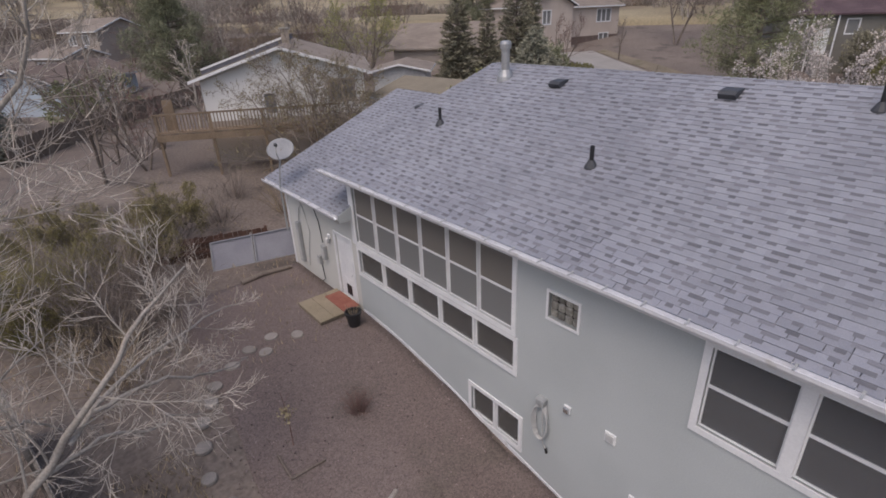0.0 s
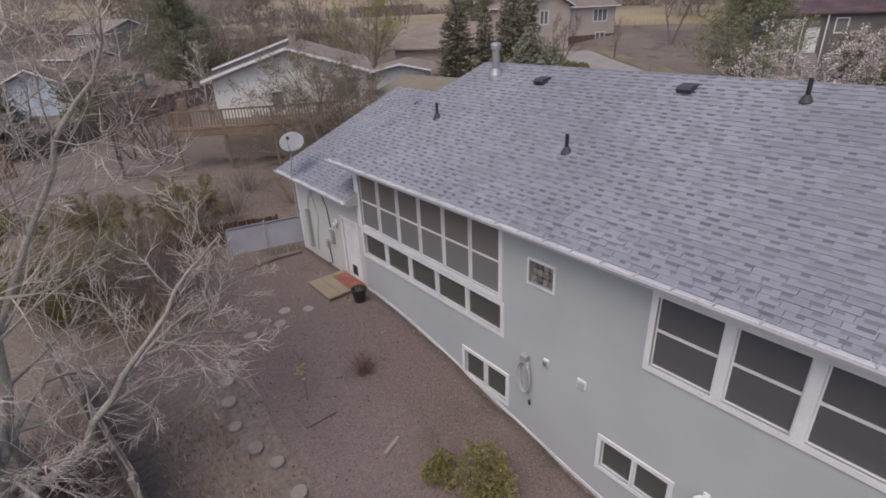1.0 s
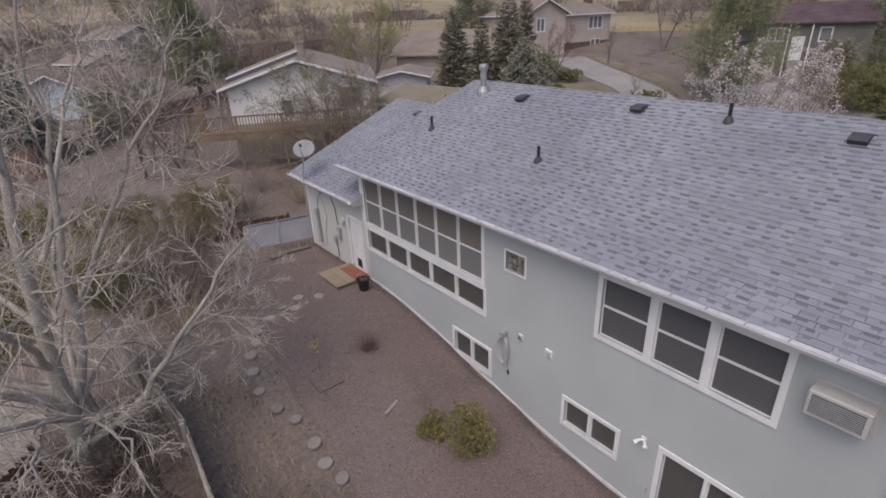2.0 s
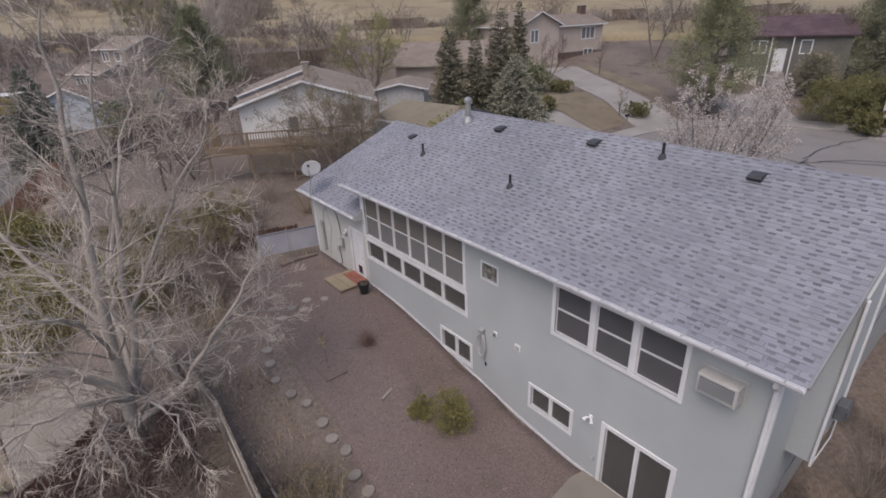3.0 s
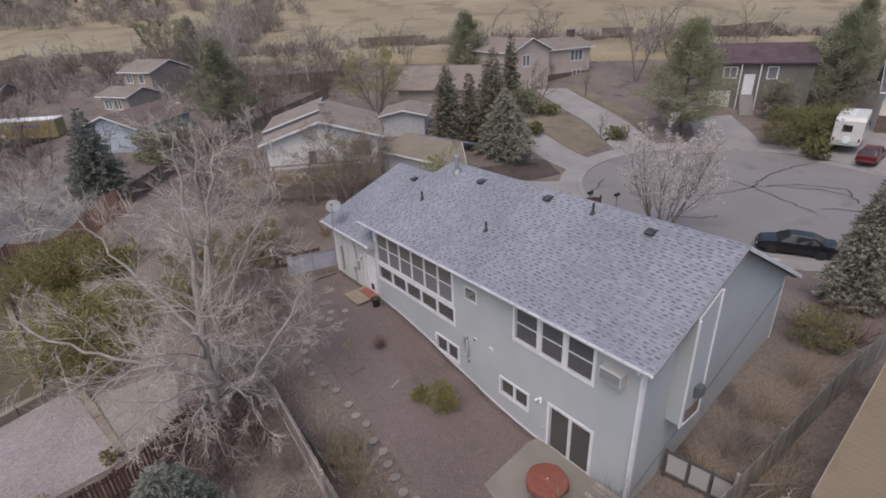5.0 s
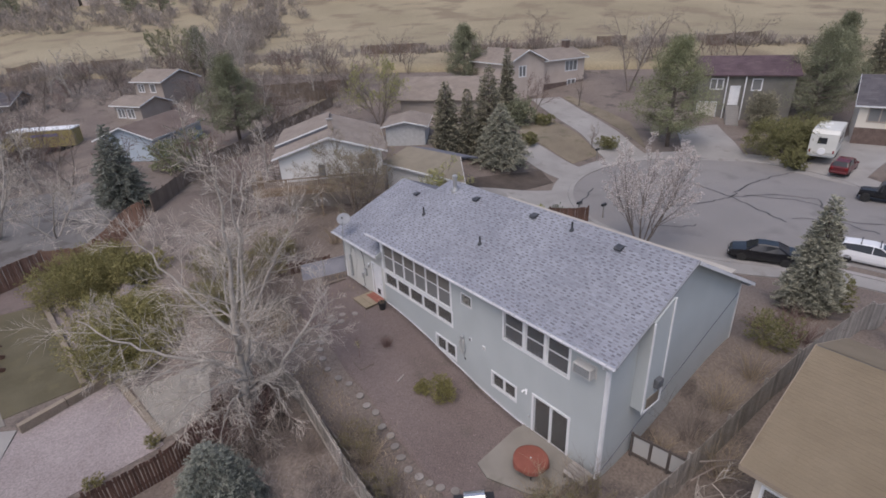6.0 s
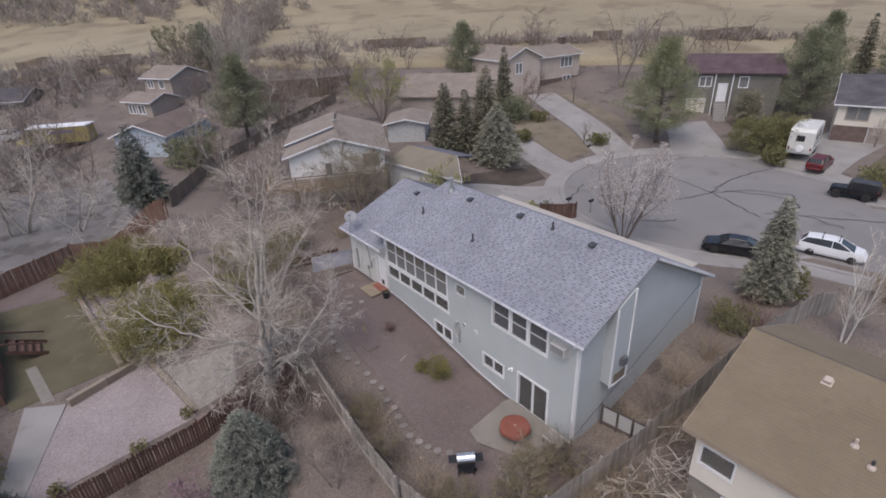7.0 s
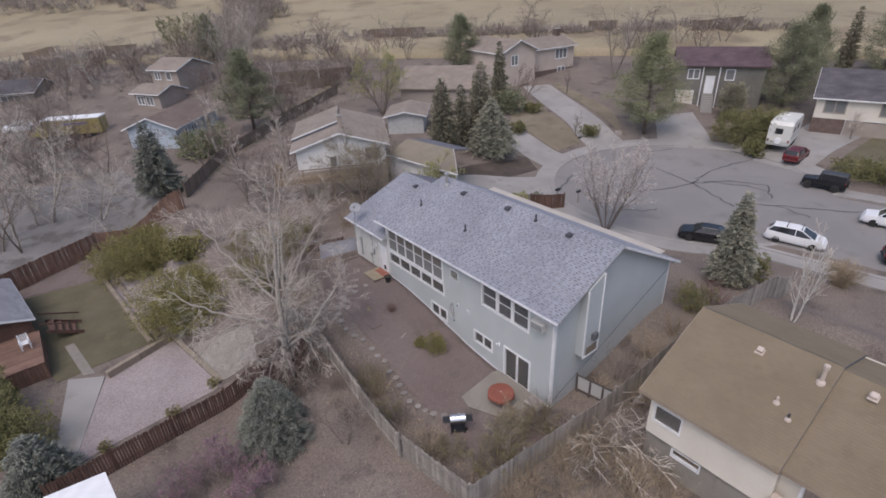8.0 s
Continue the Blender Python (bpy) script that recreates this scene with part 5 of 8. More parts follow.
w0, w1, w2 = bl + side * 0.45, br + side * 0.45 - run * 0.6, br + side * 3.1 - run * 3.7
foot = Vector((0, 0, -3.6))
part("wall", Geo().prism([w0, w1, w1 + foot, w0 + foot], (0, 0, 0), side * 0.2), M["white_siding"], gw)
part("wall", Geo().prism([w1 + side * 0.22, w2 + Vector((0, 0, 0.55)), w2 + foot, w1 + side * 0.22 + foot], (0, 0, 0), -run * 0.2), M["white_siding"], gw)
# its deck
dk = thing("deck", "golden timber deck with railing behind the white house", "deck", (2, 30, 3))
DM = pose(6.6, 28.3, 4.75) @ Matrix.Rotation(ang, 4, "Z")
DR3 = DM.to_3x3().to_4x4()
for i in range(25):
    part("board", Geo().box(DM @ Vector((-8.4 + 0.36 * i, -0.62, 0.0)), (0.345, 1.3, 0.04), DR3), M["deck_wood"], dk)
for px in (-8.4, -5.9, -3.4, -0.9):
    p = DM @ Vector((px, -1.2, 0))
    low = ground_z(p.x, p.y) - 0.2
    part("post", Geo().box((p.x, p.y, (p.z + 1.0 + low) / 2), (0.12, 0.12, p.z + 1.0 - low), DR3), M["deck_wood"], dk)
for z in (0.98, 0.12):
    part("rail", Geo().box(DM @ Vector((-4.0, -1.25, z)), (9.0, 0.09, 0.08), DR3), M["deck_wood"], dk)
for i in range(56):
    part("baluster", Geo().box(DM @ Vector((-8.4 + 0.16 * i, -1.25, 0.55)), (0.045, 0.045, 0.82), DR3), M["deck_wood"], dk)
part("rim_joist", Geo().box(DM @ Vector((-4.0, -1.30, -0.16)), (9.0, 0.05, 0.28), DR3), M["deck_wood"], dk)
part("screen_wall", Geo().box(DM @ Vector((-8.1, 0.1, 0.75)), (0.5, 0.08, 1.5), DR3, 0.01), M["deck_wood"], dk, "golden timber privacy panel at the deck end")

# grey garage and brown-roofed house behind the conifers
gable_house("pale blue-grey garage with a low brown roof", -4.6, 6, 2.5, 0.5, M["cable"], M["brown_roof"], place=pose(20.3, 41.6, 2.7) @ Matrix.Rotation(radians(-42), 4, "Z"), name="garage", category="garage", tab=0.7)
gable_house("brown-roofed single-storey house behind conifers", 13.0, 10, 2.9, 2.2, M["taupe"], M["brown_roof"], fascia=M["taupe"], place=pose(31.4, 47.6, 3.4) @ Matrix.Rotation(radians(-52), 4, "Z"), tab=0.7)
# beige split-level house on the rise
HA = ground_z(50, 46) - 0.1
gable_house("pale beige split-level house with a brown gable roof", -6.6, 9, 4.6, 1.5, M["pink_siding"], M["brown_roof"], base=-1.5, openings=[(1.9, 3.1, 2.6, 4.0, 2)], place=pose(45.0, 45.4, HA) @ Matrix.Rotation(radians(-8), 4, "Z"), tab=0.8)
gable_house("pale beige wing with a white window and brick base", 9.0, 7, 4.35, 1.2, M["pink_siding"], M["brown_roof"], base=-1.5, openings=[(5.0, 7.4, 2.5, 3.9, 3), (5.6, 7.2, 0.3, 1.1, 2)], place=pose(52.9, 45.2, HA) @ Matrix.Rotation(radians(-8), 4, "Z"), tab=0.8, name="house_wing", chimney=(3.6, 3.5, 0.9, 6.6, M["brick"]), lower=(0.9, M["brick"]))
# plum-roofed house
HB = 2.3
PM = pose(58.85, 22.2, HB) @ Matrix.Rotation(radians(-60), 4, "Z")
gable_house("grey-green house with a plum-brown roof and white entry", 11.0, 8.6, 5.85, 1.75, M["sage"], M["plum_roof"], base=-1.2, fascia=M["plum_roof"], openings=[(1.5, 2.9, 4.0, 5.2, 2), (6.3, 7.3, 3.9, 5.2, 1)], doors=[(3.9, 4.9, 1.95, 4.3, M["white"], "white front door with an oval light"), (0.3, 2.5, 0.0, 2.3, M["cream"], "pale garage door")], place=PM @ Matrix.Translation((1.4, 0, 0)), tab=0.8)
for x in (-0.75, 1.35):
    p = PM @ Vector((x, -0.3, 2.85))
    solo("porch_post", Geo().box(tuple(p), (0.13, 0.13, 5.7), PM.to_3x3().to_4x4(), 0.02), M["white"], "tall white porch post of the plum-roofed house", "porch post", group="porch posts")
st = thing("entry_stair", "grey concrete entry stair up to a white door", "stair", tuple(PM @ Vector((0.3, -1.4, 0))))
for k in range(10):
    p = PM @ Vector((0.3, -0.35 - 0.28 * (9 - k), 0.1 * k - 0.2))
    part("tread", Geo().box(tuple(p), (1.5, 0.28, 0.2 * k + 0.6), PM.to_3x3().to_4x4(), 0.01), M["concrete"], st)
# charcoal-roofed house
gable_house("cream and brick house with a charcoal roof", 17.0, 9, 4.4, 2.4, M["cream"], M["slate_roof"], base=-0.8, openings=[(0.9, 2.9, 2.6, 4.0, 2, M["taupe"]), (6.2, 8.9, 2.6, 4.0, 3, M["taupe"]), (14.6, 16.2, 2.6, 4.0, 2, M["taupe"])], doors=[(3.3, 8.2, -0.1, 1.85, M["taupe"], "dull brown wide garage door"), (10.0, 12.9, 0.2, 3.9, M["door_green"], "dark green double entry door")], place=pose(58.9, -0.4, 1.8) @ Matrix.Rotation(radians(-74), 4, "Z"), tab=0.8, lower=(1.9, M["brick"]))
# houses on the low side
gable_house("pale blue house with a dark brown gable roof", -6.4, 11, 2.9, 1.25, M["blue_siding"], M["umber_roof"], base=-1.5, side_openings=[(1.2, 2.4, 1.2, 2.2, 2), (3.6, 4.8, 1.2, 2.2, 2), (7.5, 8.6, 1.2, 2.2, 1)], place=pose(-5.6, 60.5, 2.55) @ Matrix.Rotation(radians(-43), 4, "Z"), tab=0.8)
gable_house("taupe two-storey house with a pale brown roof", 6.0, 7, 5.0, 1.3, M["taupe"], M["brown_roof"], base=-1.5, openings=[(0.8, 2.0, 3.4, 4.5, 2), (3.4, 4.4, 3.4, 4.5, 1)], place=pose(2.4, 84.6, 4.2) @ Matrix.Rotation(radians(-62), 4, "Z"), tab=0.9)
gable_house("low porch wing with white posts and a brown roof", 5.5, 5, 2.6, 0.9, M["taupe"], M["brown_roof"], base=-1.5, openings=[(0.6, 2.0, 0.8, 2.0, 2), (2.6, 4.0, 0.8, 2.0, 2)], place=pose(-1.8, 80.5, 4.0) @ Matrix.Rotation(radians(-62), 4, "Z"), tab=0.9, name="house_wing")
gable_house("grey house with a row of white windows", 12.0, 8, 2.9, 1.5, M["taupe"], M["slate_roof"], base=-1.5, openings=[(6.6, 10.8, 1.2, 2.4, 4)], place=pose(-20.5, 106.0, 3.3) @ Matrix.Rotation(radians(-30), 4, "Z"), tab=0.9)
for x, y, r, k in ((118, 170, -25, 0), (96, 188, -35, 1), (140, 148, -50, 1), (10, 268, -20, 1), (24, 262, -25, 0)):
    gable_house(("distant tan house on the hilltop", "distant grey house on the hilltop")[k], 14, 9, 4.6, 2.0, (M["pink_siding"], M["taupe"])[k], M["slate_roof"], base=-2, openings=[(1.5, 3.5, 2.2, 3.6, 2), (6, 8, 2.2, 3.6, 2), (10, 12, 2.2, 3.6, 2)], place=pose(x, y, ground_z(x, y)) @ Matrix.Rotation(radians(r), 4, "Z"), tab=1.2)
# shed on the low lawn
gable_house("small red-brown garden shed with a blue-grey roof", 7.6, 3.8, 2.1, 0.7, M["red_wood"], M["shed_roof"], base=-0.4, place=pose(-21.7, 30.9, -0.4) @ Matrix.Rotation(radians(98), 4, "Z"), tab=0.5, name="shed", category="shed", over=0.25)
solo("low_roof", Geo().prism([(-21.4, 9.2, 2.2), (-19.15, 8.9, 2.2), (-18.9, 6.0, 2.3), (-22.2, 6.0, 2.3)], (0, 0, 0), (0, 0, 0.12)), M["white"], "plain white flat canopy roof", "canopy")
for x, y in ((-21.0, 8.6), (-19.4, 8.5), (-19.2, 6.4), (-21.6, 6.4)):
    solo("canopy_post", Geo().box((x, y, 0.9), (0.1, 0.1, 2.7)), M["white"], "slim white post carrying the canopy roof", "post", group="canopy posts")


# ---- fences ----
def board_fence(label, a, b, height, board, mat, gap=0.01, rails=True, jitter=0.03, mat2=None, seed=1, follow=True, name="fence", posts=2.4):
    """Upright boards, rails and posts between plan points a and b."""
    rnd = random.Random(seed)
    a, b = Vector((*a, 0)), Vector((*b, 0))
    L = (b - a).length
    u = (b - a) / L
    nrm = Vector((-u.y, u.x, 0))
    rot = Matrix.Rotation(math.atan2(u.y, u.x), 4, "Z")
    f = thing(name, label, "fence", (*((a + b) / 2).xy, ground_z(*((a + b) / 2).xy)))
    n = int(L / (board + gap))
    shared = Geo().box((0, 0, height / 2), (board, 0.02, height), None, 0.004).mesh("board")
    shared.materials.append(mat)
    for i in range(n):
        p = a + u * ((i + 0.5) * (board + gap))
        ob = part("board", shared, mat, f)
        ob.matrix_basis = Matrix.Translation((p.x, p.y, ground_z(p.x, p.y) - 0.02 + rnd.uniform(-jitter, jitter))) @ rot @ Matrix.Rotation(rnd.uniform(-0.015, 0.015), 4, "Y")
    m = max(1, int(L / posts))
    for i in range(m + 1):
        p = a + u * (L * i / m) + nrm * 0.07
        part("post", Geo().box((p.x, p.y, ground_z(p.x, p.y) + height / 2 + 0.02), (0.1, 0.1, height + 0.1), rot, 0.01), mat2 or mat, f)
    for i in range(m):
        p, q = a + u * (L * i / m) + nrm * 0.04, a + u * (L * (i + 1) / m) + nrm * 0.04
        for z in (0.3, height - 0.25):
            part("rail", Geo().bar((p.x, p.y, ground_z(p.x, p.y) + z), (q.x, q.y, ground_z(q.x, q.y) + z), 0.04, 0.09), mat2 or mat, f)
    return f


for k, (a, b) in enumerate((((-7.2, -1.6), (-7.85, 2.7)), ((-7.87, 2.8), (-7.75, 6.4)), ((-7.75, 6.5), (-7.58, 10.4)))):
    board_fence("weathered grey board fence along the yard", a, b, (1.62, 1.55, 1.6)[k], 0.14, M["grey_wood"], seed=(1, 41, 42)[k], jitter=0.05)
board_fence("weathered grey board fence closing the yard", (-7.2, -1.7), (2.2, -2.45), 1.65, 0.14, M["grey_wood"], seed=2)
board_fence("long weathered grey side fence beside the tan-roofed house", (2.3, -2.4), (19.0, -4.4), 1.55, 0.14, M["grey_wood"], seed=3)
board_fence("weathered grey board fence beneath the bare tree", (-7.55, 10.5), (-8.3, 15.5), 1.6, 0.14, M["grey_wood"], seed=4)
board_fence("red-brown board fence with a dark cap", (-21.8, 11.5), (-10.4, 12.5), 1.4, 0.11, M["red_wood"], gap=0.025, seed=5)
board_fence("tall red-brown board fence at the far side of the low yard", (-25.6, 35.4), (-15.8, 39.4), 1.9, 0.15, M["rust_wood"], seed=6)
board_fence("tall red-brown board fence running uphill", (-15.7, 39.4), (-8.4, 36.6), 1.9, 0.15, M["rust_wood"], seed=7)
for k, (a, b) in enumerate((((-7.4, 39.4), (0.0, 49.9)), ((0.1, 50.0), (10.8, 58.0)), ((10.9, 58.1), (22.6, 63.5)), ((8.0, 72.4), (25.0, 66.7)))):
    board_fence("grey-brown board fence beside the lane", a, b, 1.5, 0.3, M["far_wood"], seed=(8, 43, 44, 45)[k])
board_fence("dark brown board fence at the foot of the field", (16.0, 76.0), (28.0, 68.0), 1.8, 0.4, M["far_wood"], seed=9)
for k, (a, b) in enumerate((((45, 92), (56, 84)), ((-14, 137), (-8, 131)), ((-0.5, 119), (5, 116)), ((89, 41), (100, 36)), ((79, 58), (83, 54)))):
    board_fence("far grey-brown board fence below the dry field", a, b, 2.4, 0.6, M["far_wood"], seed=20 + k, posts=5)
# low pale panels beyond the wing
lf = thing("panel_fence", "pale blue-grey lattice panels leaning beyond the house", "fence", (-1.2, 20.8, 1.75))
for k in range(2):
    a, b = Vector((0.25 - 1.45 * k, 20.42 + 0.33 * k, 0)), Vector((-1.17 - 1.45 * k, 20.74 + 0.33 * k, 0))
    z = ground_z(a.x, a.y) - 0.02
    up3 = Vector((0.2, 0.42, 0.95))
    out3 = Vector((-0.03, -0.13, 0.06))
    part("panel", Geo().prism([(a.x, a.y, z), (b.x, b.y, z), Vector((b.x, b.y, z)) + up3, Vector((a.x, a.y, z)) + up3], (0, 0, 0), (0.02, 0.02, 0.0)), M["panel_blue"], lf)
    for t in (0.015, 0.985):
        p = Vector((a.x, a.y, z)).lerp(Vector((b.x, b.y, z)), t)
        part("batten", Geo().bar(p + out3 * 0.2, p + up3 + out3 * 0.2, 0.05, 0.02), M["dish_grey"], lf)
    for f0 in (0.02, 0.98):
        p, q = Vector((a.x, a.y, z)) + up3 * f0, Vector((b.x, b.y, z)) + up3 * f0
        part("batten", Geo().bar(p + out3 * 0.2, q + out3 * 0.2, 0.05, 0.02), M["dish_grey"], lf)
    part("post", Geo().bar(Vector((a.x, a.y + 0.1, z - 0.1)), Vector((a.x, a.y + 0.1, z)) + up3 * 1.05, 0.07, 0.07), M["grey_wood"], lf)
board_fence("dark low board fence past the pale panels", (-0.3, 21.6), (-6.5, 23.4), 0.9, 0.16, M["red_wood"], seed=31)
# lattice gate between house and fence
gt = thing("gate", "dark-framed lattice gate between house and fence", "gate", (2.0, -1.2, 0.4))
ga, gb = Vector((1.95, -0.2, 0)), Vector((2.3, -2.3, 0))
gz = ground_z(2.1, -1.2)
for t in (0.0, 0.36, 0.7, 1.0):
    p = ga.lerp(gb, t)
    part("stile", Geo().box((p.x, p.y, gz + 0.62), (0.07, 0.09, 1.3), bevel=0.01), M["gate_wood"], gt)
for z in (0.18, 1.16):
    part("rail", Geo().bar((ga.x, ga.y, gz + z), (gb.x, gb.y, gz + z), 0.05, 0.10), M["gate_wood"], gt)
for k, (t0, t1) in enumerate(((0.03, 0.34), (0.39, 0.68), (0.73, 0.97))):
    p, q = ga.lerp(gb, t0), ga.lerp(gb, t1)
    part("lattice", Geo().bar((p.x + 0.02, p.y, gz + 0.66), (q.x + 0.02, q.y, gz + 0.66), 0.012, 0.86), M["lattice"], gt)
# short stained fence by the street
board_fence("short dark stained board fence beside the driveway", (16.6, 16.6), (19.4, 15.0), 1.5, 0.2, M["red_wood"], seed=33)

# timber edging of the low yard
for a, b, h, lab in (((-16.4, 33.6), (-15.3, 21.7), 0.35, "pale timber edging along the lawn"), ((-18.2, 19.9), (-14.2, 21.3), 0.5, "stacked timber retaining wall above the gravel"), ((-15.7, 33.4), (-14.7, 22.2), 0.2, "dark timber edging under the junipers"), ((-13.9, 21.2), (-12.9, 14.6), 0.12, "flush timber strip beside the gravel")):
    e = thing("timber_edging", lab, "edging", (*a, -0.4))
    d = Vector((b[0] - a[0], b[1] - a[1], 0))
    n = max(2, int(d.length / 2.4))
    for i in range(n):
        p, q = Vector((*a, 0)) + d * (i / n), Vector((*a, 0)) + d * ((i + 0.985) / n)
        part("timber", Geo().bar((p.x, p.y, ground_z(p.x, p.y) + h / 2), (q.x, q.y, ground_z(q.x, q.y) + h / 2), 0.32, h, 0.02), M["timber"], e)
# raised deck in front of the shed
DX0, DX1, DY0, DY1, DZ = -24.6, -20.95, 22.5, 26.7, 0.8
dk = thing("deck", "raised red-brown timber deck with a board skirt", "deck", (DX1, DY0, -0.4))
plank = Geo().box((0, 0, 0), (DX1 - DX0, 0.215, 0.035), None, 0.006).mesh("plank")
plank.materials.append(M["rust_wood"])
for k in range(20):
    ob = part("plank", plank, M["rust_wood"], dk)
    ob.matrix_basis = Matrix.Translation(((DX0 + DX1) / 2, DY0 + 0.11 + 0.22 * k, DZ))
skirt = Geo().box((0, 0, 0.56), (0.19, 0.022, 1.14), None, 0.005).mesh("skirt_board")
skirt.materials.append(M["rust_wood"])
for k in range(int((DY1 - DY0) / 0.2)):
    ob = part("skirt_board", skirt, M["rust_wood"], dk)
    ob.matrix_basis = Matrix.Translation((DX1 - 0.03, DY0 + 0.1 + 0.2 * k, -0.39)) @ Matrix.Rotation(radians(90), 4, "Z")
for k in range(int((DX1 - DX0) / 0.2)):
    ob = part("skirt_board", skirt, M["rust_wood"], dk)
    ob.matrix_basis = Matrix.Translation((DX0 + 0.1 + 0.2 * k, DY0 + 0.03, -0.39))
for x, y in ((DX0 + 0.2, DY0 + 0.2), (DX1 - 0.2, DY0 + 0.2), (DX0 + 0.2, DY1 - 0.2), (DX1 - 0.2, DY1 - 0.2)):
    part("post", Geo().box((x, y, 0.18), (0.1, 0.1, 1.2)), M["rust_wood"], dk)
ch = thing("garden_chair", "white slatted garden chair on the timber deck", "chair", (-21.7, 25.0, DZ + 0.02))
for dx in (-0.24, 0.24):
    for dy, h in ((-0.24, 0.62), (0.24, 0.95)):
        part("leg", Geo().box((-21.7 + dx, 25.0 + dy, DZ + 0.017 + h / 2), (0.05, 0.05, h)), M["white"], ch)
    part("armrest", Geo().box((-21.7 + dx, 25.0, DZ + 0.65), (0.07, 0.56, 0.03), bevel=0.008), M["white"], ch)
for k in range(5):
    part("seat_slat", Geo().box((-21.7, 24.78 + 0.11 * k, DZ + 0.44), (0.5, 0.08, 0.022), bevel=0.005), M["white"], ch)
    part("back_slat", Geo().box((-21.9 + 0.1 * k, 25.26, DZ + 0.70), (0.06, 0.022, 0.5), bevel=0.005), M["white"], ch)
sp = thing("wooden_steps", "red-brown timber steps beside the shed", "steps", (-19.6, 27.0, -0.4))
for k in range(4):
    part("tread", Geo().box((-20.3 + 0.35 * k, 27.4, 0.55 - 0.25 * k), (0.36, 1.5, 0.06)), M["red_wood"], sp)
for y in (26.6, 28.2):
    part("stringer", Geo().bar((-20.6, y, 0.65), (-18.7, y, -0.3), 0.06, 0.25), M["red_wood"], sp)
    part("handrail", Geo().bar((-20.8, y, 1.35), (-18.6, y, 0.45), 0.05, 0.10), M["red_wood"], sp)


# ---- plants ----
def perp(d, rnd):
    a = Vector((rnd.gauss(0, 1), rnd.gauss(0, 1), rnd.gauss(0, 1)))
    a -= d * a.dot(d)
    return a.normalized() if a.length > 1e-5 else Vector((1, 0, 0))


FINE = 0.0055


def grow(big, small, p, d, length, radius, level, spec, rnd, tips=None):
    """One branch and all that grows from it. spec: per level (children, angle, ratio, wander, lift)."""
    kids, angle, ratio, wander, lift = spec[min(level, len(spec) - 1)]
    last = level >= len(spec) - 1
    n = (1 if FINE > 0.01 else 3) if last else max(3, min(9, int(length / 0.6)))
    pts, rad = [p.copy()], [radius]
    for i in range(n):
        d = (d + perp(d, rnd) * wander + Vector((0, 0, lift))).normalized()
        p = p + d * (length / n)
        pts.append(p.copy())
        rad.append(radius * (1 - (0.8 if not last else 0.9) * (i + 1) / n))
    sides = 8 if level == 0 else 5 if level == 1 else 3
    (big if level <= 1 else small).tube(pts, rad, sides, cap=False)
    if tips is not None and level >= len(spec) - 2:
        tips.extend(pts[1:])
    if last:
        return
    for k in range(kids):
        t = 0.22 + 0.78 * (k + rnd.random()) / kids
        i = min(n - 1, int(t * n))
        f = t * n - i
        q = pts[i].lerp(pts[i + 1], f)
        dd = (pts[i + 1] - pts[i]).normalized()
        a = math.radians(angle * rnd.uniform(0.65, 1.25))
        nd = dd * math.cos(a) + perp(dd, rnd) * math.sin(a)
        ln = length * ratio * rnd.uniform(0.65, 1.25) * (1.15 - 0.65 * t)
        grow(big, small, q, nd, ln, max(FINE, mix(rad[i], rad[i + 1], f) * 0.58), level + 1, spec, rnd, tips)


def blades(centres, along, size, slim, rnd, droop=0.0, loose=0.55):
    """Small pointed leaf or needle tufts, one four-cornered blade each."""
    n = len(centres)
    c = np.asarray(centres, float)
    rng = np.random.default_rng(rnd.randrange(10 ** 6))
    a = np.asarray(along, float) + rng.normal(0, loose, (n, 3)) - np.array([0, 0, droop])
    a /= np.linalg.norm(a, axis=1)[:, None] + 1e-9
    b = np.cross(a, rng.normal(0, 1, (n, 3)))
    b /= np.linalg.norm(b, axis=1)[:, None] + 1e-9
    s = size * rng.uniform(0.6, 1.4, n)[:, None]
    v = np.stack([c - a * s * 0.4, c + b * s * slim, c + a * s * 0.6, c - b * s * slim], 1).reshape(-1, 3)
    g = Geo()
    g.v = [tuple(p) for p in v.tolist()]
    g.f = [(4 * i, 4 * i + 1, 4 * i + 2, 4 * i + 3) for i in range(n)]
    return g


def bare_tree(label, height, seed, bark, twig, spec, stems=1, lean=0.12, r=0.02, name="tree", leaves=None, group="", spread=0.35):
    rnd = random.Random(seed)
    t = thing(name, label, "tree", group=group)
    big, small, tips = Geo(), Geo(), []
    for k in range(stems):
        az = 2 * math.pi * (k + rnd.random() * 0.6) / stems
        out = lean if stems == 1 else spread
        d = Vector((math.cos(az) * out, math.sin(az) * out, 1)).normalized()
        grow(big, small, Vector((0.1 * math.cos(az) * (stems > 1), 0.1 * math.sin(az) * (stems > 1), -0.15)), d, height * rnd.uniform(0.82, 1.0), height * r * (1 if stems == 1 else 0.6), 0, spec, rnd, tips)
    part("trunk", big, bark, t, smooth=True)
    part("crown", small, twig, t)
    if leaves:
        mat, n, size, slim = leaves
        pick = [rnd.choice(tips) + Vector((rnd.gauss(0, 0.06), rnd.gauss(0, 0.06), rnd.gauss(0, 0.06))) for _ in range(n)]
        part("foliage", blades(pick, [(0, 0, 0.3)] * n, size, slim, rnd), mat, t)
    return t


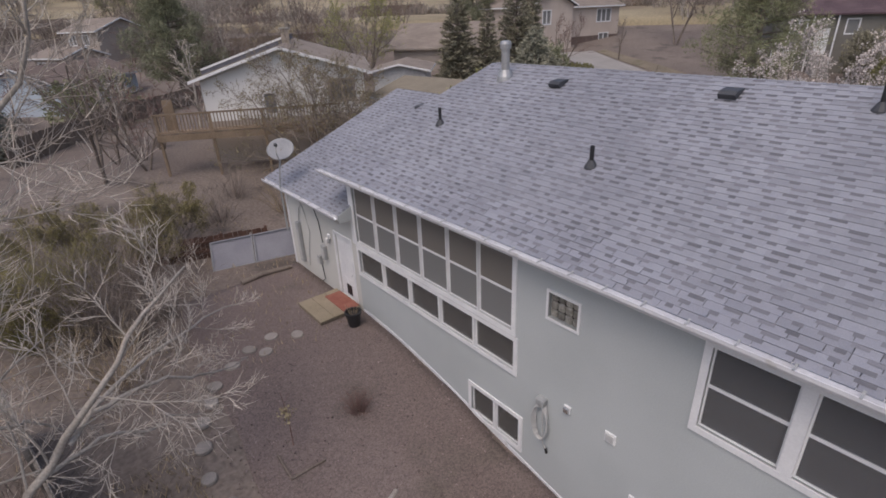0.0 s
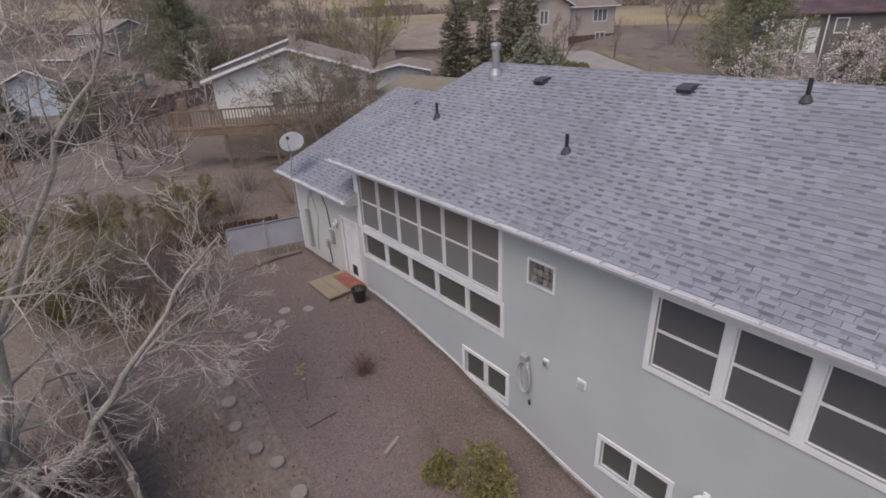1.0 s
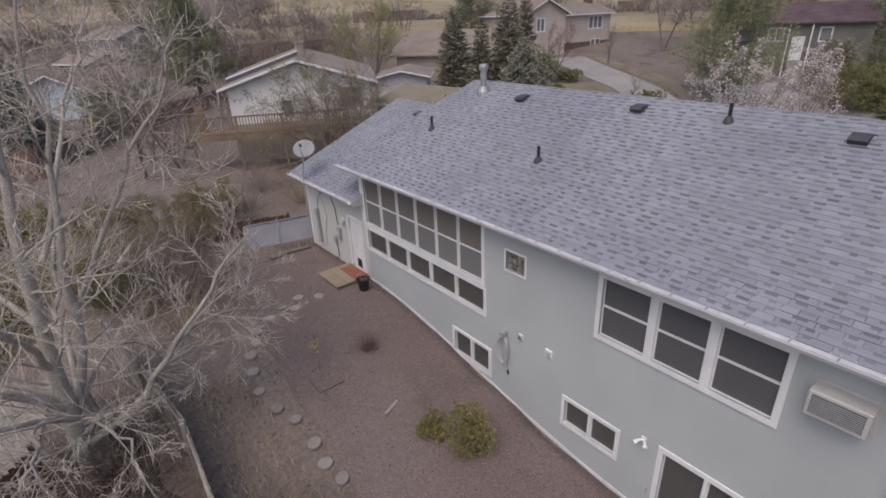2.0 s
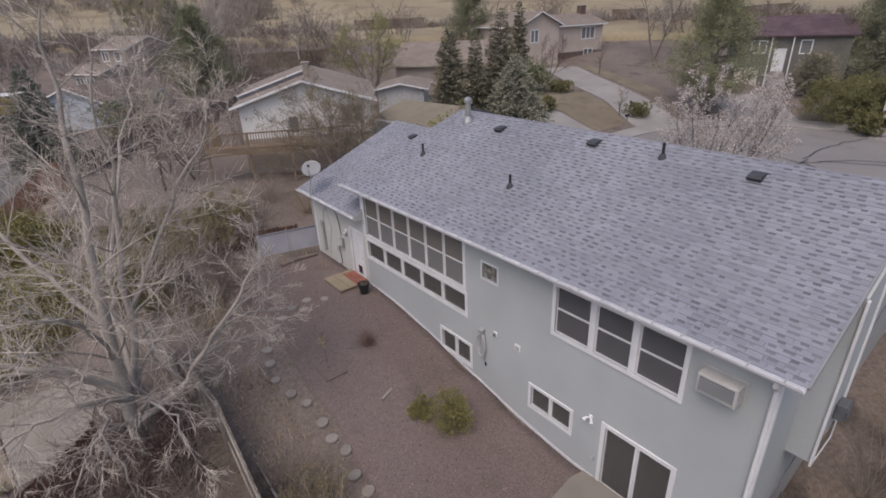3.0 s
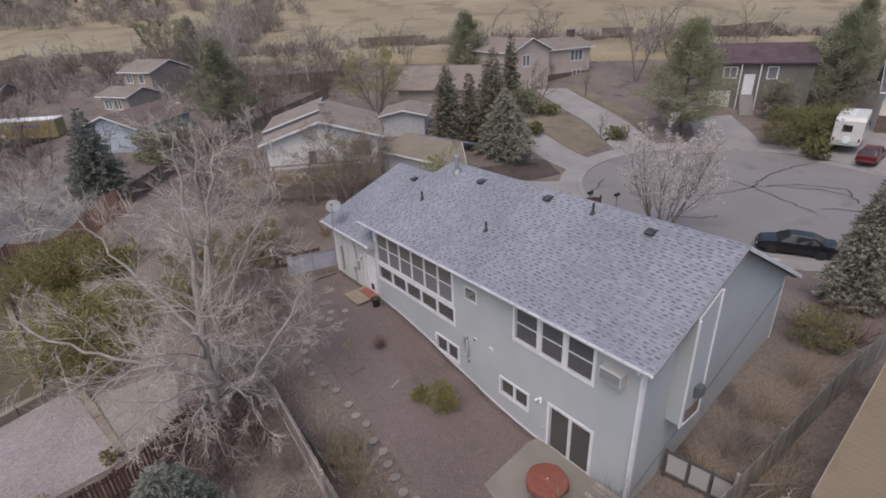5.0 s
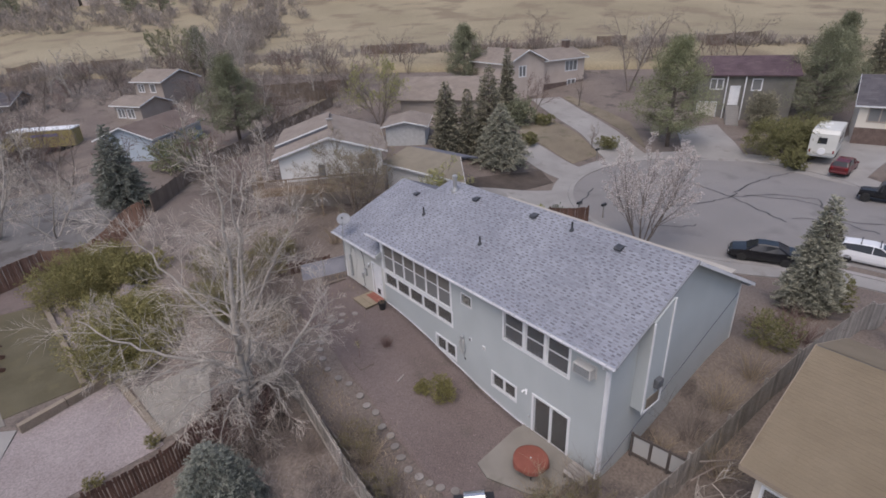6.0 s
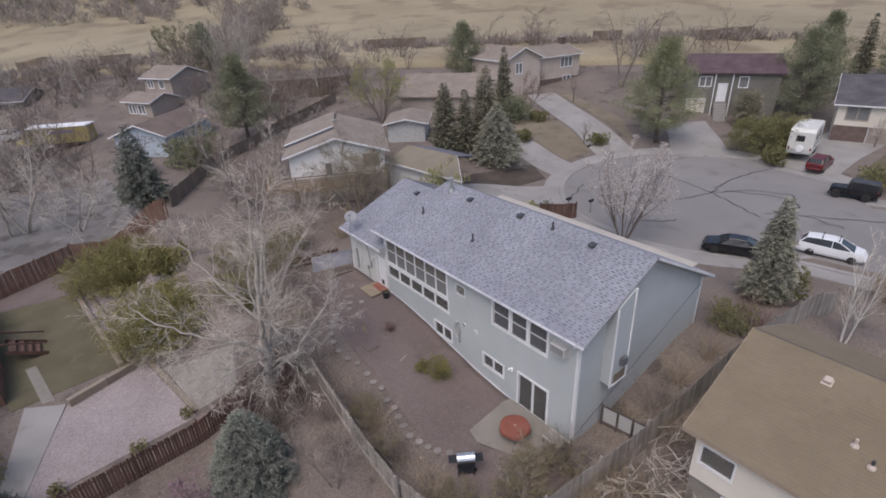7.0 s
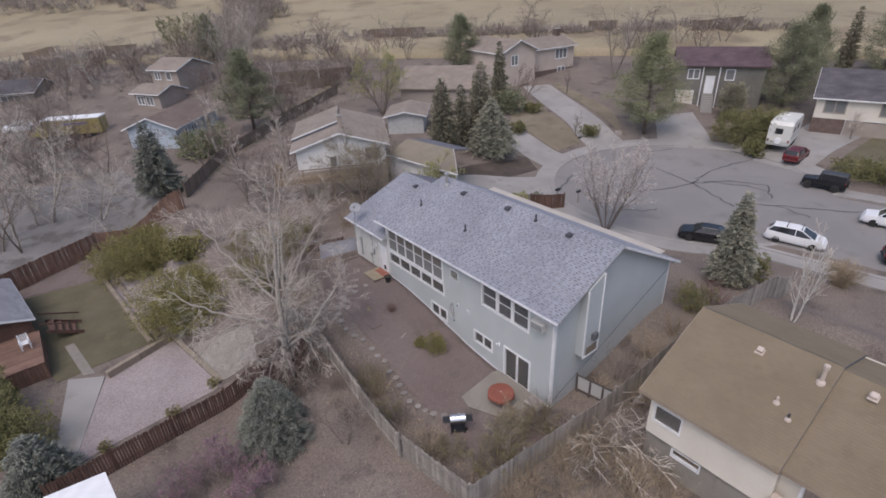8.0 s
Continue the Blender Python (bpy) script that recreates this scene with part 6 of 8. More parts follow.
def conifer(label, height, radius, seed, mat, bark, layers=26, per=8, taper=1.0, size=0.26, droop=0.25, skirt=0.04, name="tree", steps=7, group="", ragged=0.25, slim=0.32, tufts=5):
    rnd = random.Random(seed)
    t = thing(name, label, "tree", group=group)
    trunk = Geo().tube([(0, 0, -0.2), (0.02, 0, height * 0.5), (0, 0.02, height * 0.97)], [height * 0.022, height * 0.013, 0.01], 8)
    c, a = [], []
    for i in range(layers):
        f = (i + rnd.random() * 0.7) / layers
        z = height * (skirt + (1 - skirt) * f)
        rr = radius * (1 - f) ** taper * (1.0 if f > 0.12 else 0.75 + 2 * f)
        n = max(3, int(per * (0.35 + (1 - f))))
        for k in range(n):
            az = 2 * math.pi * (k + rnd.random()) / n
            L = max(0.12, rr * rnd.uniform(1 - ragged * 1.6, 1 + ragged))
            u = Vector((math.cos(az), math.sin(az), 0))
            end = Vector((u.x * L, u.y * L, z - droop * L * 0.6))
            if L > 0.5:
                trunk.tube([(0, 0, z), tuple(end * 0.5 + Vector((0, 0, z * 0.5 + 0.04 * L))), tuple(end)], [0.025, 0.016, 0.006], 3, cap=False)
            m = max(2, int(steps * L / max(0.3, radius)) + 1)
            flat = Vector((-u.y, u.x, 0))
            for s in range(m):
                q = 0.25 + 0.75 * (s + rnd.random()) / m
                p = Vector((0, 0, z)).lerp(end, q) + Vector((0, 0, 0.08 * L * math.sin(q * 3)))
                w = (u * 0.75 + flat * rnd.uniform(-0.9, 0.9) + Vector((0, 0, rnd.uniform(-0.1, 0.4)))).normalized()
                reach = 0.16 + 0.22 * L * (1.15 - q)
                for b in range(tufts):
                    k2 = (b + rnd.random()) / tufts
                    c.append(tuple(p + w * reach * k2 + Vector((rnd.gauss(0, 0.035), rnd.gauss(0, 0.035), rnd.gauss(0, 0.025))) * (1 + L * 0.3)))
                    a.append(tuple(w + Vector((0, 0, 0.12))))
    part("trunk", trunk, bark, t, smooth=True)
    part("crown", blades(c, a, size * 1.15, slim * 0.72, rnd, max(0.0, droop * 0.4), 0.38), mat, t)
    return t


def clump_pine(label, height, radius, seed, mat, clumps=90, name="tree", low=0.16, group="", peak=0.34, size=0.205, n=90):
    """A full pine: whorled limbs with needle clumps from mid-limb to tip, an uneven conical outline and some gaps."""
    rnd = random.Random(seed)
    t = thing(name, label, "tree", group=group)
    trunk = Geo().tube([(0, 0, -0.2), (0.1, 0.05, height * 0.5), (0.0, 0.1, height * 0.96)], [height * 0.022, height * 0.015, 0.03], 8)
    c, a = [], []
    clumps = int(clumps * 0.72)
    for k in range(clumps):
        f = low + (1 - low) * ((k + rnd.random()) / clumps) ** 0.92
        az = k * 2.4 + rnd.random()
        prof = ss((f - low + 0.14) / (peak - low + 0.14)) * (1 - max(0.0, (f - peak) / (1.04 - peak)) ** 1.25) + 0.06
        L = max(0.3, radius * prof * rnd.uniform(0.55, 1.18))
        e = Vector((math.cos(az) * L, math.sin(az) * L, height * f + 0.10 * L))
        root = Vector((0, 0, height * f - 0.16 * L))
        trunk.tube([tuple(root), tuple(root.lerp(e, 0.55) - Vector((0, 0, 0.06 * L))), tuple(e)], [0.055, 0.035, 0.012], 4, cap=False)
        for q, w in ((1.0, 1.0), (0.72, 0.8), (0.42, 0.45)):
            m = root.lerp(e, q) + Vector((rnd.gauss(0, 0.12), rnd.gauss(0, 0.12), 0)) * radius * 0.3
            rr = radius * rnd.uniform(0.13, 0.25) * w + 0.12
            for _ in range(int(n * 2.0 * w)):
                o = Vector((rnd.gauss(0, 1), rnd.gauss(0, 1), rnd.gauss(0, 0.62)))
                o = o.normalized() * rr * rnd.random() ** 0.45
                c.append(tuple(m + o))
                a.append(tuple(o.normalized() * 0.8 + Vector((0, 0, 0.5))))
    part("trunk", trunk, M["bark"], t, smooth=True)
    part("crown", blades(c, a, size * 1.3, 0.085, rnd), mat, t)
    return t


def shrub(label, rx, ry, rz, seed, mat, n=3500, size=0.16, lumps=9, name="shrub", stems=True, group="", slim=0.34, flat=0.0):
    """A leafy bush of overlapping lumps with an uneven outline."""
    rnd = random.Random(seed)
    t = thing(name, label, "shrub", group=group)
    L = [(Vector((rnd.uniform(-0.62, 0.62) * rx, rnd.uniform(-0.62, 0.62) * ry, rnd.uniform(0.25, 0.68) * rz)), rnd.uniform(0.34, 0.6)) for _ in range(lumps)]
    L.append((Vector((0, 0, rz * 0.4)), 0.62))
    c, a = [], []
    tuft = max(0.05, min(0.2, 0.07 * (rx + rz) / 2)) if rx > 0.5 else 0.04
    while len(c) < n:
        q, s = rnd.choice(L)
        o = Vector((rnd.gauss(0, 1), rnd.gauss(0, 1), rnd.gauss(0, 1))).normalized()
        f = s * (0.78 + 0.22 * rnd.random() + 0.35 * noise.noise(o * 2.2 + q))
        p = q + Vector((o.x * rx * f, o.y * ry * f, o.z * rz * f))
        if p.z < 0.02:
            continue
        d = (o + Vector((rnd.gauss(0, 0.3), rnd.gauss(0, 0.3), 0.45 - flat))).normalized()
        for _ in range(14):
            r = rnd.random()
            c.append(tuple(p + d * tuft * 2.2 * (r - 0.5) + Vector((rnd.gauss(0, 1), rnd.gauss(0, 1), rnd.gauss(0, 0.6))) * tuft * (0.75 - 0.55 * r)))
            a.append(tuple(d))
    if stems:
        g = Geo()
        for k in range(9):
            q = rnd.choice(L)[0]
            g.tube([(rnd.uniform(-0.1, 0.1) * rx, rnd.uniform(-0.1, 0.1) * ry, -0.1), tuple(q * 0.55), tuple(q)], [0.03, 0.022, 0.012], 5, cap=False)
        part("branchwork", g, M["bark"], t)
    part("foliage", blades(c, a, size, slim * 0.8, rnd, 0.0, 0.45), mat, t)
    return t


def stem_bush(label, height, spread, seed, mat, n=90, name="bush", group="", twigs=3, thick=0.008):
    """A leafless bush: many thin stems that fan out from the ground and fork."""
    rnd = random.Random(seed)
    t = thing(name, label, "bush", group=group)
    g, tw = Geo(), Geo()
    for k in range(n):
        az, out = rnd.uniform(0, 2 * math.pi), abs(rnd.gauss(0, 0.5))
        b = Vector((math.cos(az), math.sin(az), 0)) * rnd.random() * spread * 0.3
        d = Vector((math.cos(az) * out, math.sin(az) * out, 1)).normalized()
        L = height * rnd.uniform(0.55, 1.1)
        m = b + d * L * 0.5 + perp(d, rnd) * 0.08 * L
        e = m + (d + perp(d, rnd) * 0.35 + Vector((math.cos(az), math.sin(az), -0.1)) * 0.3).normalized() * L * 0.5
        g.tube([b - Vector((0, 0, 0.05)), m, e], [thick, thick * 0.7, thick * 0.25], 3, cap=False)
        for _ in range(twigs):
            q = m.lerp(e, rnd.random())
            f = q + (d + perp(d, rnd) * 0.9).normalized() * L * rnd.uniform(0.15, 0.35)
            tw.tube([q, q.lerp(f, 0.5) + perp(d, rnd) * 0.02, f], [thick * 0.5, thick * 0.4, thick * 0.15], 3, cap=False)
    part("branchwork", g, mat, t)
    part("crown", tw, mat, t)
    return t


def put(t, x, y, turn=0.0, scale=1.0, z=None):
    t.matrix_basis = pose(x, y, ground_z(x, y) if z is None else z, 0, 0, turn) @ Matrix.Diagonal((scale, scale, scale, 1))
    return t


# big bare cottonwood by the fence
rnd = random.Random(11)
cw = thing("tree", "large bare pale-barked cottonwood with many fine twigs", "tree")
big, small = Geo(), Geo()
FINE = 0.0068
S4 = [(0, 50, 0.5, 0.10, 0.02), (8, 42, 0.60, 0.15, 0.03), (6, 36, 0.68, 0.13, 0.04), (0, 36, 0.6, 0.15, 0.06)]


def limb(pts, r0, r1, kids, klen, seed):
    """A main limb through given joints, with branches along it."""
    rn = random.Random(seed)
    pts = [Vector(p) for p in pts]
    fine = []
    for i in range(len(pts) - 1):
        for k in range(4):
            a, b = pts[i], pts[i + 1]
            f = k / 4
            p0, p3 = pts[max(i - 1, 0)], pts[min(i + 2, len(pts) - 1)]
            q = 0.5 * ((2 * a) + (b - p0) * f + (2 * p0 - 5 * a + 4 * b - p3) * f * f + (3 * a - p0 - 3 * b + p3) * f ** 3)
            fine.append(q + Vector((rn.gauss(0, 0.07), rn.gauss(0, 0.07), rn.gauss(0, 0.03))) * min(1.0, 0.3 + i))
    fine.append(pts[-1])
    n = len(fine)
    rad = [mix(r0, r1, i / (n - 1)) for i in range(n)]
    big.tube(fine, rad, 9, cap=False)
    for k in range(kids):
        t = 0.25 + 0.75 * (k + rn.random()) / kids
        i = min(n - 2, int(t * (n - 1)))
        d = (fine[i + 1] - fine[i]).normalized()
        a = radians(rn.uniform(38, 80))
        nd = d * math.cos(a) + perp(d, rn) * math.sin(a)
        nd = (nd + Vector((0, 0, 0.12))).normalized()
        grow(big, small, fine[i], nd, klen * rn.uniform(0.6, 1.2) * (1.2 - 0.55 * t), min(0.042, rad[i] * 0.36), 1, S4, rn)


limb([(-9.45, 11.9, 0.3), (-9.5, 11.8, 2.6), (-9.25, 11.7, 6.0), (-8.9, 11.7, 9.0), (-8.5, 11.8, 12.4)], 0.23, 0.02, 19, 3.0, 1)
limb([(-9.35, 11.9, 0.4), (-9.0, 12.1, 2.6), (-8.6, 12.3, 6.0), (-8.1, 12.6, 9.0), (-7.7, 12.9, 11.9)], 0.15, 0.018, 17, 2.8, 2)
limb([(-9.4, 11.8, 2.2), (-8.3, 11.3, 3.0), (-7.2, 10.9, 4.4), (-6.1, 11.0, 5.6), (-5.0, 11.5, 6.2)], 0.095, 0.016, 12, 2.2, 3)
limb([(-9.5, 11.7, 3.4), (-10.4, 11.2, 4.7), (-11.6, 11.3, 5.6), (-13.0, 12.0, 6.5), (-14.2, 13.0, 7.6)], 0.10, 0.02, 17, 2.6, 4)
limb([(-9.4, 11.7, 4.4), (-9.6, 10.4, 5.9), (-9.9, 9.2, 6.9), (-10.2, 8.0, 7.6)], 0.075, 0.014, 13, 2.2, 5)
limb([(-9.3, 11.8, 5.2), (-10.3, 13.0, 7.0), (-11.2, 14.2, 8.8), (-11.8, 15.0, 10.4)], 0.075, 0.014, 14, 2.4, 6)
limb([(-9.2, 11.8, 3.2), (-9.0, 13.4, 4.8), (-8.6, 15.0, 6.2), (-8.0, 16.4, 7.4)], 0.08, 0.014, 14, 2.3, 7)
limb([(-8.7, 12.3, 5.2), (-7.4, 12.0, 7.4), (-6.3, 11.6, 9.2), (-5.4, 11.4, 10.8)], 0.065, 0.014, 16, 2.2, 8)
limb([(-8.9, 12.2, 6.4), (-7.9, 13.6, 8.4), (-7.0, 14.8, 10.0), (-6.4, 15.8, 11.2)], 0.065, 0.014, 15, 2.2, 9)
limb([(-7.2, 10.9, 4.3), (-6.2, 11.6, 4.7), (-5.0, 12.4, 4.6), (-3.9, 13.0, 4.4)], 0.045, 0.01, 8, 1.3, 31)
limb([(-6.8, 11.0, 4.6), (-5.9, 11.4, 4.4), (-5.0, 11.9, 3.8), (-4.2, 12.4, 3.4)], 0.04, 0.01, 7, 1.2, 32)
limb([(-7.6, 11.0, 3.9), (-6.8, 11.4, 3.8), (-6.0, 11.9, 3.2), (-5.3, 12.5, 2.6)], 0.04, 0.01, 7, 1.2, 33)
# drooping boughs and the fine shoots that hang from them
DROOP = [(0, 50, 0.5, 0.10, 0.02), (7, 44, 0.60, 0.12, -0.10), (6, 38, 0.68, 0.10, -0.12), (0, 36, 0.6, 0.10, -0.10)]
KEEP = S4
S4 = DROOP
limb([(-9.4, 11.7, 3.0), (-9.9, 10.9, 3.7), (-10.1, 10.3, 3.0), (-10.0, 9.9, 1.7), (-9.8, 9.8, 0.8)], 0.06, 0.012, 11, 1.5, 21)
limb([(-9.5, 11.7, 3.2), (-10.8, 11.0, 3.9), (-12.0, 11.0, 3.6), (-13.0, 11.2, 2.6)], 0.07, 0.012, 12, 1.6, 22)
limb([(-9.5, 11.9, 3.6), (-10.8, 12.4, 4.4), (-12.4, 12.9, 4.2), (-13.6, 13.4, 3.0)], 0.07, 0.012, 12, 1.7, 23)
limb([(-9.3, 11.7, 2.6), (-8.9, 10.7, 3.4), (-8.7, 9.9, 2.8), (-8.7, 9.4, 1.6)], 0.055, 0.012, 10, 1.4, 24)
limb([(-9.4, 11.8, 2.2), (-10.2, 11.2, 2.7), (-10.9, 10.6, 2.2), (-11.3, 10.2, 1.3)], 0.05, 0.012, 9, 1.2, 25)
limb([(-9.3, 11.9, 3.0), (-8.5, 12.6, 3.8), (-7.8, 13.2, 3.4), (-7.3, 13.6, 2.4)], 0.05, 0.012, 9, 1.3, 26)
S4 = KEEP
for k in range(26):
    a = rnd.uniform(0, 6.28)
    b = Vector((-9.4 + math.cos(a) * rnd.uniform(0.15, 0.5), 11.75 + math.sin(a) * rnd.uniform(0.15, 0.5), rnd.uniform(0.8, 3.0)))
    grow(big, small, b, Vector((math.cos(a) * 0.8, math.sin(a) * 0.8, rnd.uniform(0.2, 0.9))).normalized(), rnd.uniform(0.9, 1.8), 0.016, 2, [(0, 0, 0, 0, 0), (0, 0, 0, 0, 0), (6, 40, 0.5, 0.2, -0.12), (4, 40, 0.5, 0.2, -0.1), (0, 0, 0, 0.2, -0.05)], rnd)
part("trunk", big, M["bark_pale"], cw, smooth=True)
part("crown", small, M["twig_pale"], cw)

SPEC_A = [(13, 48, 0.46, 0.10, 0.04), (8, 44, 0.46, 0.16, 0.04), (6, 42, 0.48, 0.2, 0.03), (0, 40, 0.5, 0.25, 0.02)]
SPEC_B = [(9, 40, 0.5, 0.12, 0.08), (8, 40, 0.5, 0.16, 0.06), (5, 40, 0.5, 0.2, 0.04), (0, 40, 0.5, 0.25, 0.03)]
# trees of the middle distance
put(bare_tree("bare multi-stem ornamental tree with scattered cream blossom", 7.2, 21, M["bark"], M["twig"], [(9, 26, 0.42, 0.08, 0.06), (6, 32, 0.46, 0.14, 0.05), (4, 36, 0.5, 0.2, 0.03), (0, 40, 0.5, 0.25, 0.02)], stems=9, leaves=(M["blossom"], 15000, 0.066, 0.5), spread=0.46, r=0.012), 18.3, 9.6, 0)
FINE = 0.011
put(bare_tree("spreading bare tree beside the white house", 6.3, 22, M["bark"], M["twig"], [(10, 50, 0.6, 0.14, 0.05), (9, 46, 0.5, 0.18, 0.04), (7, 42, 0.5, 0.2, 0.03), (0, 40, 0.5, 0.25, 0.02)], stems=6, spread=0.6, leaves=(M["bud"], 17000, 0.055, 0.45)), 4.6, 25.6, 40)
put(bare_tree("white-barked birch with bare twigs", 5.6, 23, M["birch"], M["twig_pale"], [(10, 26, 0.36, 0.07, 0.08), (6, 30, 0.45, 0.14, 0.05), (4, 36, 0.5, 0.2, 0.03), (0, 40, 0.5, 0.25, 0.02)], stems=4, spread=0.14, r=0.016), 15.2, -5.9, 10)
put(bare_tree("tall bare grey tree behind the lawn", 12.0, 24, M["bark"], M["twig"], SPEC_A, stems=2, spread=0.2), 57.5, 36.5, 0)
put(bare_tree("pale bare spreading tree in the low yard", 9.5, 25, M["bark_pale"], M["twig_pale"], SPEC_A, stems=3, spread=0.5), -18.5, 47.5, 0)
put(bare_tree("wide pale bare tree with level boughs in the low yard", 7.2, 39, M["bark_pale"], M["twig_pale"], [(12, 62, 0.6, 0.12, 0.0), (9, 46, 0.48, 0.16, 0.01), (6, 42, 0.5, 0.2, 0.01), (0, 40, 0.5, 0.25, 0.02)], stems=3, spread=0.7), -14.6, 45.4, 0)
put(bare_tree("yellow-green budding tree behind the white house", 8.2, 26, M["bark"], M["twig"], SPEC_B, stems=6, spread=0.55, leaves=(M["spring"], 16000, 0.075, 0.36)), 22.6, 50.6, 0)
put(bare_tree("yellow-green budding shrub by the garage wing", 4.6, 27, M["bark"], M["twig"], SPEC_B, stems=6, spread=0.55, leaves=(M["spring"], 7000, 0.08, 0.36), name="shrub"), 8.7, 21.4, 0)
put(bare_tree("small bare red-stemmed tree by the conifers", 5.2, 28, M["bark"], M["red_twig"], SPEC_B, stems=3, spread=0.4), 40.8, 40.2, 0)
put(bare_tree("small bare young tree on the lawn", 4.4, 29, M["bark"], M["twig"], SPEC_B, stems=1), 47.4, 37.6, 0)
put(bare_tree("slim bare young tree by the kerb", 3.0, 30, M["bark"], M["twig"], SPEC_B, stems=1), 36.8, 27.4, 0)
put(bare_tree("small bare tree on the front lawn", 3.6, 31, M["bark"], M["twig_pale"], SPEC_B, stems=2, spread=0.3), 56.2, 3.4, 0)
put(bare_tree("small bare shrubby tree inside the fence", 3.4, 32, M["bark"], M["twig"], SPEC_B, stems=3, spread=0.4), -9.6, 5.2, 0)
put(bare_tree("diffuse yellow-green budding tree below the field", 8.0, 33, M["bark"], M["twig"], SPEC_B, stems=4, spread=0.42, leaves=(M["spring_dull"], 7000, 0.14, 0.4)), 10.5, 103.0, 0)
for k, (x, y, h) in enumerate(((13.0, 87.0, 9.5), (15.4, 87.6, 10.5), (17.6, 86.4, 9.0), (19.5, 90.5, 9.5))):
    put(bare_tree("tall pale-stemmed bare tree in the draw", h, 34 + k, M["bark_pale"], M["twig_pale"], [(12, 30, 0.36, 0.08, 0.07), (7, 34, 0.45, 0.14, 0.05), (4, 36, 0.5, 0.2, 0.03), (0, 40, 0.5, 0.25, 0.02)], stems=3, spread=0.2, r=0.013, group="pale trees in the draw"), x, y)
# conifers
put(conifer("dense columnar olive-green cedar with a pointed top", 7.9, 1.75, 41, M["needles_olive"], M["bark"], taper=0.55, layers=44, per=13, size=0.19, steps=7, tufts=9, ragged=0.2, droop=-0.5, slim=0.22, group="columnar conifers"), 19.6, 33.0)
put(conifer("slim columnar olive-green cedar with a pointed top", 7.2, 1.2, 42, M["needles_olive"], M["bark"], taper=0.55, layers=40, per=11, size=0.19, steps=6, tufts=8, ragged=0.2, droop=-0.5, slim=0.22, group="columnar conifers"), 21.4, 31.8)
put(conifer("tall grey-olive cedar on the planted island", 9.2, 2.1, 49, M["needles_olive"], M["bark"], taper=0.6, layers=46, per=13, size=0.19, steps=8, tufts=8, ragged=0.22, droop=-0.3, slim=0.22, group="columnar conifers"), 24.4, 31.8)
put(conifer("broad blue-grey spruce on the planted island", 6.2, 3.1, 43, M["needles_grey"], M["bark"], taper=0.72, layers=36, per=17, size=0.19, steps=12, tufts=8, slim=0.24), 23.3, 28.9)
put(conifer("tall slim dark conifer behind the island", 9.2, 1.35, 44, M["needles_olive"], M["bark"], taper=0.6, layers=40, per=11, size=0.22, tufts=8, droop=-0.4, slim=0.24), 35.6, 40.2)
put(shrub("rounded dark olive conifer beside the driveway", 2.2, 2.0, 3.2, 50, M["needles"], n=9000, size=0.17, lumps=11), 35.6, 38.2, 0)
put(conifer("grey-green spruce in the front bed", 6.5, 1.5, 45, M["needles_grey"], M["bark"], taper=0.68, layers=46, per=15, size=0.13, steps=10, tufts=10, slim=0.24, ragged=0.2), 16.3, -1.4)
put(conifer("blue spruce with dense silvery branches", 4.1, 1.85, 46, M["needles_blue"], M["bark"], taper=0.58, layers=46, per=19, size=0.085, steps=15, tufts=16, slim=0.24, ragged=0.2), -12.1, 8.0)
put(conifer("small blue-green spruce by the path", 3.3, 1.55, 47, M["needles_blue"], M["bark"], taper=0.62, layers=32, per=15, size=0.13, steps=12, tufts=10, slim=0.24), -21.9, 13.0)
put(conifer("dark blue-green spruce in the low yard", 7.2, 2.3, 48, M["needles_blue"], M["bark"], taper=0.7, layers=38, per=14, size=0.18, steps=10, tufts=8, slim=0.24), -8.9, 42.6)
put(clump_pine("full soft-needled dark pine behind the houses", 10.2, 3.6, 51, M["needles"], clumps=110), 6.6, 58.6)
put(clump_pine("tall ponderosa pine at the turning circle", 11.7, 4.5, 52, M["needles_pine"], clumps=125, low=0.14), 44.1, 22.2)
put(clump_pine("full pine behind the beige house", 8.9, 3.2, 53, M["needles"]), 42.0, 55.8)
put(clump_pine("broad soft pine between two houses", 10.6, 5.2, 54, M["needles"], clumps=130, low=0.06, peak=0.25), 66.2, 14.6)
put(clump_pine("tall pine on the skyline", 10.6, 3.4, 55, M["needles"]), 79.4, 16.9)
put(clump_pine("pine on the skyline beyond the charcoal roof", 9.5, 4.2, 56, M["needles"], low=0.06), 90.5, 9.5)
put(clump_pine("pine on the skyline beyond the charcoal roof", 9.0, 3.4, 57, M["needles"], low=0.08), 73.0, 15.6)
put(conifer("slim dark conifer behind the charcoal roof", 9.6, 1.5, 58, M["needles_olive"], M["bark"], taper=0.6, layers=40, per=11, size=0.22, tufts=8, droop=-0.3, slim=0.24), 87.6, 14.2)
put(clump_pine("small dark pine below the field", 8.0, 2.8, 59, M["needles"]), 14.0, 96.0)
for k, (x, y, h) in enumerate(((-13.0, 259.0, 11.0), (-6.0, 262.0, 9.0), (38.0, 226.0, 9.5), (30.0, 233.0, 8.0))):
    put(clump_pine("far dark pine at the top of the dry field", h, 4.6, 160 + k, M["needles"], clumps=36, n=34, size=0.5, low=0.05, group="far pines"), x, y)
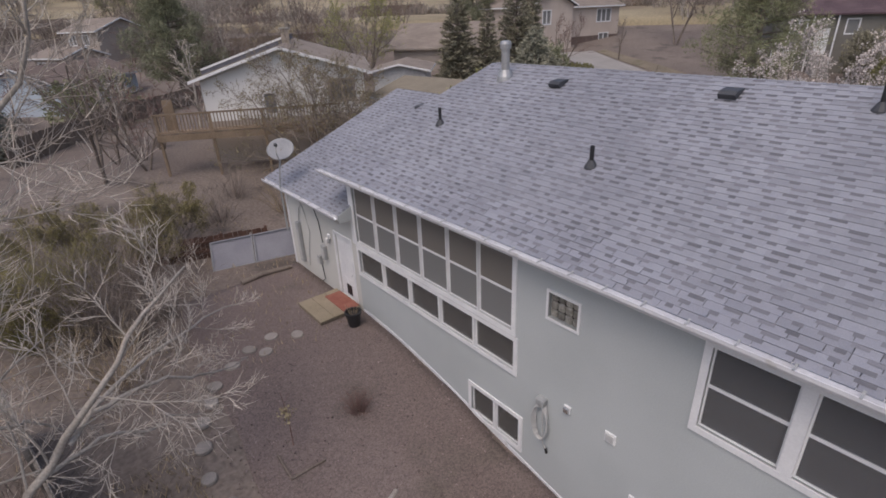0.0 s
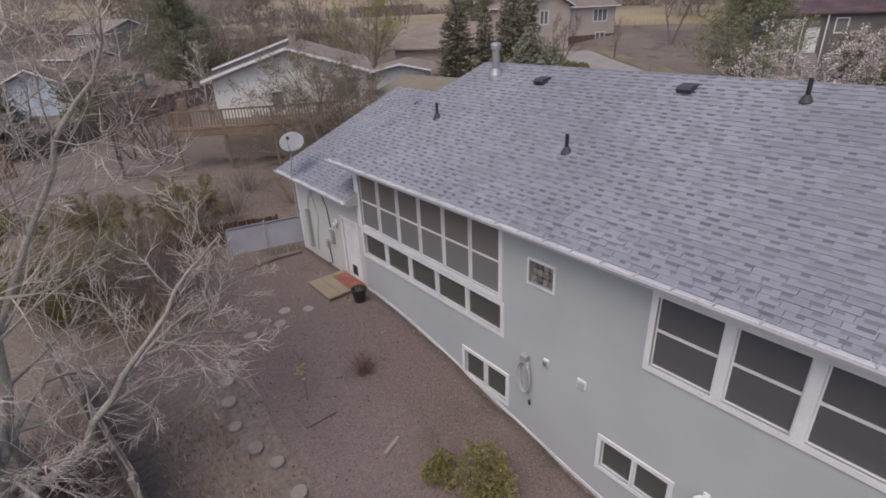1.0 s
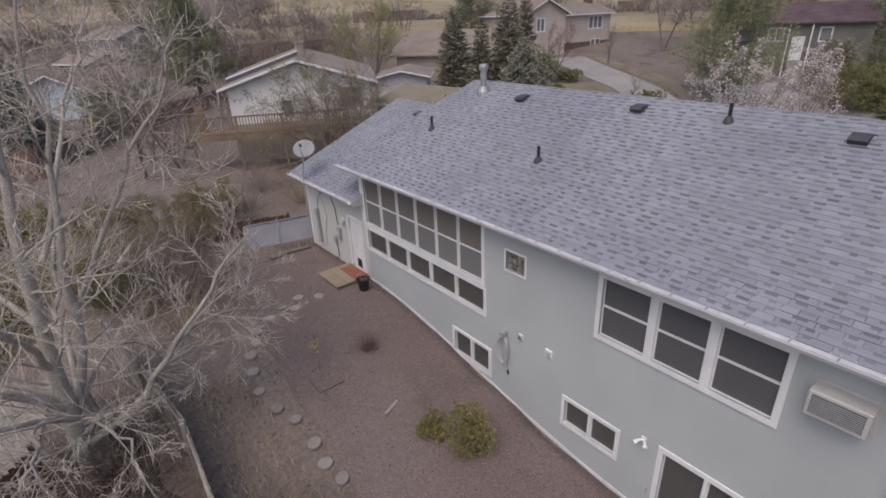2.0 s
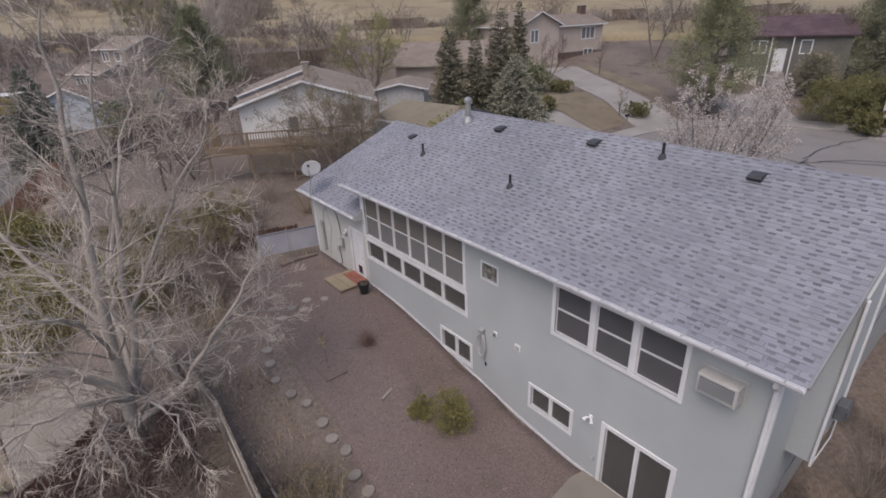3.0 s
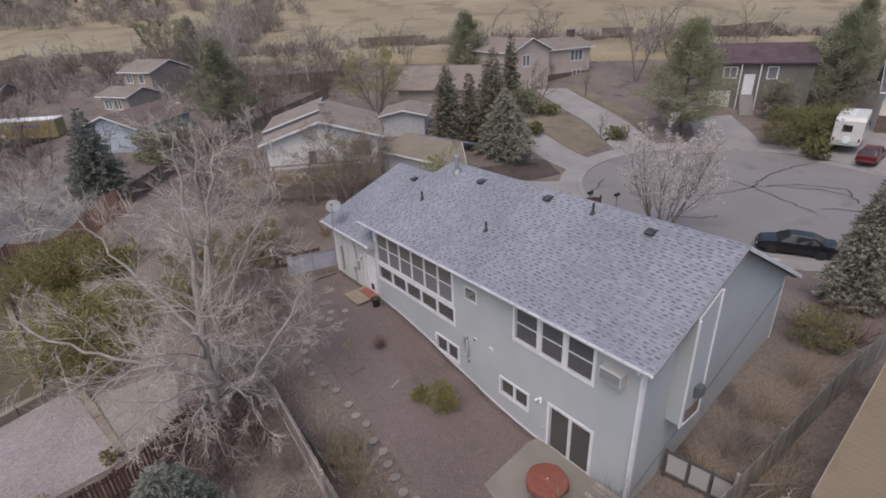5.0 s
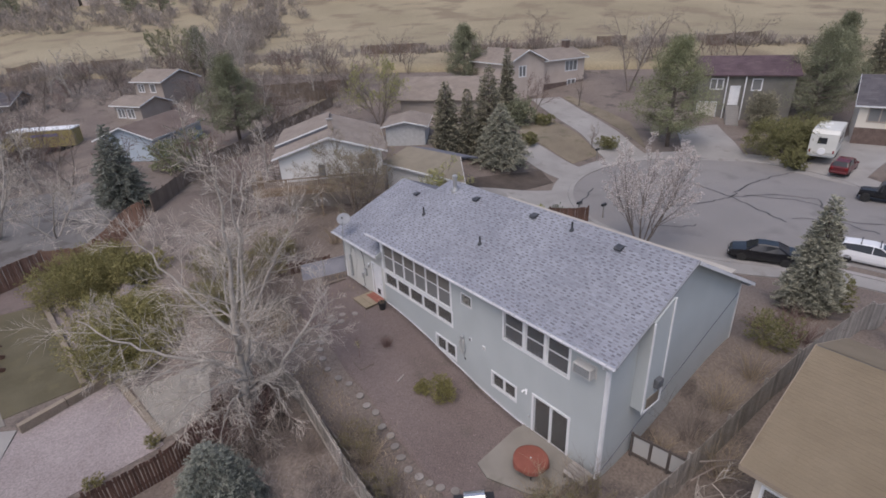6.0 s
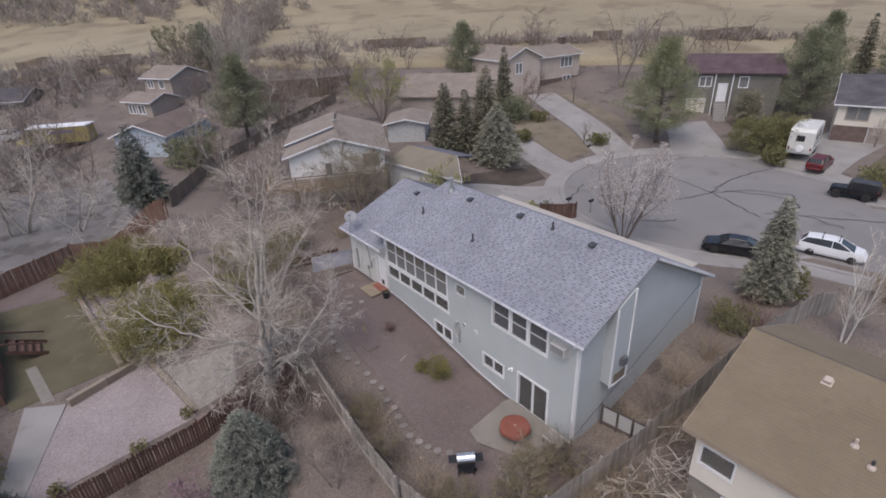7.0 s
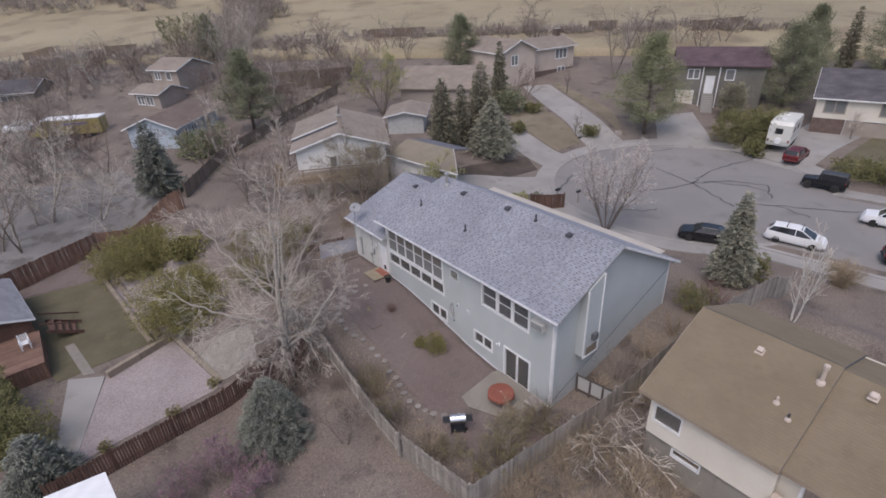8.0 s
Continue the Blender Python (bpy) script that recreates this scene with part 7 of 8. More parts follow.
# leafless woods along the top of the field, far off
rnd = random.Random(77)
c, a = [], []
for k in range(330):
    u = rnd.random()
    if u < 0.72:
        f, w = rnd.random(), rnd.random()
        x, y = mix(-45, 66, f) + 30 * w, mix(246, 162, f) + 62 * w
    else:
        f = rnd.random()
        x, y = mix(20, 52, f) + rnd.gauss(0, 4), mix(112, 166, f) + rnd.gauss(0, 5)
    h, r = rnd.uniform(3.0, 7.5), rnd.uniform(1.6, 3.2)
    z = ground_z(x, y)
    for _ in range(170):
        o = Vector((rnd.gauss(0, 1), rnd.gauss(0, 1), rnd.gauss(0, 1))).normalized() * rnd.random() ** 0.5
        c.append((x + o.x * r, y + o.y * r, z + h * (0.55 + 0.5 * o.z)))
        a.append((o.x * 0.4, o.y * 0.4, 1.0))
for k in range(230):
    f = rnd.random()
    if k % 2:
        x, y = mix(52, 102, f) + rnd.gauss(0, 2.5), mix(86, 30, f) + rnd.gauss(0, 2.5)
    else:
        x, y = mix(-22, 46, f) + rnd.gauss(0, 3), mix(126, 90, f) + rnd.gauss(0, 4)
    h, r, z = rnd.uniform(0.9, 2.6), rnd.uniform(1.0, 2.4), ground_z(x, y)
    for _ in range(60):
        o = Vector((rnd.gauss(0, 1), rnd.gauss(0, 1), rnd.gauss(0, 1))).normalized() * rnd.random() ** 0.5
        c.append((x + o.x * r, y + o.y * r, z + 0.3 + h * (0.5 + 0.5 * o.z)))
        a.append((o.x * 0.6, o.y * 0.6, 1.0))
solo("far_woods", blades(c, a, 1.5, 0.042, rnd), M["far_twig"], "far brown leafless woods above the dry field", "woods", "stuff")
rnd = random.Random(78)
c, a = [], []
for k in range(900):
    x, y = rnd.uniform(-28, 36), rnd.uniform(52, 114)
    if -13 < x < 9 and 55 < y < 90 and abs(x + y * 0.2 - 12) < 12 or 16 < x < 40 and 38 < y < 58:
        continue
    h, r, z = rnd.uniform(0.3, 1.7), rnd.uniform(0.5, 1.9), ground_z(x, y)
    for _ in range(60):
        o = Vector((rnd.gauss(0, 1), rnd.gauss(0, 1), rnd.gauss(0, 1))).normalized() * rnd.random() ** 0.5
        c.append((x + o.x * r, y + o.y * r, z + 0.15 + h * (0.5 + 0.5 * o.z)))
        a.append((o.x * 0.7, o.y * 0.7, 1.0))
solo("yard_scrub", blades(c, a, 0.7, 0.035, rnd), M["scrub_twig"], "dry brown scrub scattered over the low yards", "scrub", "stuff")
# shrubs and hedges
put(shrub("wide golden-green spreading juniper", 4.1, 3.5, 2.7, 61, M["juniper"], n=92000, size=0.095, lumps=42), -13.1, 34.4, 20)
put(shrub("wide golden-green spreading juniper", 4.1, 3.0, 2.4, 62, M["juniper"], n=92000, size=0.095, lumps=42), -12.5, 23.8, 80)
put(shrub("golden-green juniper under the cottonwood", 1.7, 2.0, 1.6, 63, M["juniper"], n=18000, size=0.13, lumps=16), -10.6, 29.6, 0)
put(shrub("rounded green shrub beside the path", 1.75, 2.1, 2.5, 64, M["hedge"], n=16000, size=0.099, lumps=12), -22.4, 16.6, 0)
put(shrub("dark green shrub against the shed deck", 1.3, 2.2, 3.0, 65, M["hedge"], n=9000, size=0.116), -23.3, 20.2, 0)
put(shrub("low olive-green bush in the gravel", 0.60, 0.58, 1.25, 66, M["juniper"], n=9000, size=0.05, lumps=9), -1.95, 7.3, 0)
put(shrub("small olive-green bush in the gravel", 0.42, 0.40, 0.60, 67, M["juniper"], n=4200, size=0.05, lumps=6), -2.5, 8.25, 30)
put(shrub("green rounded shrub beside the grey-green spruce", 1.15, 1.2, 2.0, 68, M["hedge"], n=5700, size=0.099), 18.6, -2.0, 0)
put(shrub("yellow-green twiggy shrub at the house corner", 1.15, 1.1, 1.8, 69, M["hedge"], n=4940, size=0.081), 11.2, -1.6, 0)
put(shrub("large rounded green shrub beside the camper", 3.9, 3.4, 3.5, 70, M["hedge"], n=52000, size=0.12, lumps=18), 48.8, 11.4, 0)
put(shrub("small rounded green shrub beside the driveway", 1.3, 1.3, 1.9, 71, M["hedge"], n=4180, size=0.162), 45.6, 9.4, 0)
put(shrub("dark olive rounded shrub by the front door", 2.1, 2.1, 4.4, 72, M["needles_olive"], n=16000, size=0.14), 56.9, 17.4, 0)
put(shrub("long green hedge beside the jeep", 2.2, 6.0, 1.6, 73, M["hedge"], n=20000, size=0.14, lumps=20), 45.5, -4.0, 12)
put(shrub("rounded dark green shrub by the kerb", 1.4, 1.3, 1.3, 74, M["hedge"], n=4180, size=0.128), 38.6, 26.2, 0)
put(shrub("rounded dark green shrub on the driveway bank", 1.4, 1.2, 1.3, 75, M["hedge"], n=4180, size=0.128), 30.2, 31.8, 0)
put(shrub("low green shrub under the bare red tree", 1.5, 1.3, 1.2, 76, M["hedge"], n=4180, size=0.128), 38.2, 36.2, 0)
put(shrub("green spring shrub beside the pale blue house", 3.2, 2.6, 3.4, 77, M["needles_pine"], n=9880, size=0.174, lumps=13), -1.6, 52.2, 0)
put(shrub("bright green low shrub by the stained fence", 1.0, 0.9, 1.0, 78, M["spring"], n=3420, size=0.087), 16.6, 18.4, 0)
put(shrub("grey-green rounded shrub by the stained fence", 0.9, 0.9, 1.4, 79, M["needles_blue"], n=3800, size=0.087), 17.8, 17.2, 0)
put(bare_tree("dusky pink flowering bush with thin stems", 2.6, 80, M["bark"], M["twig"], [(8, 40, 0.55, 0.14, 0.04), (7, 40, 0.5, 0.18, 0.03), (5, 40, 0.5, 0.2, 0.02), (0, 0, 0, 0.2, 0)], stems=24, spread=1.9, r=0.007, leaves=(M["pinkleaf"], 15000, 0.05, 0.45), name="shrub"), -15.6, 6.5, 0)
put(stem_bush("straw-coloured dry shrub by the street", 1.7, 1.6, 81, M["straw_twig"], n=320, twigs=6, thick=0.012), 22.4, -6.2, 0)
for k, (x, y) in enumerate(((-13.3, 14.6), (-15.8, 13.8), (-19.2, 13.6), (-12.0, 10.6))):
    put(shrub("small round clipped shrub beside the red fence", 0.42, 0.42, 0.6, 85 + k, M["juniper"], n=1710, size=0.052, lumps=5, group="small clipped shrubs"), x, y)
put(stem_bush("small dead brown bush in the gravel", 0.55, 0.5, 90, M["red_twig"], n=120, thick=0.005), -2.25, 11.7)
wb = [stem_bush("leafless straw-coloured bush along the fence", 1.5, 1.2, 91, M["straw_twig"], n=66, group="leafless bushes"),
      stem_bush("leafless grey-brown bush along the fence", 1.8, 1.4, 92, M["twig"], n=66, group="leafless bushes"),
      stem_bush("leafless reddish bush beside the house", 1.3, 1.3, 93, M["red_twig"], n=74, group="leafless bushes")]
spots = [(-1.2, -3.1, 0), (0.1, -3.4, 1), (-2.6, -3.0, 0), (-3.8, -3.3, 1), (-5.0, -3.0, 0), (-6.0, -3.6, 1), (-0.4, -4.6, 0), (-2.0, -4.4, 1), (-3.4, -5.0, 0), (-1.2, -5.8, 0), (0.3, -6.2, 0), (-2.8, -6.4, 1), (-4.8, -4.6, 1), (-4.4, -6.6, 0), (-6.6, -5.4, 1),
         (4.2, -1.5, 1), (6.2, -1.7, 0), (8.4, -2.0, 0), (3.4, -3.2, 0), (12.6, -2.4, 2), (13.6, -1.4, 2), (12.4, -0.6, 2), (2.9, -1.0, 0),
         (-8.6, 11.0, 1), (-8.4, 12.6, 1), (-10.2, 10.4, 1), (-10.8, 11.6, 2), (-9.9, 12.8, 1), (-8.9, 9.6, 1), (-8.2, 8.4, 1), (-11.4, 12.2, 2), (-10.0, 9.4, 1), (-10.3, 11.0, 2), (-9.7, 10.7, 2), (-10.7, 12.5, 2), (-9.2, 11.2, 2), (-11.0, 11.4, 2), (-8.8, 12.2, 2),
         (-5.6, -2.6, 0), (-4.2, -2.5, 0), (-2.0, -2.9, 0), (-0.4, -3.2, 0), (-3.0, -3.8, 0), (-1.6, -3.9, 0), (0.2, -4.0, 1), (-5.4, -4.0, 0), (-6.4, -4.4, 0), (-3.9, -4.2, 0), (-0.8, -5.2, 0), (-2.4, -5.4, 0), (-5.6, -5.8, 0), (0.0, -7.0, 0), (-1.8, -7.2, 0), (-3.6, -7.6, 0), (-6.0, -7.4, 0), (-8.4, -3.4, 0), (-9.4, -1.6, 1), (-2.3, 0.1, 0), (-1.4, -0.5, 1), (-3.2, -0.3, 0), (-4.4, -0.6, 1), (-2.8, 0.7, 0), (-6.6, 2.0, 0), (-6.7, 4.6, 1), (-6.6, 6.6, 0), (-6.9, 8.4, 1),
         (-5.4, 17.4, 1), (-6.4, 16.2, 0), (-4.6, 19.0, 1), (-7.2, 18.4, 0), (-3.4, 24.0, 1), (-5.2, 22.4, 0), (-7.4, 21.0, 1), (-1.0, 25.0, 1), (1.6, 24.4, 0), (0.4, 27.0, 1), (-3.0, 27.5, 0), (-6.0, 26.0, 1)]
rnd = random.Random(5)
first = [True, True, True]
for x, y, k in spots:
    t = wb[k] if first[k] else copy_thing(wb[k], Matrix())
    first[k] = False
    put(t, x, y, rnd.uniform(0, 360), rnd.uniform(0.75, 1.25))
# half-bare thickets by the wing
for x, y, h, k in ((-5.0, 22.0, 2.3, 201), (-6.6, 24.2, 2.6, 202), (-3.0, 24.0, 2.2, 203), (-8.2, 20.4, 2.4, 204)):
    put(bare_tree("olive budding thicket beyond the back fence", h, k, M["bark"], M["twig"], [(7, 40, 0.55, 0.14, 0.04), (6, 40, 0.5, 0.18, 0.03), (4, 40, 0.5, 0.2, 0.02), (0, 0, 0, 0.2, 0)], stems=9, spread=0.6, r=0.01, leaves=(M["olive_bud"], 20000, 0.038, 0.4), name="bush", group="olive thickets"), x, y)
ob0 = None
for k, (x, y, q) in enumerate(((-3.6, -0.5, 1.0), (-2.4, 0.1, 0.85), (-4.9, -0.7, 1.1), (-1.3, -0.6, 0.8), (-6.0, 1.2, 0.7), (-6.6, 7.4, 0.8), (-6.9, 5.2, 0.7))):
    if ob0 is None:
        ob0 = ob = bare_tree("olive-brown budding brush inside the yard fence", 1.5, 230, M["bark"], M["twig"], [(6, 40, 0.55, 0.14, 0.04), (5, 40, 0.5, 0.18, 0.03), (4, 40, 0.5, 0.2, 0.02), (0, 0, 0, 0.2, 0)], stems=11, spread=0.7, r=0.008, leaves=(M["olive_bud"], 4200, 0.04, 0.45), name="bush", group="olive brush")
    else:
        ob = copy_thing(ob0, Matrix())
    put(ob, x, y, 71 * k, q)
put(stem_bush("olive-brown leafless thicket near the stepping stones", 3.0, 2.6, 95, M["twig"], n=260, twigs=6, thick=0.01), -6.0, 18.6, 0)
put(stem_bush("olive-green budding thicket beyond the fence", 2.6, 2.4, 97, M["juniper"], n=260, twigs=8, thick=0.01), -7.6, 19.8, 0)
put(shrub("low olive-brown thicket inside the fence", 1.5, 0.8, 1.1, 96, M["needles_olive"], n=1500, size=0.10, lumps=9), -3.2, 0.2, 0)

# bare trees of the distance: four kinds, repeated
FINE = 0.02
kinds = [bare_tree("distant leafless grey-brown tree", 8.0, 101, M["bark"], M["twig"], [(8, 46, 0.48, 0.12, 0.04), (5, 44, 0.5, 0.18, 0.03), (4, 42, 0.5, 0.25, 0.02), (0, 0, 0, 0.3, 0)], stems=2, spread=0.3, group="distant bare trees"),
         bare_tree("distant leafless grey-brown tree", 7.0, 102, M["bark"], M["twig"], [(6, 50, 0.55, 0.14, 0.03), (5, 46, 0.5, 0.2, 0.03), (4, 42, 0.5, 0.25, 0.02), (0, 0, 0, 0.3, 0)], stems=3, spread=0.45, group="distant bare trees"),
         bare_tree("distant leafless pale tree", 8.4, 103, M["bark_pale"], M["twig_pale"], [(10, 44, 0.45, 0.12, 0.05), (7, 44, 0.5, 0.18, 0.03), (5, 42, 0.5, 0.25, 0.02), (0, 0, 0, 0.3, 0)], stems=1, group="distant bare trees"),
         bare_tree("distant reddish leafless thicket", 4.5, 104, M["bark"], M["red_twig"], [(5, 46, 0.55, 0.14, 0.05), (4, 44, 0.5, 0.2, 0.03), (4, 42, 0.5, 0.25, 0.02), (0, 0, 0, 0.3, 0)], stems=5, spread=0.5, group="distant bare trees")]
used = [False] * 4
rnd = random.Random(8)
far = []
for cx, cy, n, sx, sy in ((-14, 58, 8, 7, 7), (-13, 70, 7, 3, 2), (-7, 98, 24, 9, 8), (-18, 112, 10, 8, 8), (-20, 84, 8, 5, 8), (-18, 68, 8, 6, 6), (-21, 48, 4, 3, 6), (12, 76, 9, 6, 5), (26, 80, 9, 7, 5), (24, 66, 9, 5, 4), (16, 70, 8, 5, 4), (50, 64, 5, 6, 4), (38, 72, 6, 6, 4), (62, 60, 6, 6, 5), (72, 44, 7, 5, 5), (82, 36, 5, 5, 4), (8, 96, 8, 6, 5), (10, 60, 3, 3, 3), (-4, 33, 4, 3, 3), (0, 40, 4, 4, 3), (-2, 48, 3, 2, 2), (66, 30, 4, 2, 4)):
    for _ in range(n):
        far.append((cx + rnd.uniform(-1, 1) * sx, cy + rnd.uniform(-1, 1) * sy))
for x, y in far:
    if 43 < x < 59 and 40 < y < 53 or -11 < x < 6 and 57 < y < 71 or abs(x - 1) < 6 and 79 < y < 90 or -26 < x < -12 and 74 < y < 104 and rnd.random() < 0.6:
        continue
    k = rnd.choice((0, 0, 1, 1, 2, 3, 3))
    t = copy_thing(kinds[k], Matrix()) if used[k] else kinds[k]
    used[k] = True
    put(t, x, y, rnd.uniform(0, 360), rnd.uniform(0.6, 1.05))

# dry grass tufts and weeds: too many to count
g = Geo()
rnd = random.Random(13)
for k in range(9000):
    a = rnd.random()
    if a < 0.35:
        x, y = rnd.uniform(-7.2, -5.6), rnd.uniform(-1, 13)
    elif a < 0.6:
        x, y = rnd.uniform(-9, 0), rnd.uniform(14.5, 27)
    elif a < 0.8:
        x, y = rnd.uniform(-12, 1), rnd.uniform(-9, -2)
    else:
        x, y = rnd.uniform(-20, -7.7), rnd.uniform(-2, 12)
    z = ground_z(x, y)
    h, w, t = rnd.uniform(0.05, 0.22), rnd.uniform(0.006, 0.02), rnd.uniform(0, 6.28)
    dx, dy = math.cos(t), math.sin(t)
    g.add([(x - dy * w, y + dx * w, z), (x + dy * w, y - dx * w, z), (x + dx * h * 0.6, y + dy * h * 0.6, z + h)], [(0, 1, 2)])
solo("dry_grass", g, M["straw_twig"], "scattered dry straw-coloured grass tufts and weeds", "grass", "stuff")
g = Geo()
for k in range(5000):
    x, y = rnd.uniform(-5.2, -0.1), rnd.uniform(-0.8, 14.3)
    if x > -3.2 and y < 4.1:
        continue
    z, s = ground_z(x, y) + 0.03, rnd.uniform(0.015, 0.04)
    q = [Vector((rnd.gauss(0, 1), rnd.gauss(0, 1), rnd.gauss(0, 0.7))).normalized() * s for _ in range(4)]
    g.add([Vector((x, y, z + 0.3 * s)) + p for p in q], [(0, 1, 2), (0, 2, 3), (0, 3, 1), (1, 3, 2)])
solo("gravel_stones", g, material("mixed_gravel_stones", (0.15, 0.11, 0.105), (0.24, 0.19, 0.18), 3, 30, 0.95, 0, 0.2, island=0.5), "loose reddish gravel stones over the bed", "gravel", "stuff")


# ---- vehicles: built along x with the front at +x, on z = 0 ----
def wheel(parent, x, y, r, w, side):
    tyre = part("wheel", Geo().add(*lathe_y((x, y, r), [(r * 0.62, -w / 2), (r * 0.93, -w / 2), (r, -w / 3), (r, w / 3), (r * 0.93, w / 2), (r * 0.62, w / 2)], 18)), M["tyre"], parent)
    part("rim", Geo().add(*lathe_y((x, y + side * w * 0.18, r), [(0.02, w * 0.30), (r * 0.2, w * 0.31), (r * 0.55, w * 0.22), (r * 0.64, w * 0.3), (r * 0.64, -w * 0.3), (0.02, -w * 0.3)], 14)), M["steel"], tyre)


def lathe_y(c, prof, n):
    vs, fs = [], []
    for r, y in prof:
        for s in range(n):
            t = 2 * math.pi * s / n
            vs.append((c[0] + r * math.cos(t), c[1] + y, c[2] + r * math.sin(t)))
    m = len(prof)
    for i in range(m - 1):
        for s in range(n):
            fs.append((i * n + s, i * n + (s + 1) % n, (i + 1) * n + (s + 1) % n, (i + 1) * n + s))
    fs += [tuple(range(n)), tuple(range((m - 1) * n, m * n))[::-1]]
    return vs, fs


def loft(sections):
    """Skins a row of equal outlines."""
    g = Geo()
    n = len(sections[0])
    for s in sections:
        g.v.extend(tuple(p) for p in s)
    for i in range(len(sections) - 1):
        for k in range(n):
            g.f.append((i * n + k, i * n + (k + 1) % n, (i + 1) * n + (k + 1) % n, (i + 1) * n + k))
    g.f += [tuple(range(n))[::-1], tuple(range((len(sections) - 1) * n, len(sections) * n))]
    return g


def car(label, L, W, H, paint, belt, stations, wheels, r, category="car", rack=False, roof_paint=None, place=None, spare=False):
    """stations: (x, bottom, shoulder height, roof height or None, half width, roof half width) from tail to nose."""
    c = thing("car", label, category)
    secs = []
    for x, zb, zs, zr, hw, rw in stations:
        secs.append([(x, -hw * 0.9, zb), (x, -hw, zb + 0.18), (x, -hw, (zb + zs) / 2 + 0.08), (x, -hw * 0.95, zs), (x, 0, zs + 0.015), (x, hw * 0.95, zs), (x, hw, (zb + zs) / 2 + 0.08), (x, hw, zb + 0.18), (x, hw * 0.9, zb)])
    part("body", loft(secs), paint, c, smooth=False)
    cab = [s for s in stations if s[3]]
    g = loft([[(x, -hw * 0.93, zs - 0.03), (x + 0.0, -rw, zr - 0.06), (x, -rw * 0.85, zr), (x, rw * 0.85, zr), (x, rw, zr - 0.06), (x, hw * 0.93, zs - 0.03)] for x, zb, zs, zr, hw, rw in cab])
    part("glasshouse", g, M["car_glass"], c, "dark tinted windows")
    top = [s for s in cab if s[3] > H - 0.16]
    if len(top) > 1:
        g = loft([[(x, -rw * 0.97, zr - 0.05), (x, -rw * 0.85, zr + 0.012), (x, rw * 0.85, zr + 0.012), (x, rw * 0.97, zr - 0.05)] for x, zb, zs, zr, hw, rw in top])
        part("roof", g, roof_paint or paint, c)
    # pillars
    for s in (-1, 1):
        for a, b in ((cab[0], cab[1]), (cab[-1], cab[-2])):
            part("pillar", Geo().bar((a[0], s * a[4] * 0.94, a[2] - 0.02), (b[0], s * b[5] * 0.98, b[3] - 0.03), 0.05, 0.07), roof_paint or paint, c)
        mid = cab[len(cab) // 2]
        part("pillar", Geo().bar((mid[0], s * mid[4] * 0.945, mid[2] - 0.02), (mid[0], s * mid[5] * 1.0, mid[3] - 0.04), 0.04, 0.07), roof_paint or paint, c)
        part("mirror", Geo().box((cab[-1][0] - 0.25, s * (cab[-1][4] + 0.08), cab[-1][2] + 0.06), (0.12, 0.2, 0.13), None, 0.03), paint, c)
        f, b = stations[-1], stations[0]
        part("headlight", Geo().box((f[0] - 0.08, s * f[4] * 0.72, f[2] - 0.13), (0.22, 0.34, 0.14), None, 0.04), M["lamp_clear"], c)
        part("tail_light", Geo().box((b[0] + 0.05, s * b[4] * 0.82, b[2] - 0.06), (0.16, 0.26, 0.26), None, 0.04), M["lamp_red"], c)
    for x in wheels:
        for s in (-1, 1):
            wheel(c, x, s * (W / 2 - 0.12), r, 0.22, s)
    for x, nm in ((stations[0][0] - 0.02, "rear_bumper"), (stations[-1][0] + 0.02, "front_bumper")):
        part(nm, Geo().box((x, 0, 0.42), (0.12, W * 0.86, 0.22), None, 0.05), paint if not spare else M["dark"], c)
    if rack:
        for x in (-0.75, 0.35):
            part("roof_rack", Geo().bar((x, -0.6, H + 0.09), (x, 0.6, H + 0.09), 0.05, 0.04).box((x, -0.55, H + 0.04), (0.08, 0.05, 0.12)).box((x, 0.55, H + 0.04), (0.08, 0.05, 0.12)), M["dark"], c)
    if spare:
        part("spare_wheel", loft([[(-L / 2 - 0.02 - d, 0.36 * math.cos(t), 0.95 + 0.36 * math.sin(t)) for t in (2 * math.pi * k / 16 for k in range(16))] for d in (0.0, 0.2)]), M["tyre"], c)
    c.matrix_basis = place
    return c


def at(x, y, heading, size=1.0):
    return pose(x, y, ground_z(x, y) + 0.04, 0, 0, heading) @ Matrix.Diagonal((size, size, size, 1))


sedan = [(-2.3, 0.32, 0.80, None, 0.72, 0), (-2.2, 0.22, 0.98, None, 0.84, 0), (-1.55, 0.2, 1.0, 1.02, 0.88, 0.7), (-0.8, 0.2, 0.97, 1.40, 0.9, 0.6), (0.1, 0.2, 0.95, 1.44, 0.9, 0.6), (0.5, 0.2, 0.95, 1.40, 0.9, 0.6), (1.2, 0.2, 0.96, 0.99, 0.88, 0.7), (2.1, 0.22, 0.82, None, 0.82, 0), (2.3, 0.32, 0.66, None, 0.68, 0)]
hatch = [(-2.2, 0.34, 0.86, None, 0.76, 0), (-2.12, 0.24, 1.02, 1.04, 0.84, 0.72), (-1.75, 0.2, 1.02, 1.42, 0.87, 0.62), (-1.0, 0.2, 0.99, 1.50, 0.87, 0.63), (0.0, 0.2, 0.96, 1.52, 0.87, 0.63), (0.5, 0.2, 0.95, 1.44, 0.87, 0.62), (1.45, 0.2, 0.93, 0.96, 0.86, 0.7), (2.05, 0.24, 0.80, None, 0.8, 0), (2.22, 0.34, 0.62, None, 0.66, 0)]
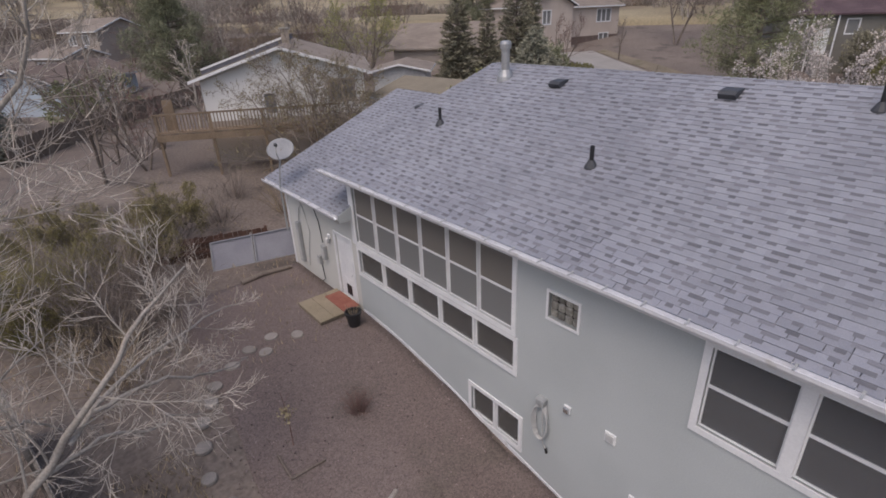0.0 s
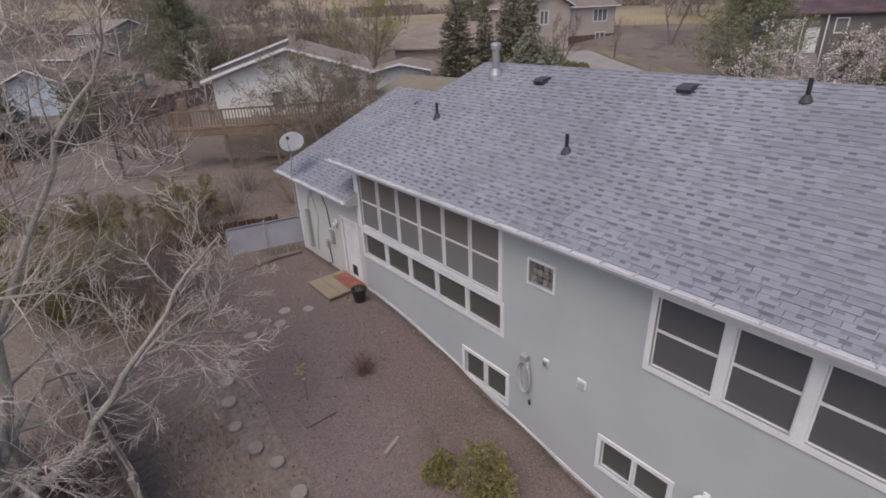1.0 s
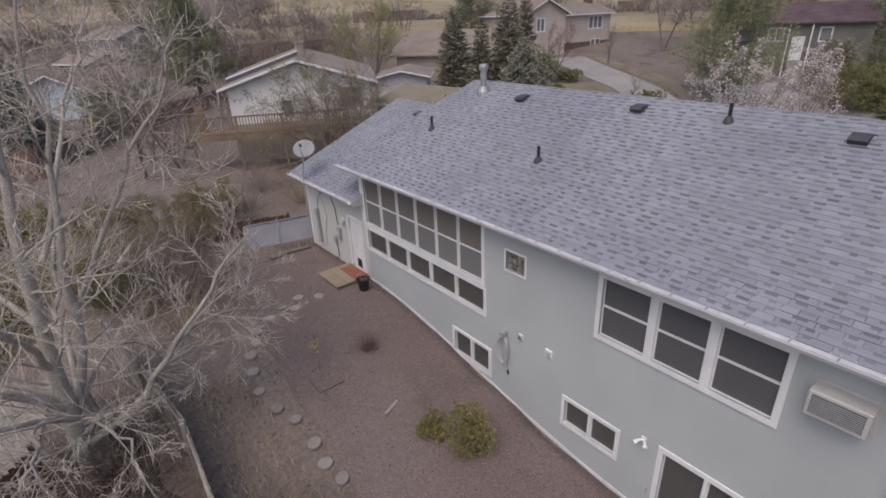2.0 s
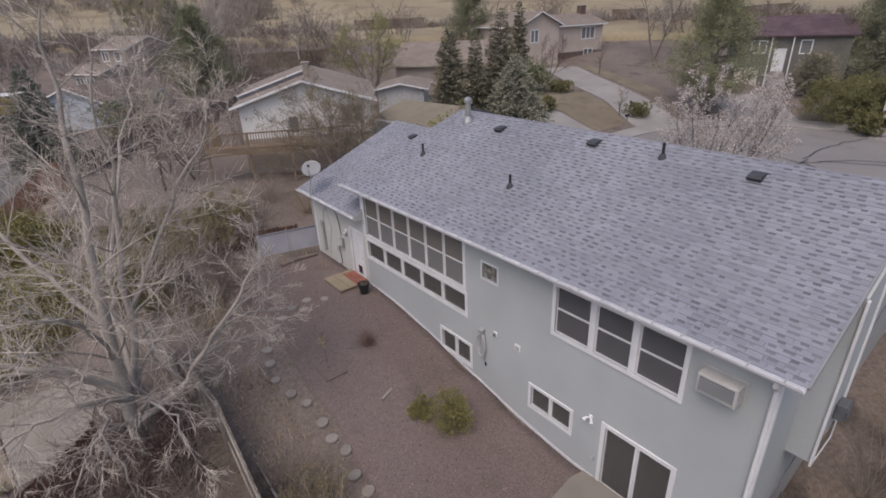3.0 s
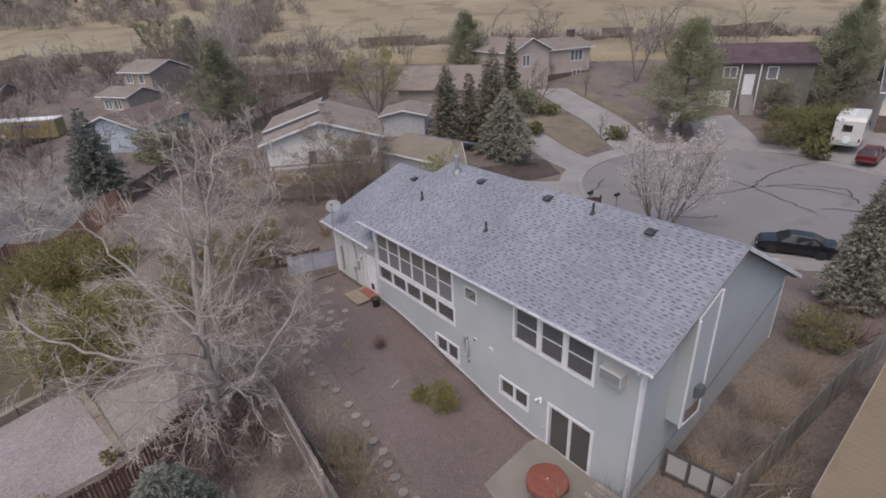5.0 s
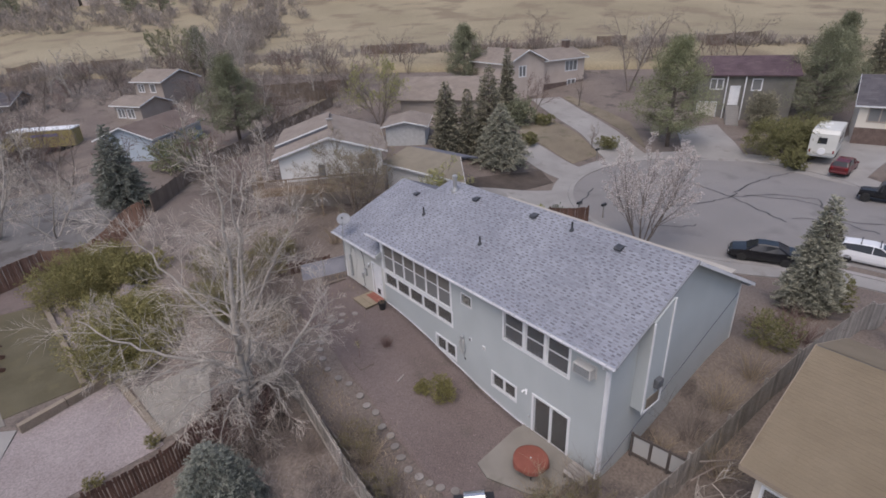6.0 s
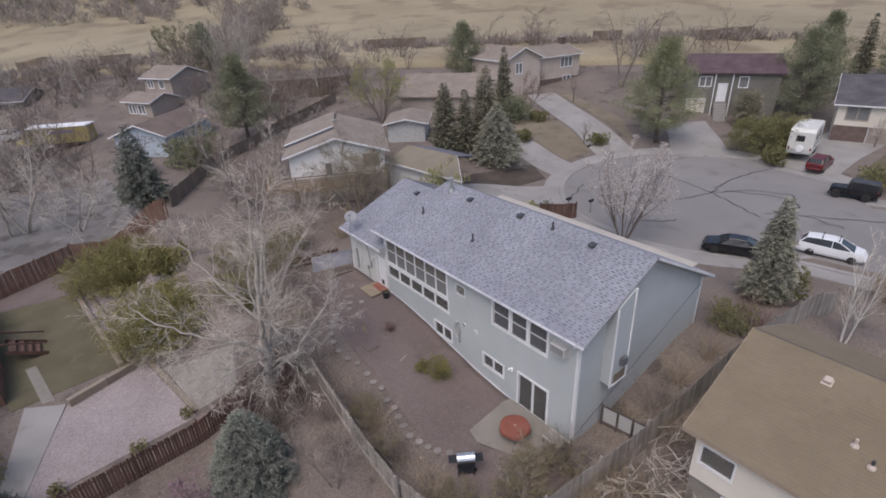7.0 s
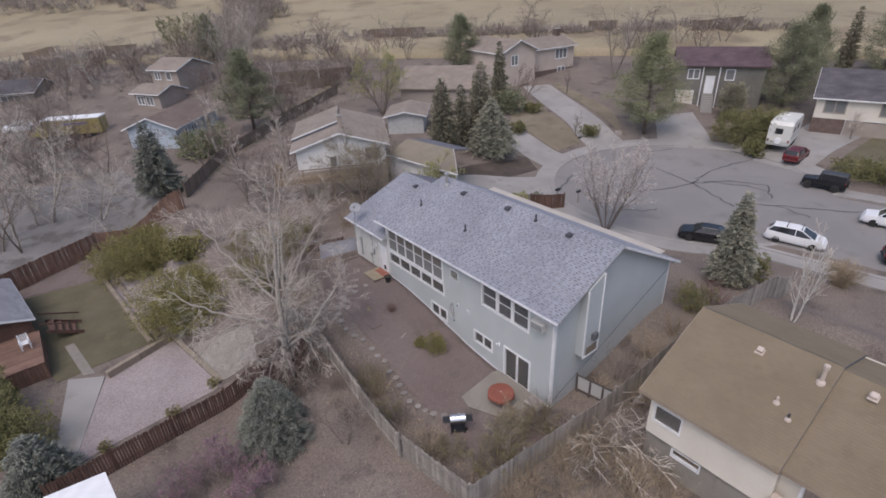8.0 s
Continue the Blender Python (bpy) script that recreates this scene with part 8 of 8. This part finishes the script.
suv = [(-2.25, 0.4, 0.95, None, 0.8, 0), (-2.18, 0.3, 1.1, 1.12, 0.88, 0.76), (-1.9, 0.26, 1.1, 1.58, 0.9, 0.68), (-0.9, 0.26, 1.07, 1.68, 0.91, 0.69), (0.2, 0.26, 1.05, 1.68, 0.91, 0.69), (0.55, 0.26, 1.04, 1.58, 0.91, 0.68), (1.2, 0.26, 1.03, 1.05, 0.9, 0.74), (2.1, 0.3, 0.94, None, 0.85, 0), (2.28, 0.4, 0.72, None, 0.74, 0)]
jeepst = [(-2.0, 0.5, 1.1, 1.12, 0.78, 0.74), (-1.96, 0.45, 1.12, 1.80, 0.8, 0.72), (-1.0, 0.45, 1.12, 1.84, 0.8, 0.72), (0.2, 0.45, 1.12, 1.84, 0.8, 0.72), (0.35, 0.45, 1.12, 1.74, 0.8, 0.71), (0.55, 0.45, 1.12, 1.15, 0.8, 0.72), (1.7, 0.5, 1.06, None, 0.66, 0), (1.85, 0.55, 0.98, None, 0.62, 0)]
car("black sedan parked at the near kerb", 4.6, 1.82, 1.46, M["black_paint"], 0.95, sedan, (-1.38, 1.4), 0.33, place=at(22.4, 3.0, 112, 0.9))
car("white hatchback with a black roof rack at the kerb", 4.45, 1.76, 1.53, M["white_paint"], 0.95, hatch, (-1.3, 1.42), 0.31, rack=True, place=at(26.7, -1.8, -80, 0.9))
car("dark red compact suv in the driveway", 4.5, 1.82, 1.70, M["red_paint"], 1.05, suv, (-1.35, 1.35), 0.35, place=at(46.5, 5.4, 2, 0.86))
car("black jeep with a hard top at the far kerb", 4.0, 1.8, 1.85, M["black_paint"], 1.1, jeepst, (-1.2, 1.25), 0.4, place=at(40.4, 0.8, 98, 0.9), spare=True, roof_paint=M["vent"])
car("white crossover parked at the far kerb", 4.5, 1.82, 1.70, M["white_paint"], 1.05, suv, (-1.35, 1.35), 0.35, place=at(35.0, -6.0, 100, 0.92))
car("white car parked beside the yellow truck", 4.6, 1.82, 1.46, M["white_paint"], 0.95, sedan, (-1.38, 1.4), 0.33, place=at(-18.4, 87.4, -12))
for x, y, hd in ((28.8, -9.2, -70), (31.5, -11.5, -70)):
    car("dark car parked farther down the street", 4.6, 1.82, 1.46, M["black_paint"], 0.95, sedan, (-1.38, 1.4), 0.33, place=at(x, y, hd))

cp = thing("camper_trailer", "off-white fifth-wheel camper with a dark rear window", "camper")
side = [(-3.0, 0.55), (1.9, 0.55), (2.0, 1.3), (2.5, 1.5), (2.6, 2.6), (2.2, 3.0), (-2.75, 3.0), (-3.05, 2.7), (-3.08, 0.9)]
part("shell", Geo().prism([(x, -1.15, z) for x, z in side], (0, 0, 0), (0, 2.3, 0)), M["camper"], cp)
part("roof_cap", Geo().box((-0.25, 0, 3.03), (4.8, 2.2, 0.08), None, 0.03), M["camper"], cp)
part("rear_window", Geo().box((-3.09, 0.1, 2.05), (0.04, 0.75, 0.6), None, 0.02), M["car_glass"], cp)
part("spare_cover", loft([[(-3.08 - d, 0.33 * math.cos(t), 1.0 + 0.33 * math.sin(t)) for t in (2 * math.pi * k / 16 for k in range(16))] for d in (0.0, 0.18)]), M["white"], cp)
part("rear_bumper", Geo().box((-3.15, 0, 0.55), (0.16, 2.2, 0.16), None, 0.02), M["grey_metal"], cp)
for s in (-1, 1):
    part("tail_light", Geo().box((-3.08, s * 0.98, 1.0), (0.06, 0.14, 0.3), None, 0.02), M["lamp_red"], cp)
    part("stripe", Geo().box((-0.5, s * 1.157, 1.35), (4.8, 0.012, 0.16)), M["grey_metal"], cp)
    for x in (-1.8, 0.2):
        part("side_window", Geo().box((x, s * 1.16, 2.1), (0.85, 0.03, 0.55), None, 0.02), M["car_glass"], cp)
    for x in (-0.5, 0.4):
        wheel(cp, x, s * 1.02, 0.36, 0.22, s)
for x in (-1.5, 0.6):
    part("roof_vent", Geo().box((x, 0.1, 3.12), (0.4, 0.4, 0.12), None, 0.03), M["white"], cp)
cp.matrix_basis = at(50.2, 8.3, 10)
tr = thing("box_truck", "dull yellow truck with a long white-topped body", "truck")
part("bed", Geo().box((0.4, 0, 1.85), (7.6, 2.3, 2.1), None, 0.08), M["yellow_paint"], tr)
part("top", Geo().box((0.4, 0, 3.0), (7.7, 2.4, 0.2), None, 0.06), M["white"], tr)
part("chassis", Geo().box((-0.6, 0, 0.7), (9.4, 1.1, 0.25), None, 0.02), M["dark"], tr)
for s in (-1, 1):
    part("stripe", Geo().box((0.8, s * 1.156, 2.35), (3.2, 0.014, 0.35)), M["stripe"], tr)
part("cab", loft([[(x, -h, 0.6), (x, -h, z * 0.6), (x, -h * 0.9, z), (x, h * 0.9, z), (x, h, z * 0.6), (x, h, 0.6)] for x, h, z in ((-3.45, 1.1, 2.4), (-4.2, 1.1, 2.3), (-4.5, 1.08, 1.55), (-5.4, 0.95, 1.35))]), M["yellow_paint"], tr)
part("windscreen", Geo().bar((-4.24, 0, 2.22), (-4.52, 0, 1.62), 1.9, 0.04), M["car_glass"], tr)
for x in (-4.5, 2.2, 3.2):
    for s in (-1, 1):
        wheel(tr, x, s * 1.0, 0.48, 0.28, s)
tr.matrix_basis = at(-12.6, 77.3, -30)

# ---- things on and by the house ----
ac = thing("air_conditioner", "beige wall air conditioner with a dark louvred face", "air conditioner", (0, 0.95, 4.78))
part("case", fac.box(Geo(), 0.56, 1.36, 4.80, 5.26, 0.0, 0.34, 0.015), M["ac"], ac)
part("grille_back", fac.box(Geo(), 0.62, 1.30, 4.86, 5.20, 0.335, 0.344), M["vent_grey"], ac, "dark recessed grille")
for k in range(9):
    part("fin", fac.box(Geo(), 0.63, 1.29, 4.872 + k * 0.036, 4.884 + k * 0.036, 0.342, 0.354), M["grey_metal"], ac)
part("flange", fac.box(Geo(), 0.50, 1.42, 4.74, 5.32, 0.0, 0.02), M["ac"], ac)
fl = thing("flood_light", "white twin-head flood light beside the sliding door", "wall light", (0, 3.85, 2.1))
part("plate", fac.box(Geo(), 3.80, 3.92, 2.03, 2.17, 0.0, 0.03, 0.01), M["white"], fl)
for s in (-1, 1):
    c = fac.at(3.86 + s * 0.07, 2.1, 0.10)
    part("lamp_head", Geo().tube([fac.at(3.86, 2.1, 0.04), c, fac.at(3.86 + s * 0.12, 2.03, 0.16)], [0.02, 0.03, 0.055], 10), M["white"], fl)
hs = thing("garden_hose", "pale grey garden hose coiled on a wall hook", "hose", (0, 7.95, 1.6))
pts = []
for k in range(5):
    for i in range(18):
        t = 2 * math.pi * i / 18
        pts.append(fac.at(8.05 + (0.15 + 0.012 * k) * math.sin(t), 2.28 + (0.50 - 0.02 * k) * math.cos(t) - 0.015 * k, 0.05 + 0.018 * k))
pts += [fac.at(7.96, 1.72, 0.08), fac.at(7.9, 1.6, 0.06)]
part("coil", Geo().tube(pts, 0.014, 6), M["cable"], hs)
part("hook", fac.box(Geo(), 7.95, 8.15, 2.68, 2.84, 0.0, 0.16, 0.02), M["grey_metal"], hs)
part("nozzle", Geo().tube([fac.at(7.9, 1.61, 0.06), fac.at(7.87, 1.5, 0.06)], 0.028, 8), M["dark"], hs)
for a, z, w, h, mm, lab, nm in ((7.48, 2.9, 0.15, 0.17, "white", "small white tap box on the wall", "tap_box"), (6.55, 2.88, 0.22, 0.22, "white", "square white junction box on the wall", "junction_box"), (3.68, 0.76, 0.11, 0.15, "grey_metal", "small grey outlet box beside the sliding door", "outlet_box"), (0.3, 0.45, 0.2, 0.2, "grey_metal", "small grey vent cover low on the wall", "vent_cover"), (0.02, 0.0, 0.0, 0.0, "", "", "")):
    if w:
        b = thing(nm, lab, "wall box", (0, a, z))
        part("plate", fac.box(Geo(), a - w / 2, a + w / 2, z - h / 2, z + h / 2, 0.0, 0.035, 0.008), M[mm], b)
        part("cover", fac.box(Geo(), a - w * 0.36, a + w * 0.36, z - h * 0.36, z + h * 0.36, 0.03, 0.05 if nm != "tap_box" else 0.09, 0.01), M["cable" if nm != "tap_box" else "chrome"], b)
# meters and cables on the wing wall
for a, z, w, h, lab in ((17.1, 2.9, 0.22, 0.5, "grey utility box on the wing wall"), (17.5, 2.5, 0.16, 0.3, "small grey utility box on the wing wall"), (18.9, 2.7, 0.2, 1.5, "tall grey conduit cover on the wing wall")):
    b = thing("utility_box", lab, "utility box", (0, a, z), group="utility boxes")
    part("case", fac.box(Geo(), a - w / 2, a + w / 2, z - h / 2, z + h / 2, 0.0, 0.13, 0.02), M["grey_metal"], b)
    part("lid", fac.box(Geo(), a - w * 0.4, a + w * 0.4, z - h * 0.42, z + h * 0.3, 0.128, 0.14, 0.005), M["cable"], b)
for pts in ([(18.6, 4.4), (18.3, 3.9), (18.1, 3.3), (18.35, 2.6), (18.5, 1.9)], [(17.6, 4.4), (17.3, 3.9), (17.2, 3.2)], [(18.9, 3.45), (18.7, 4.0), (18.2, 4.35)], [(17.5, 2.3), (17.4, 1.8), (17.7, 1.6)]):
    solo("cable", Geo().tube([fac.at(a, z, 0.03) for a, z in pts], 0.014, 6), M["dark"] if pts[0][0] < 18 else M["cable"], "loose cable clipped to the wing wall", "cable", group="wall cables")
wl = thing("wall_light", "small white jelly-jar light beside the back door", "wall light", (0, 16.7, 3.5))
part("base", fac.box(Geo(), 16.62, 16.78, 3.5, 3.66, 0.0, 0.05, 0.02), M["white"], wl)
part("globe", Geo().lathe(fac.at(16.7, 3.42, 0.1), [(0.03, 0.14), (0.07, 0.1), (0.075, 0.0), (0.04, -0.06)], 10), M["lamp_clear"], wl)

# landing, mat, pot
zl = ground_z(-0.7, 15.8)
ld = thing("landing", "pale plywood landing platform outside the back door", "landing", (-0.75, 15.85, zl))
for i in range(3):
    part("board", Geo().box((-0.28 - 0.45 * i, 15.85, zl + 0.16), (0.44, 1.5, 0.04), None, 0.006), M["mat_wood"], ld)
part("frame", Geo().box((-0.73, 15.85, zl + 0.06), (1.3, 1.42, 0.16)), M["timber"], ld)
solo("door_mat", Geo().box((-0.34, 15.75, zl + 0.195), (0.55, 1.2, 0.022), None, 0.008), M["red_rug"], "faded red door mat on the landing", "mat")
pt = thing("plant_pot", "black plastic plant pot with dry stems", "plant pot", (-0.62, 14.55, ground_z(-0.62, 14.55)))
z0 = ground_z(-0.62, 14.55) + 0.02
part("pot", Geo().lathe((-0.62, 14.55, z0), [(0.16, 0.0), (0.23, 0.42), (0.25, 0.42), (0.25, 0.47), (0.21, 0.47), (0.2, 0.38), (0.02, 0.38)], 18), M["dark"], pt)
g = Geo()
rnd = random.Random(3)
for k in range(26):
    a = rnd.uniform(0, 6.28)
    g.tube([(-0.62 + 0.08 * math.cos(a), 14.55 + 0.08 * math.sin(a), z0 + 0.36), (-0.62 + 0.2 * math.cos(a), 14.55 + 0.2 * math.sin(a), z0 + rnd.uniform(0.5, 0.75))], [0.006, 0.002], 3, cap=False)
part("branchwork", g, M["straw_twig"], pt)

# table with a rust cover, grill, low bench
tx, ty = -1.72, 2.0
tb = thing("patio_table", "round patio table under a rust-red cloth", "table", (tx, ty, 0.06))
n = 26
g = Geo()
prof = []
for k in range(n):
    a = 2 * math.pi * k / n
    prof.append((math.cos(a), math.sin(a), 0.03 * math.sin(5 * a) + 0.02 * math.sin(9 * a)))
for r, z, w in ((0.02, 0.80, 0), (0.6, 0.798, 0), (0.69, 0.792, 0), (0.715, 0.775, 0.2), (0.725, 0.70, 0.5), (0.735, 0.60, 1.2)):
    g.v.extend((tx + cx * (r + d * w), ty + sy * (r + d * w), z + 0.4 * d * w) for cx, sy, d in prof)
for i in range(5):
    g.f += [(i * n + k, i * n + (k + 1) % n, (i + 1) * n + (k + 1) % n, (i + 1) * n + k) for k in range(n)]
g.f.append(tuple(range(n)))
part("cloth", g, M["rust"], tb, smooth=True)
part("tabletop", Geo().lathe((tx, ty, 0), [(0.66, 0.73), (0.66, 0.76)], 20), M["dark"], tb)
for k in range(4):
    a = math.pi / 4 + k * math.pi / 2
    part("leg", Geo().tube([(tx + 0.42 * math.cos(a), ty + 0.42 * math.sin(a), 0.74), (tx + 0.5 * math.cos(a), ty + 0.5 * math.sin(a), 0.06)], 0.022, 8), M["dark"], tb)
part("umbrella_socket", Geo().lathe((tx, ty, 0), [(0.03, 0.76), (0.03, 0.84), (0.02, 0.84)], 8), M["cable"], tb)
gx, gy = -4.75, 2.05
gr = thing("grill", "black charcoal grill cart with a pale metal lid", "grill", (gx, gy, 0.0))
G = Matrix.Translation((gx, gy, 0)) @ Matrix.Rotation(radians(-35), 4, "Z")
part("firebox", Geo().box(G @ Vector((0, 0, 0.75)), (0.78, 0.5, 0.3), G.to_3x3().to_4x4(), 0.05), M["dark"], gr)
lid = []
for k in range(9):
    a = math.pi * k / 8
    lid.append((0, 0.27 * math.cos(a), 0.9 + 0.26 * math.sin(a)))
part("lid", Geo().prism([G @ Vector((-0.39, y, z)) for x, y, z in lid], (0, 0, 0), (G.to_3x3() @ Vector((0.78, 0, 0)))), M["chrome"], gr)
part("handle", Geo().tube([G @ Vector((-0.25, -0.31, 1.0)), G @ Vector((0.25, -0.31, 1.0))], 0.015, 8), M["dark"], gr)
for x, y in ((-0.34, -0.2), (0.34, -0.2), (-0.34, 0.2), (0.34, 0.2)):
    part("leg", Geo().bar(G @ Vector((x, y, 0.0)), G @ Vector((x, y, 0.65)), 0.04, 0.04), M["dark"], gr)
part("side_shelf", Geo().box(G @ Vector((0.58, 0, 0.88)), (0.36, 0.45, 0.03), G.to_3x3().to_4x4(), 0.008), M["dark"], gr)
part("side_shelf", Geo().box(G @ Vector((-0.58, 0, 0.88)), (0.36, 0.45, 0.03), G.to_3x3().to_4x4(), 0.008), M["dark"], gr)
part("lower_shelf", Geo().box(G @ Vector((0, 0, 0.2)), (0.7, 0.42, 0.03), G.to_3x3().to_4x4()), M["dark"], gr)
for s in (-1, 1):
    part("wheel", Geo().add(*lathe_y((gx + 0.3, gy + 0.24 * s, 0.11), [(0.02, -0.03), (0.11, -0.03), (0.11, 0.03), (0.02, 0.03)], 12)), M["tyre"], gr)
bn = thing("bench", "low weathered timber bench at the patio edge", "bench", (-0.62, 0.45, 0.0))
for k in range(4):
    part("slat", Geo().box((-0.92 + 0.2 * k, 0.5, 0.40), (0.18, 1.0, 0.035), None, 0.006), M["grey_wood"], bn)
for x in (-0.95, -0.3):
    for y in (0.1, 0.9):
        part("leg", Geo().box((x, y, 0.19), (0.07, 0.07, 0.4)), M["grey_wood"], bn)
# sapling with its square edging, and garden bits
sx, sy = -3.85, 11.75
sz = ground_z(sx, sy)
sp2 = thing("sapling", "thin young sapling with a yellow tie", "sapling", (sx, sy, sz))
part("stem", Geo().tube([(sx, sy, sz - 0.05), (sx + 0.02, sy, sz + 0.8), (sx - 0.03, sy + 0.03, sz + 1.5)], [0.014, 0.011, 0.004], 6), M["red_twig"], sp2)
rnd = random.Random(3)
part("foliage", blades([(sx + rnd.gauss(0, 0.08), sy + rnd.gauss(0, 0.08), sz + 0.95 + rnd.gauss(0, 0.09)) for _ in range(60)], [(0, 0, -0.3)] * 60, 0.07, 0.4, rnd), M["bud"], sp2, "yellow-brown leaf tuft")
g = Geo()
for k in range(9):
    a = k * 0.7
    g.tube([(sx, sy, sz + 0.7 + 0.07 * k), (sx + 0.18 * math.cos(a), sy + 0.18 * math.sin(a), sz + 0.95 + 0.07 * k)], [0.005, 0.002], 3, cap=False)
part("branchwork", g, M["red_twig"], sp2)
se = thing("square_edging", "two-sided timber edging beside the sapling", "edging", (sx, sy - 0.1, sz))
for p, q in (((-0.38, -0.38), (0.38, -0.38)), ((-0.38, 0.3), (-0.38, -0.38))):
    a, b = (sx + p[0], sy - 0.35 + p[1]), (sx + q[0], sy - 0.35 + q[1])
    part("timber", Geo().bar((*a, ground_z(*a) + 0.06), (*b, ground_z(*b) + 0.05), 0.05, 0.05, 0.01), M["bark"], se)
lg = [(-1.5, 19.8), (-0.4, 20.1)]
solo("log", Geo().tube([(-2.2, 19.3, ground_z(-2.2, 19.3) + 0.09), (-1.4, 19.45, ground_z(-1.4, 19.4) + 0.1), (-0.4, 19.3, ground_z(-0.4, 19.3) + 0.09)], [0.09, 0.1, 0.07], 8), M["bark"], "dark fallen log beyond the back door", "log")
solo("flat_stone", Geo().box((-2.9, 9.5, ground_z(-2.9, 9.5) + 0.05), (0.6, 0.1, 0.06), Matrix.Rotation(0.4, 4, "Z"), 0.02), M["flag"], "long flat pale stone lying in the gravel", "stone")
for k in range(7):
    x, y = -7.2, 2.5 + 0.9 * k
    if k in (2, 5, 6):
        solo("edging_board", Geo().bar((x, y, ground_z(x, y) + 0.25), (x - 0.05, y + 1.4, ground_z(x, y + 1.4) + 0.25), 0.04, 0.3), M["flag"], "pale board leaning along the fence", "board", group="pale boards")
# mailboxes
for x, y in ((20.3, 16.6), (21.3, 14.9), (35.0, 25.4)):
    z = ground_z(x, y)
    mb = thing("mailbox", "dark kerbside mailbox on a post", "mailbox", (x, y, z), group="mailboxes")
    part("post", Geo().box((x, y, z + 0.55), (0.09, 0.09, 1.2)), M["grey_wood"], mb)
    part("box", Geo().prism([(x - 0.25, y - 0.1, z + 1.1), (x - 0.25, y + 0.1, z + 1.1), (x - 0.25, y + 0.1, z + 1.22), (x - 0.25, y + 0.06, z + 1.3), (x - 0.25, y - 0.06, z + 1.3), (x - 0.25, y - 0.1, z + 1.22)], (0, 0, 0), (0.5, 0, 0)), M["dark"], mb)
# fallen branches past the corner fence
rnd = random.Random(17)
heap = thing("brush_heap", "heap of cut pale branches behind the fence", "brush heap", (0.6, -3.4, ground_z(0.6, -3.4)))
for k in range(20):
    p = Vector((rnd.uniform(-1.4, 2.8), rnd.uniform(-4.4, -2.8), rnd.uniform(0.3, 1.0)))
    d = Vector((rnd.uniform(-1, 0.4), rnd.uniform(-1, 0.2), rnd.uniform(-0.1, 0.25))).normalized()
    g = Geo()
    grow(g, g, p, d, rnd.uniform(1.2, 2.8), 0.03, 2, [(0, 0, 0, 0, 0)] * 2 + [(6, 40, 0.5, 0.12, 0.0), (4, 40, 0.5, 0.2, 0.0), (0, 0, 0, 0.2, 0)], rnd)
    part("branch", g, M["twig_pale"], heap)
for a, b in (((2.4, -2.7, 1.5), (4.6, -4.4, 0.9)), ((1.6, -2.8, 1.2), (4.2, -3.6, 0.8)), ((0.6, -3.0, 1.0), (3.2, -4.6, 0.7))):
    part("branch", Geo().tube([a, tuple((p + q) / 2 + o for p, q, o in zip(a, b, (0.1, 0.1, 0.15))), b], [0.032, 0.028, 0.018], 7), M["twig"], heap, "long pale cut bough")

# ---- single shingle tabs of the lowest courses ----
tab_mesh = {}
rnd = random.Random(3)
upv, al = Vector(up_f).normalized(), Vector((0, 1, 0))
nv = al.cross(upv)
nv = nv if nv.z > 0 else -nv
count = 0
for r in range(6):
    s = -rnd.random() * 0.3
    full = Y1 - Y0 - CUT * (r + 0.5) * 0.14 / sl_len
    while s < full:
        w = rnd.choice((0.24, 0.30, 0.36, 0.45))
        a, b = max(0.0, s), min(full, s + w - 0.006)
        s += w
        if b - a < 0.04:
            continue
        key = round(b - a, 2)
        thk = 0.010 if rnd.random() < 0.5 else 0.020
        if (key, thk) not in tab_mesh:
            q = [al * x + upv * y + nv * h for x, y, h in ((0, -0.01, 0), (key, -0.01, 0), (key, 0.16, 0), (0, 0.16, 0), (0, -0.01, thk), (key, -0.01, thk), (key, 0.16, 0.003), (0, 0.16, 0.003))]
            me = Geo().add(q, [(4, 5, 6, 7), (0, 1, 5, 4), (0, 4, 7, 3), (1, 2, 6, 5)]).mesh("shingle")
            me.materials.append(M["shingle_piece"])
            tab_mesh[key, thk] = me
        ob = part("shingle", tab_mesh[key, thk], M["shingle_piece"], roof)
        ob.matrix_basis = Matrix.Translation(Vector((EX - 0.03, Y0, EZ + 0.012)) + al * a + upv * (r * 0.14))
        count += 1
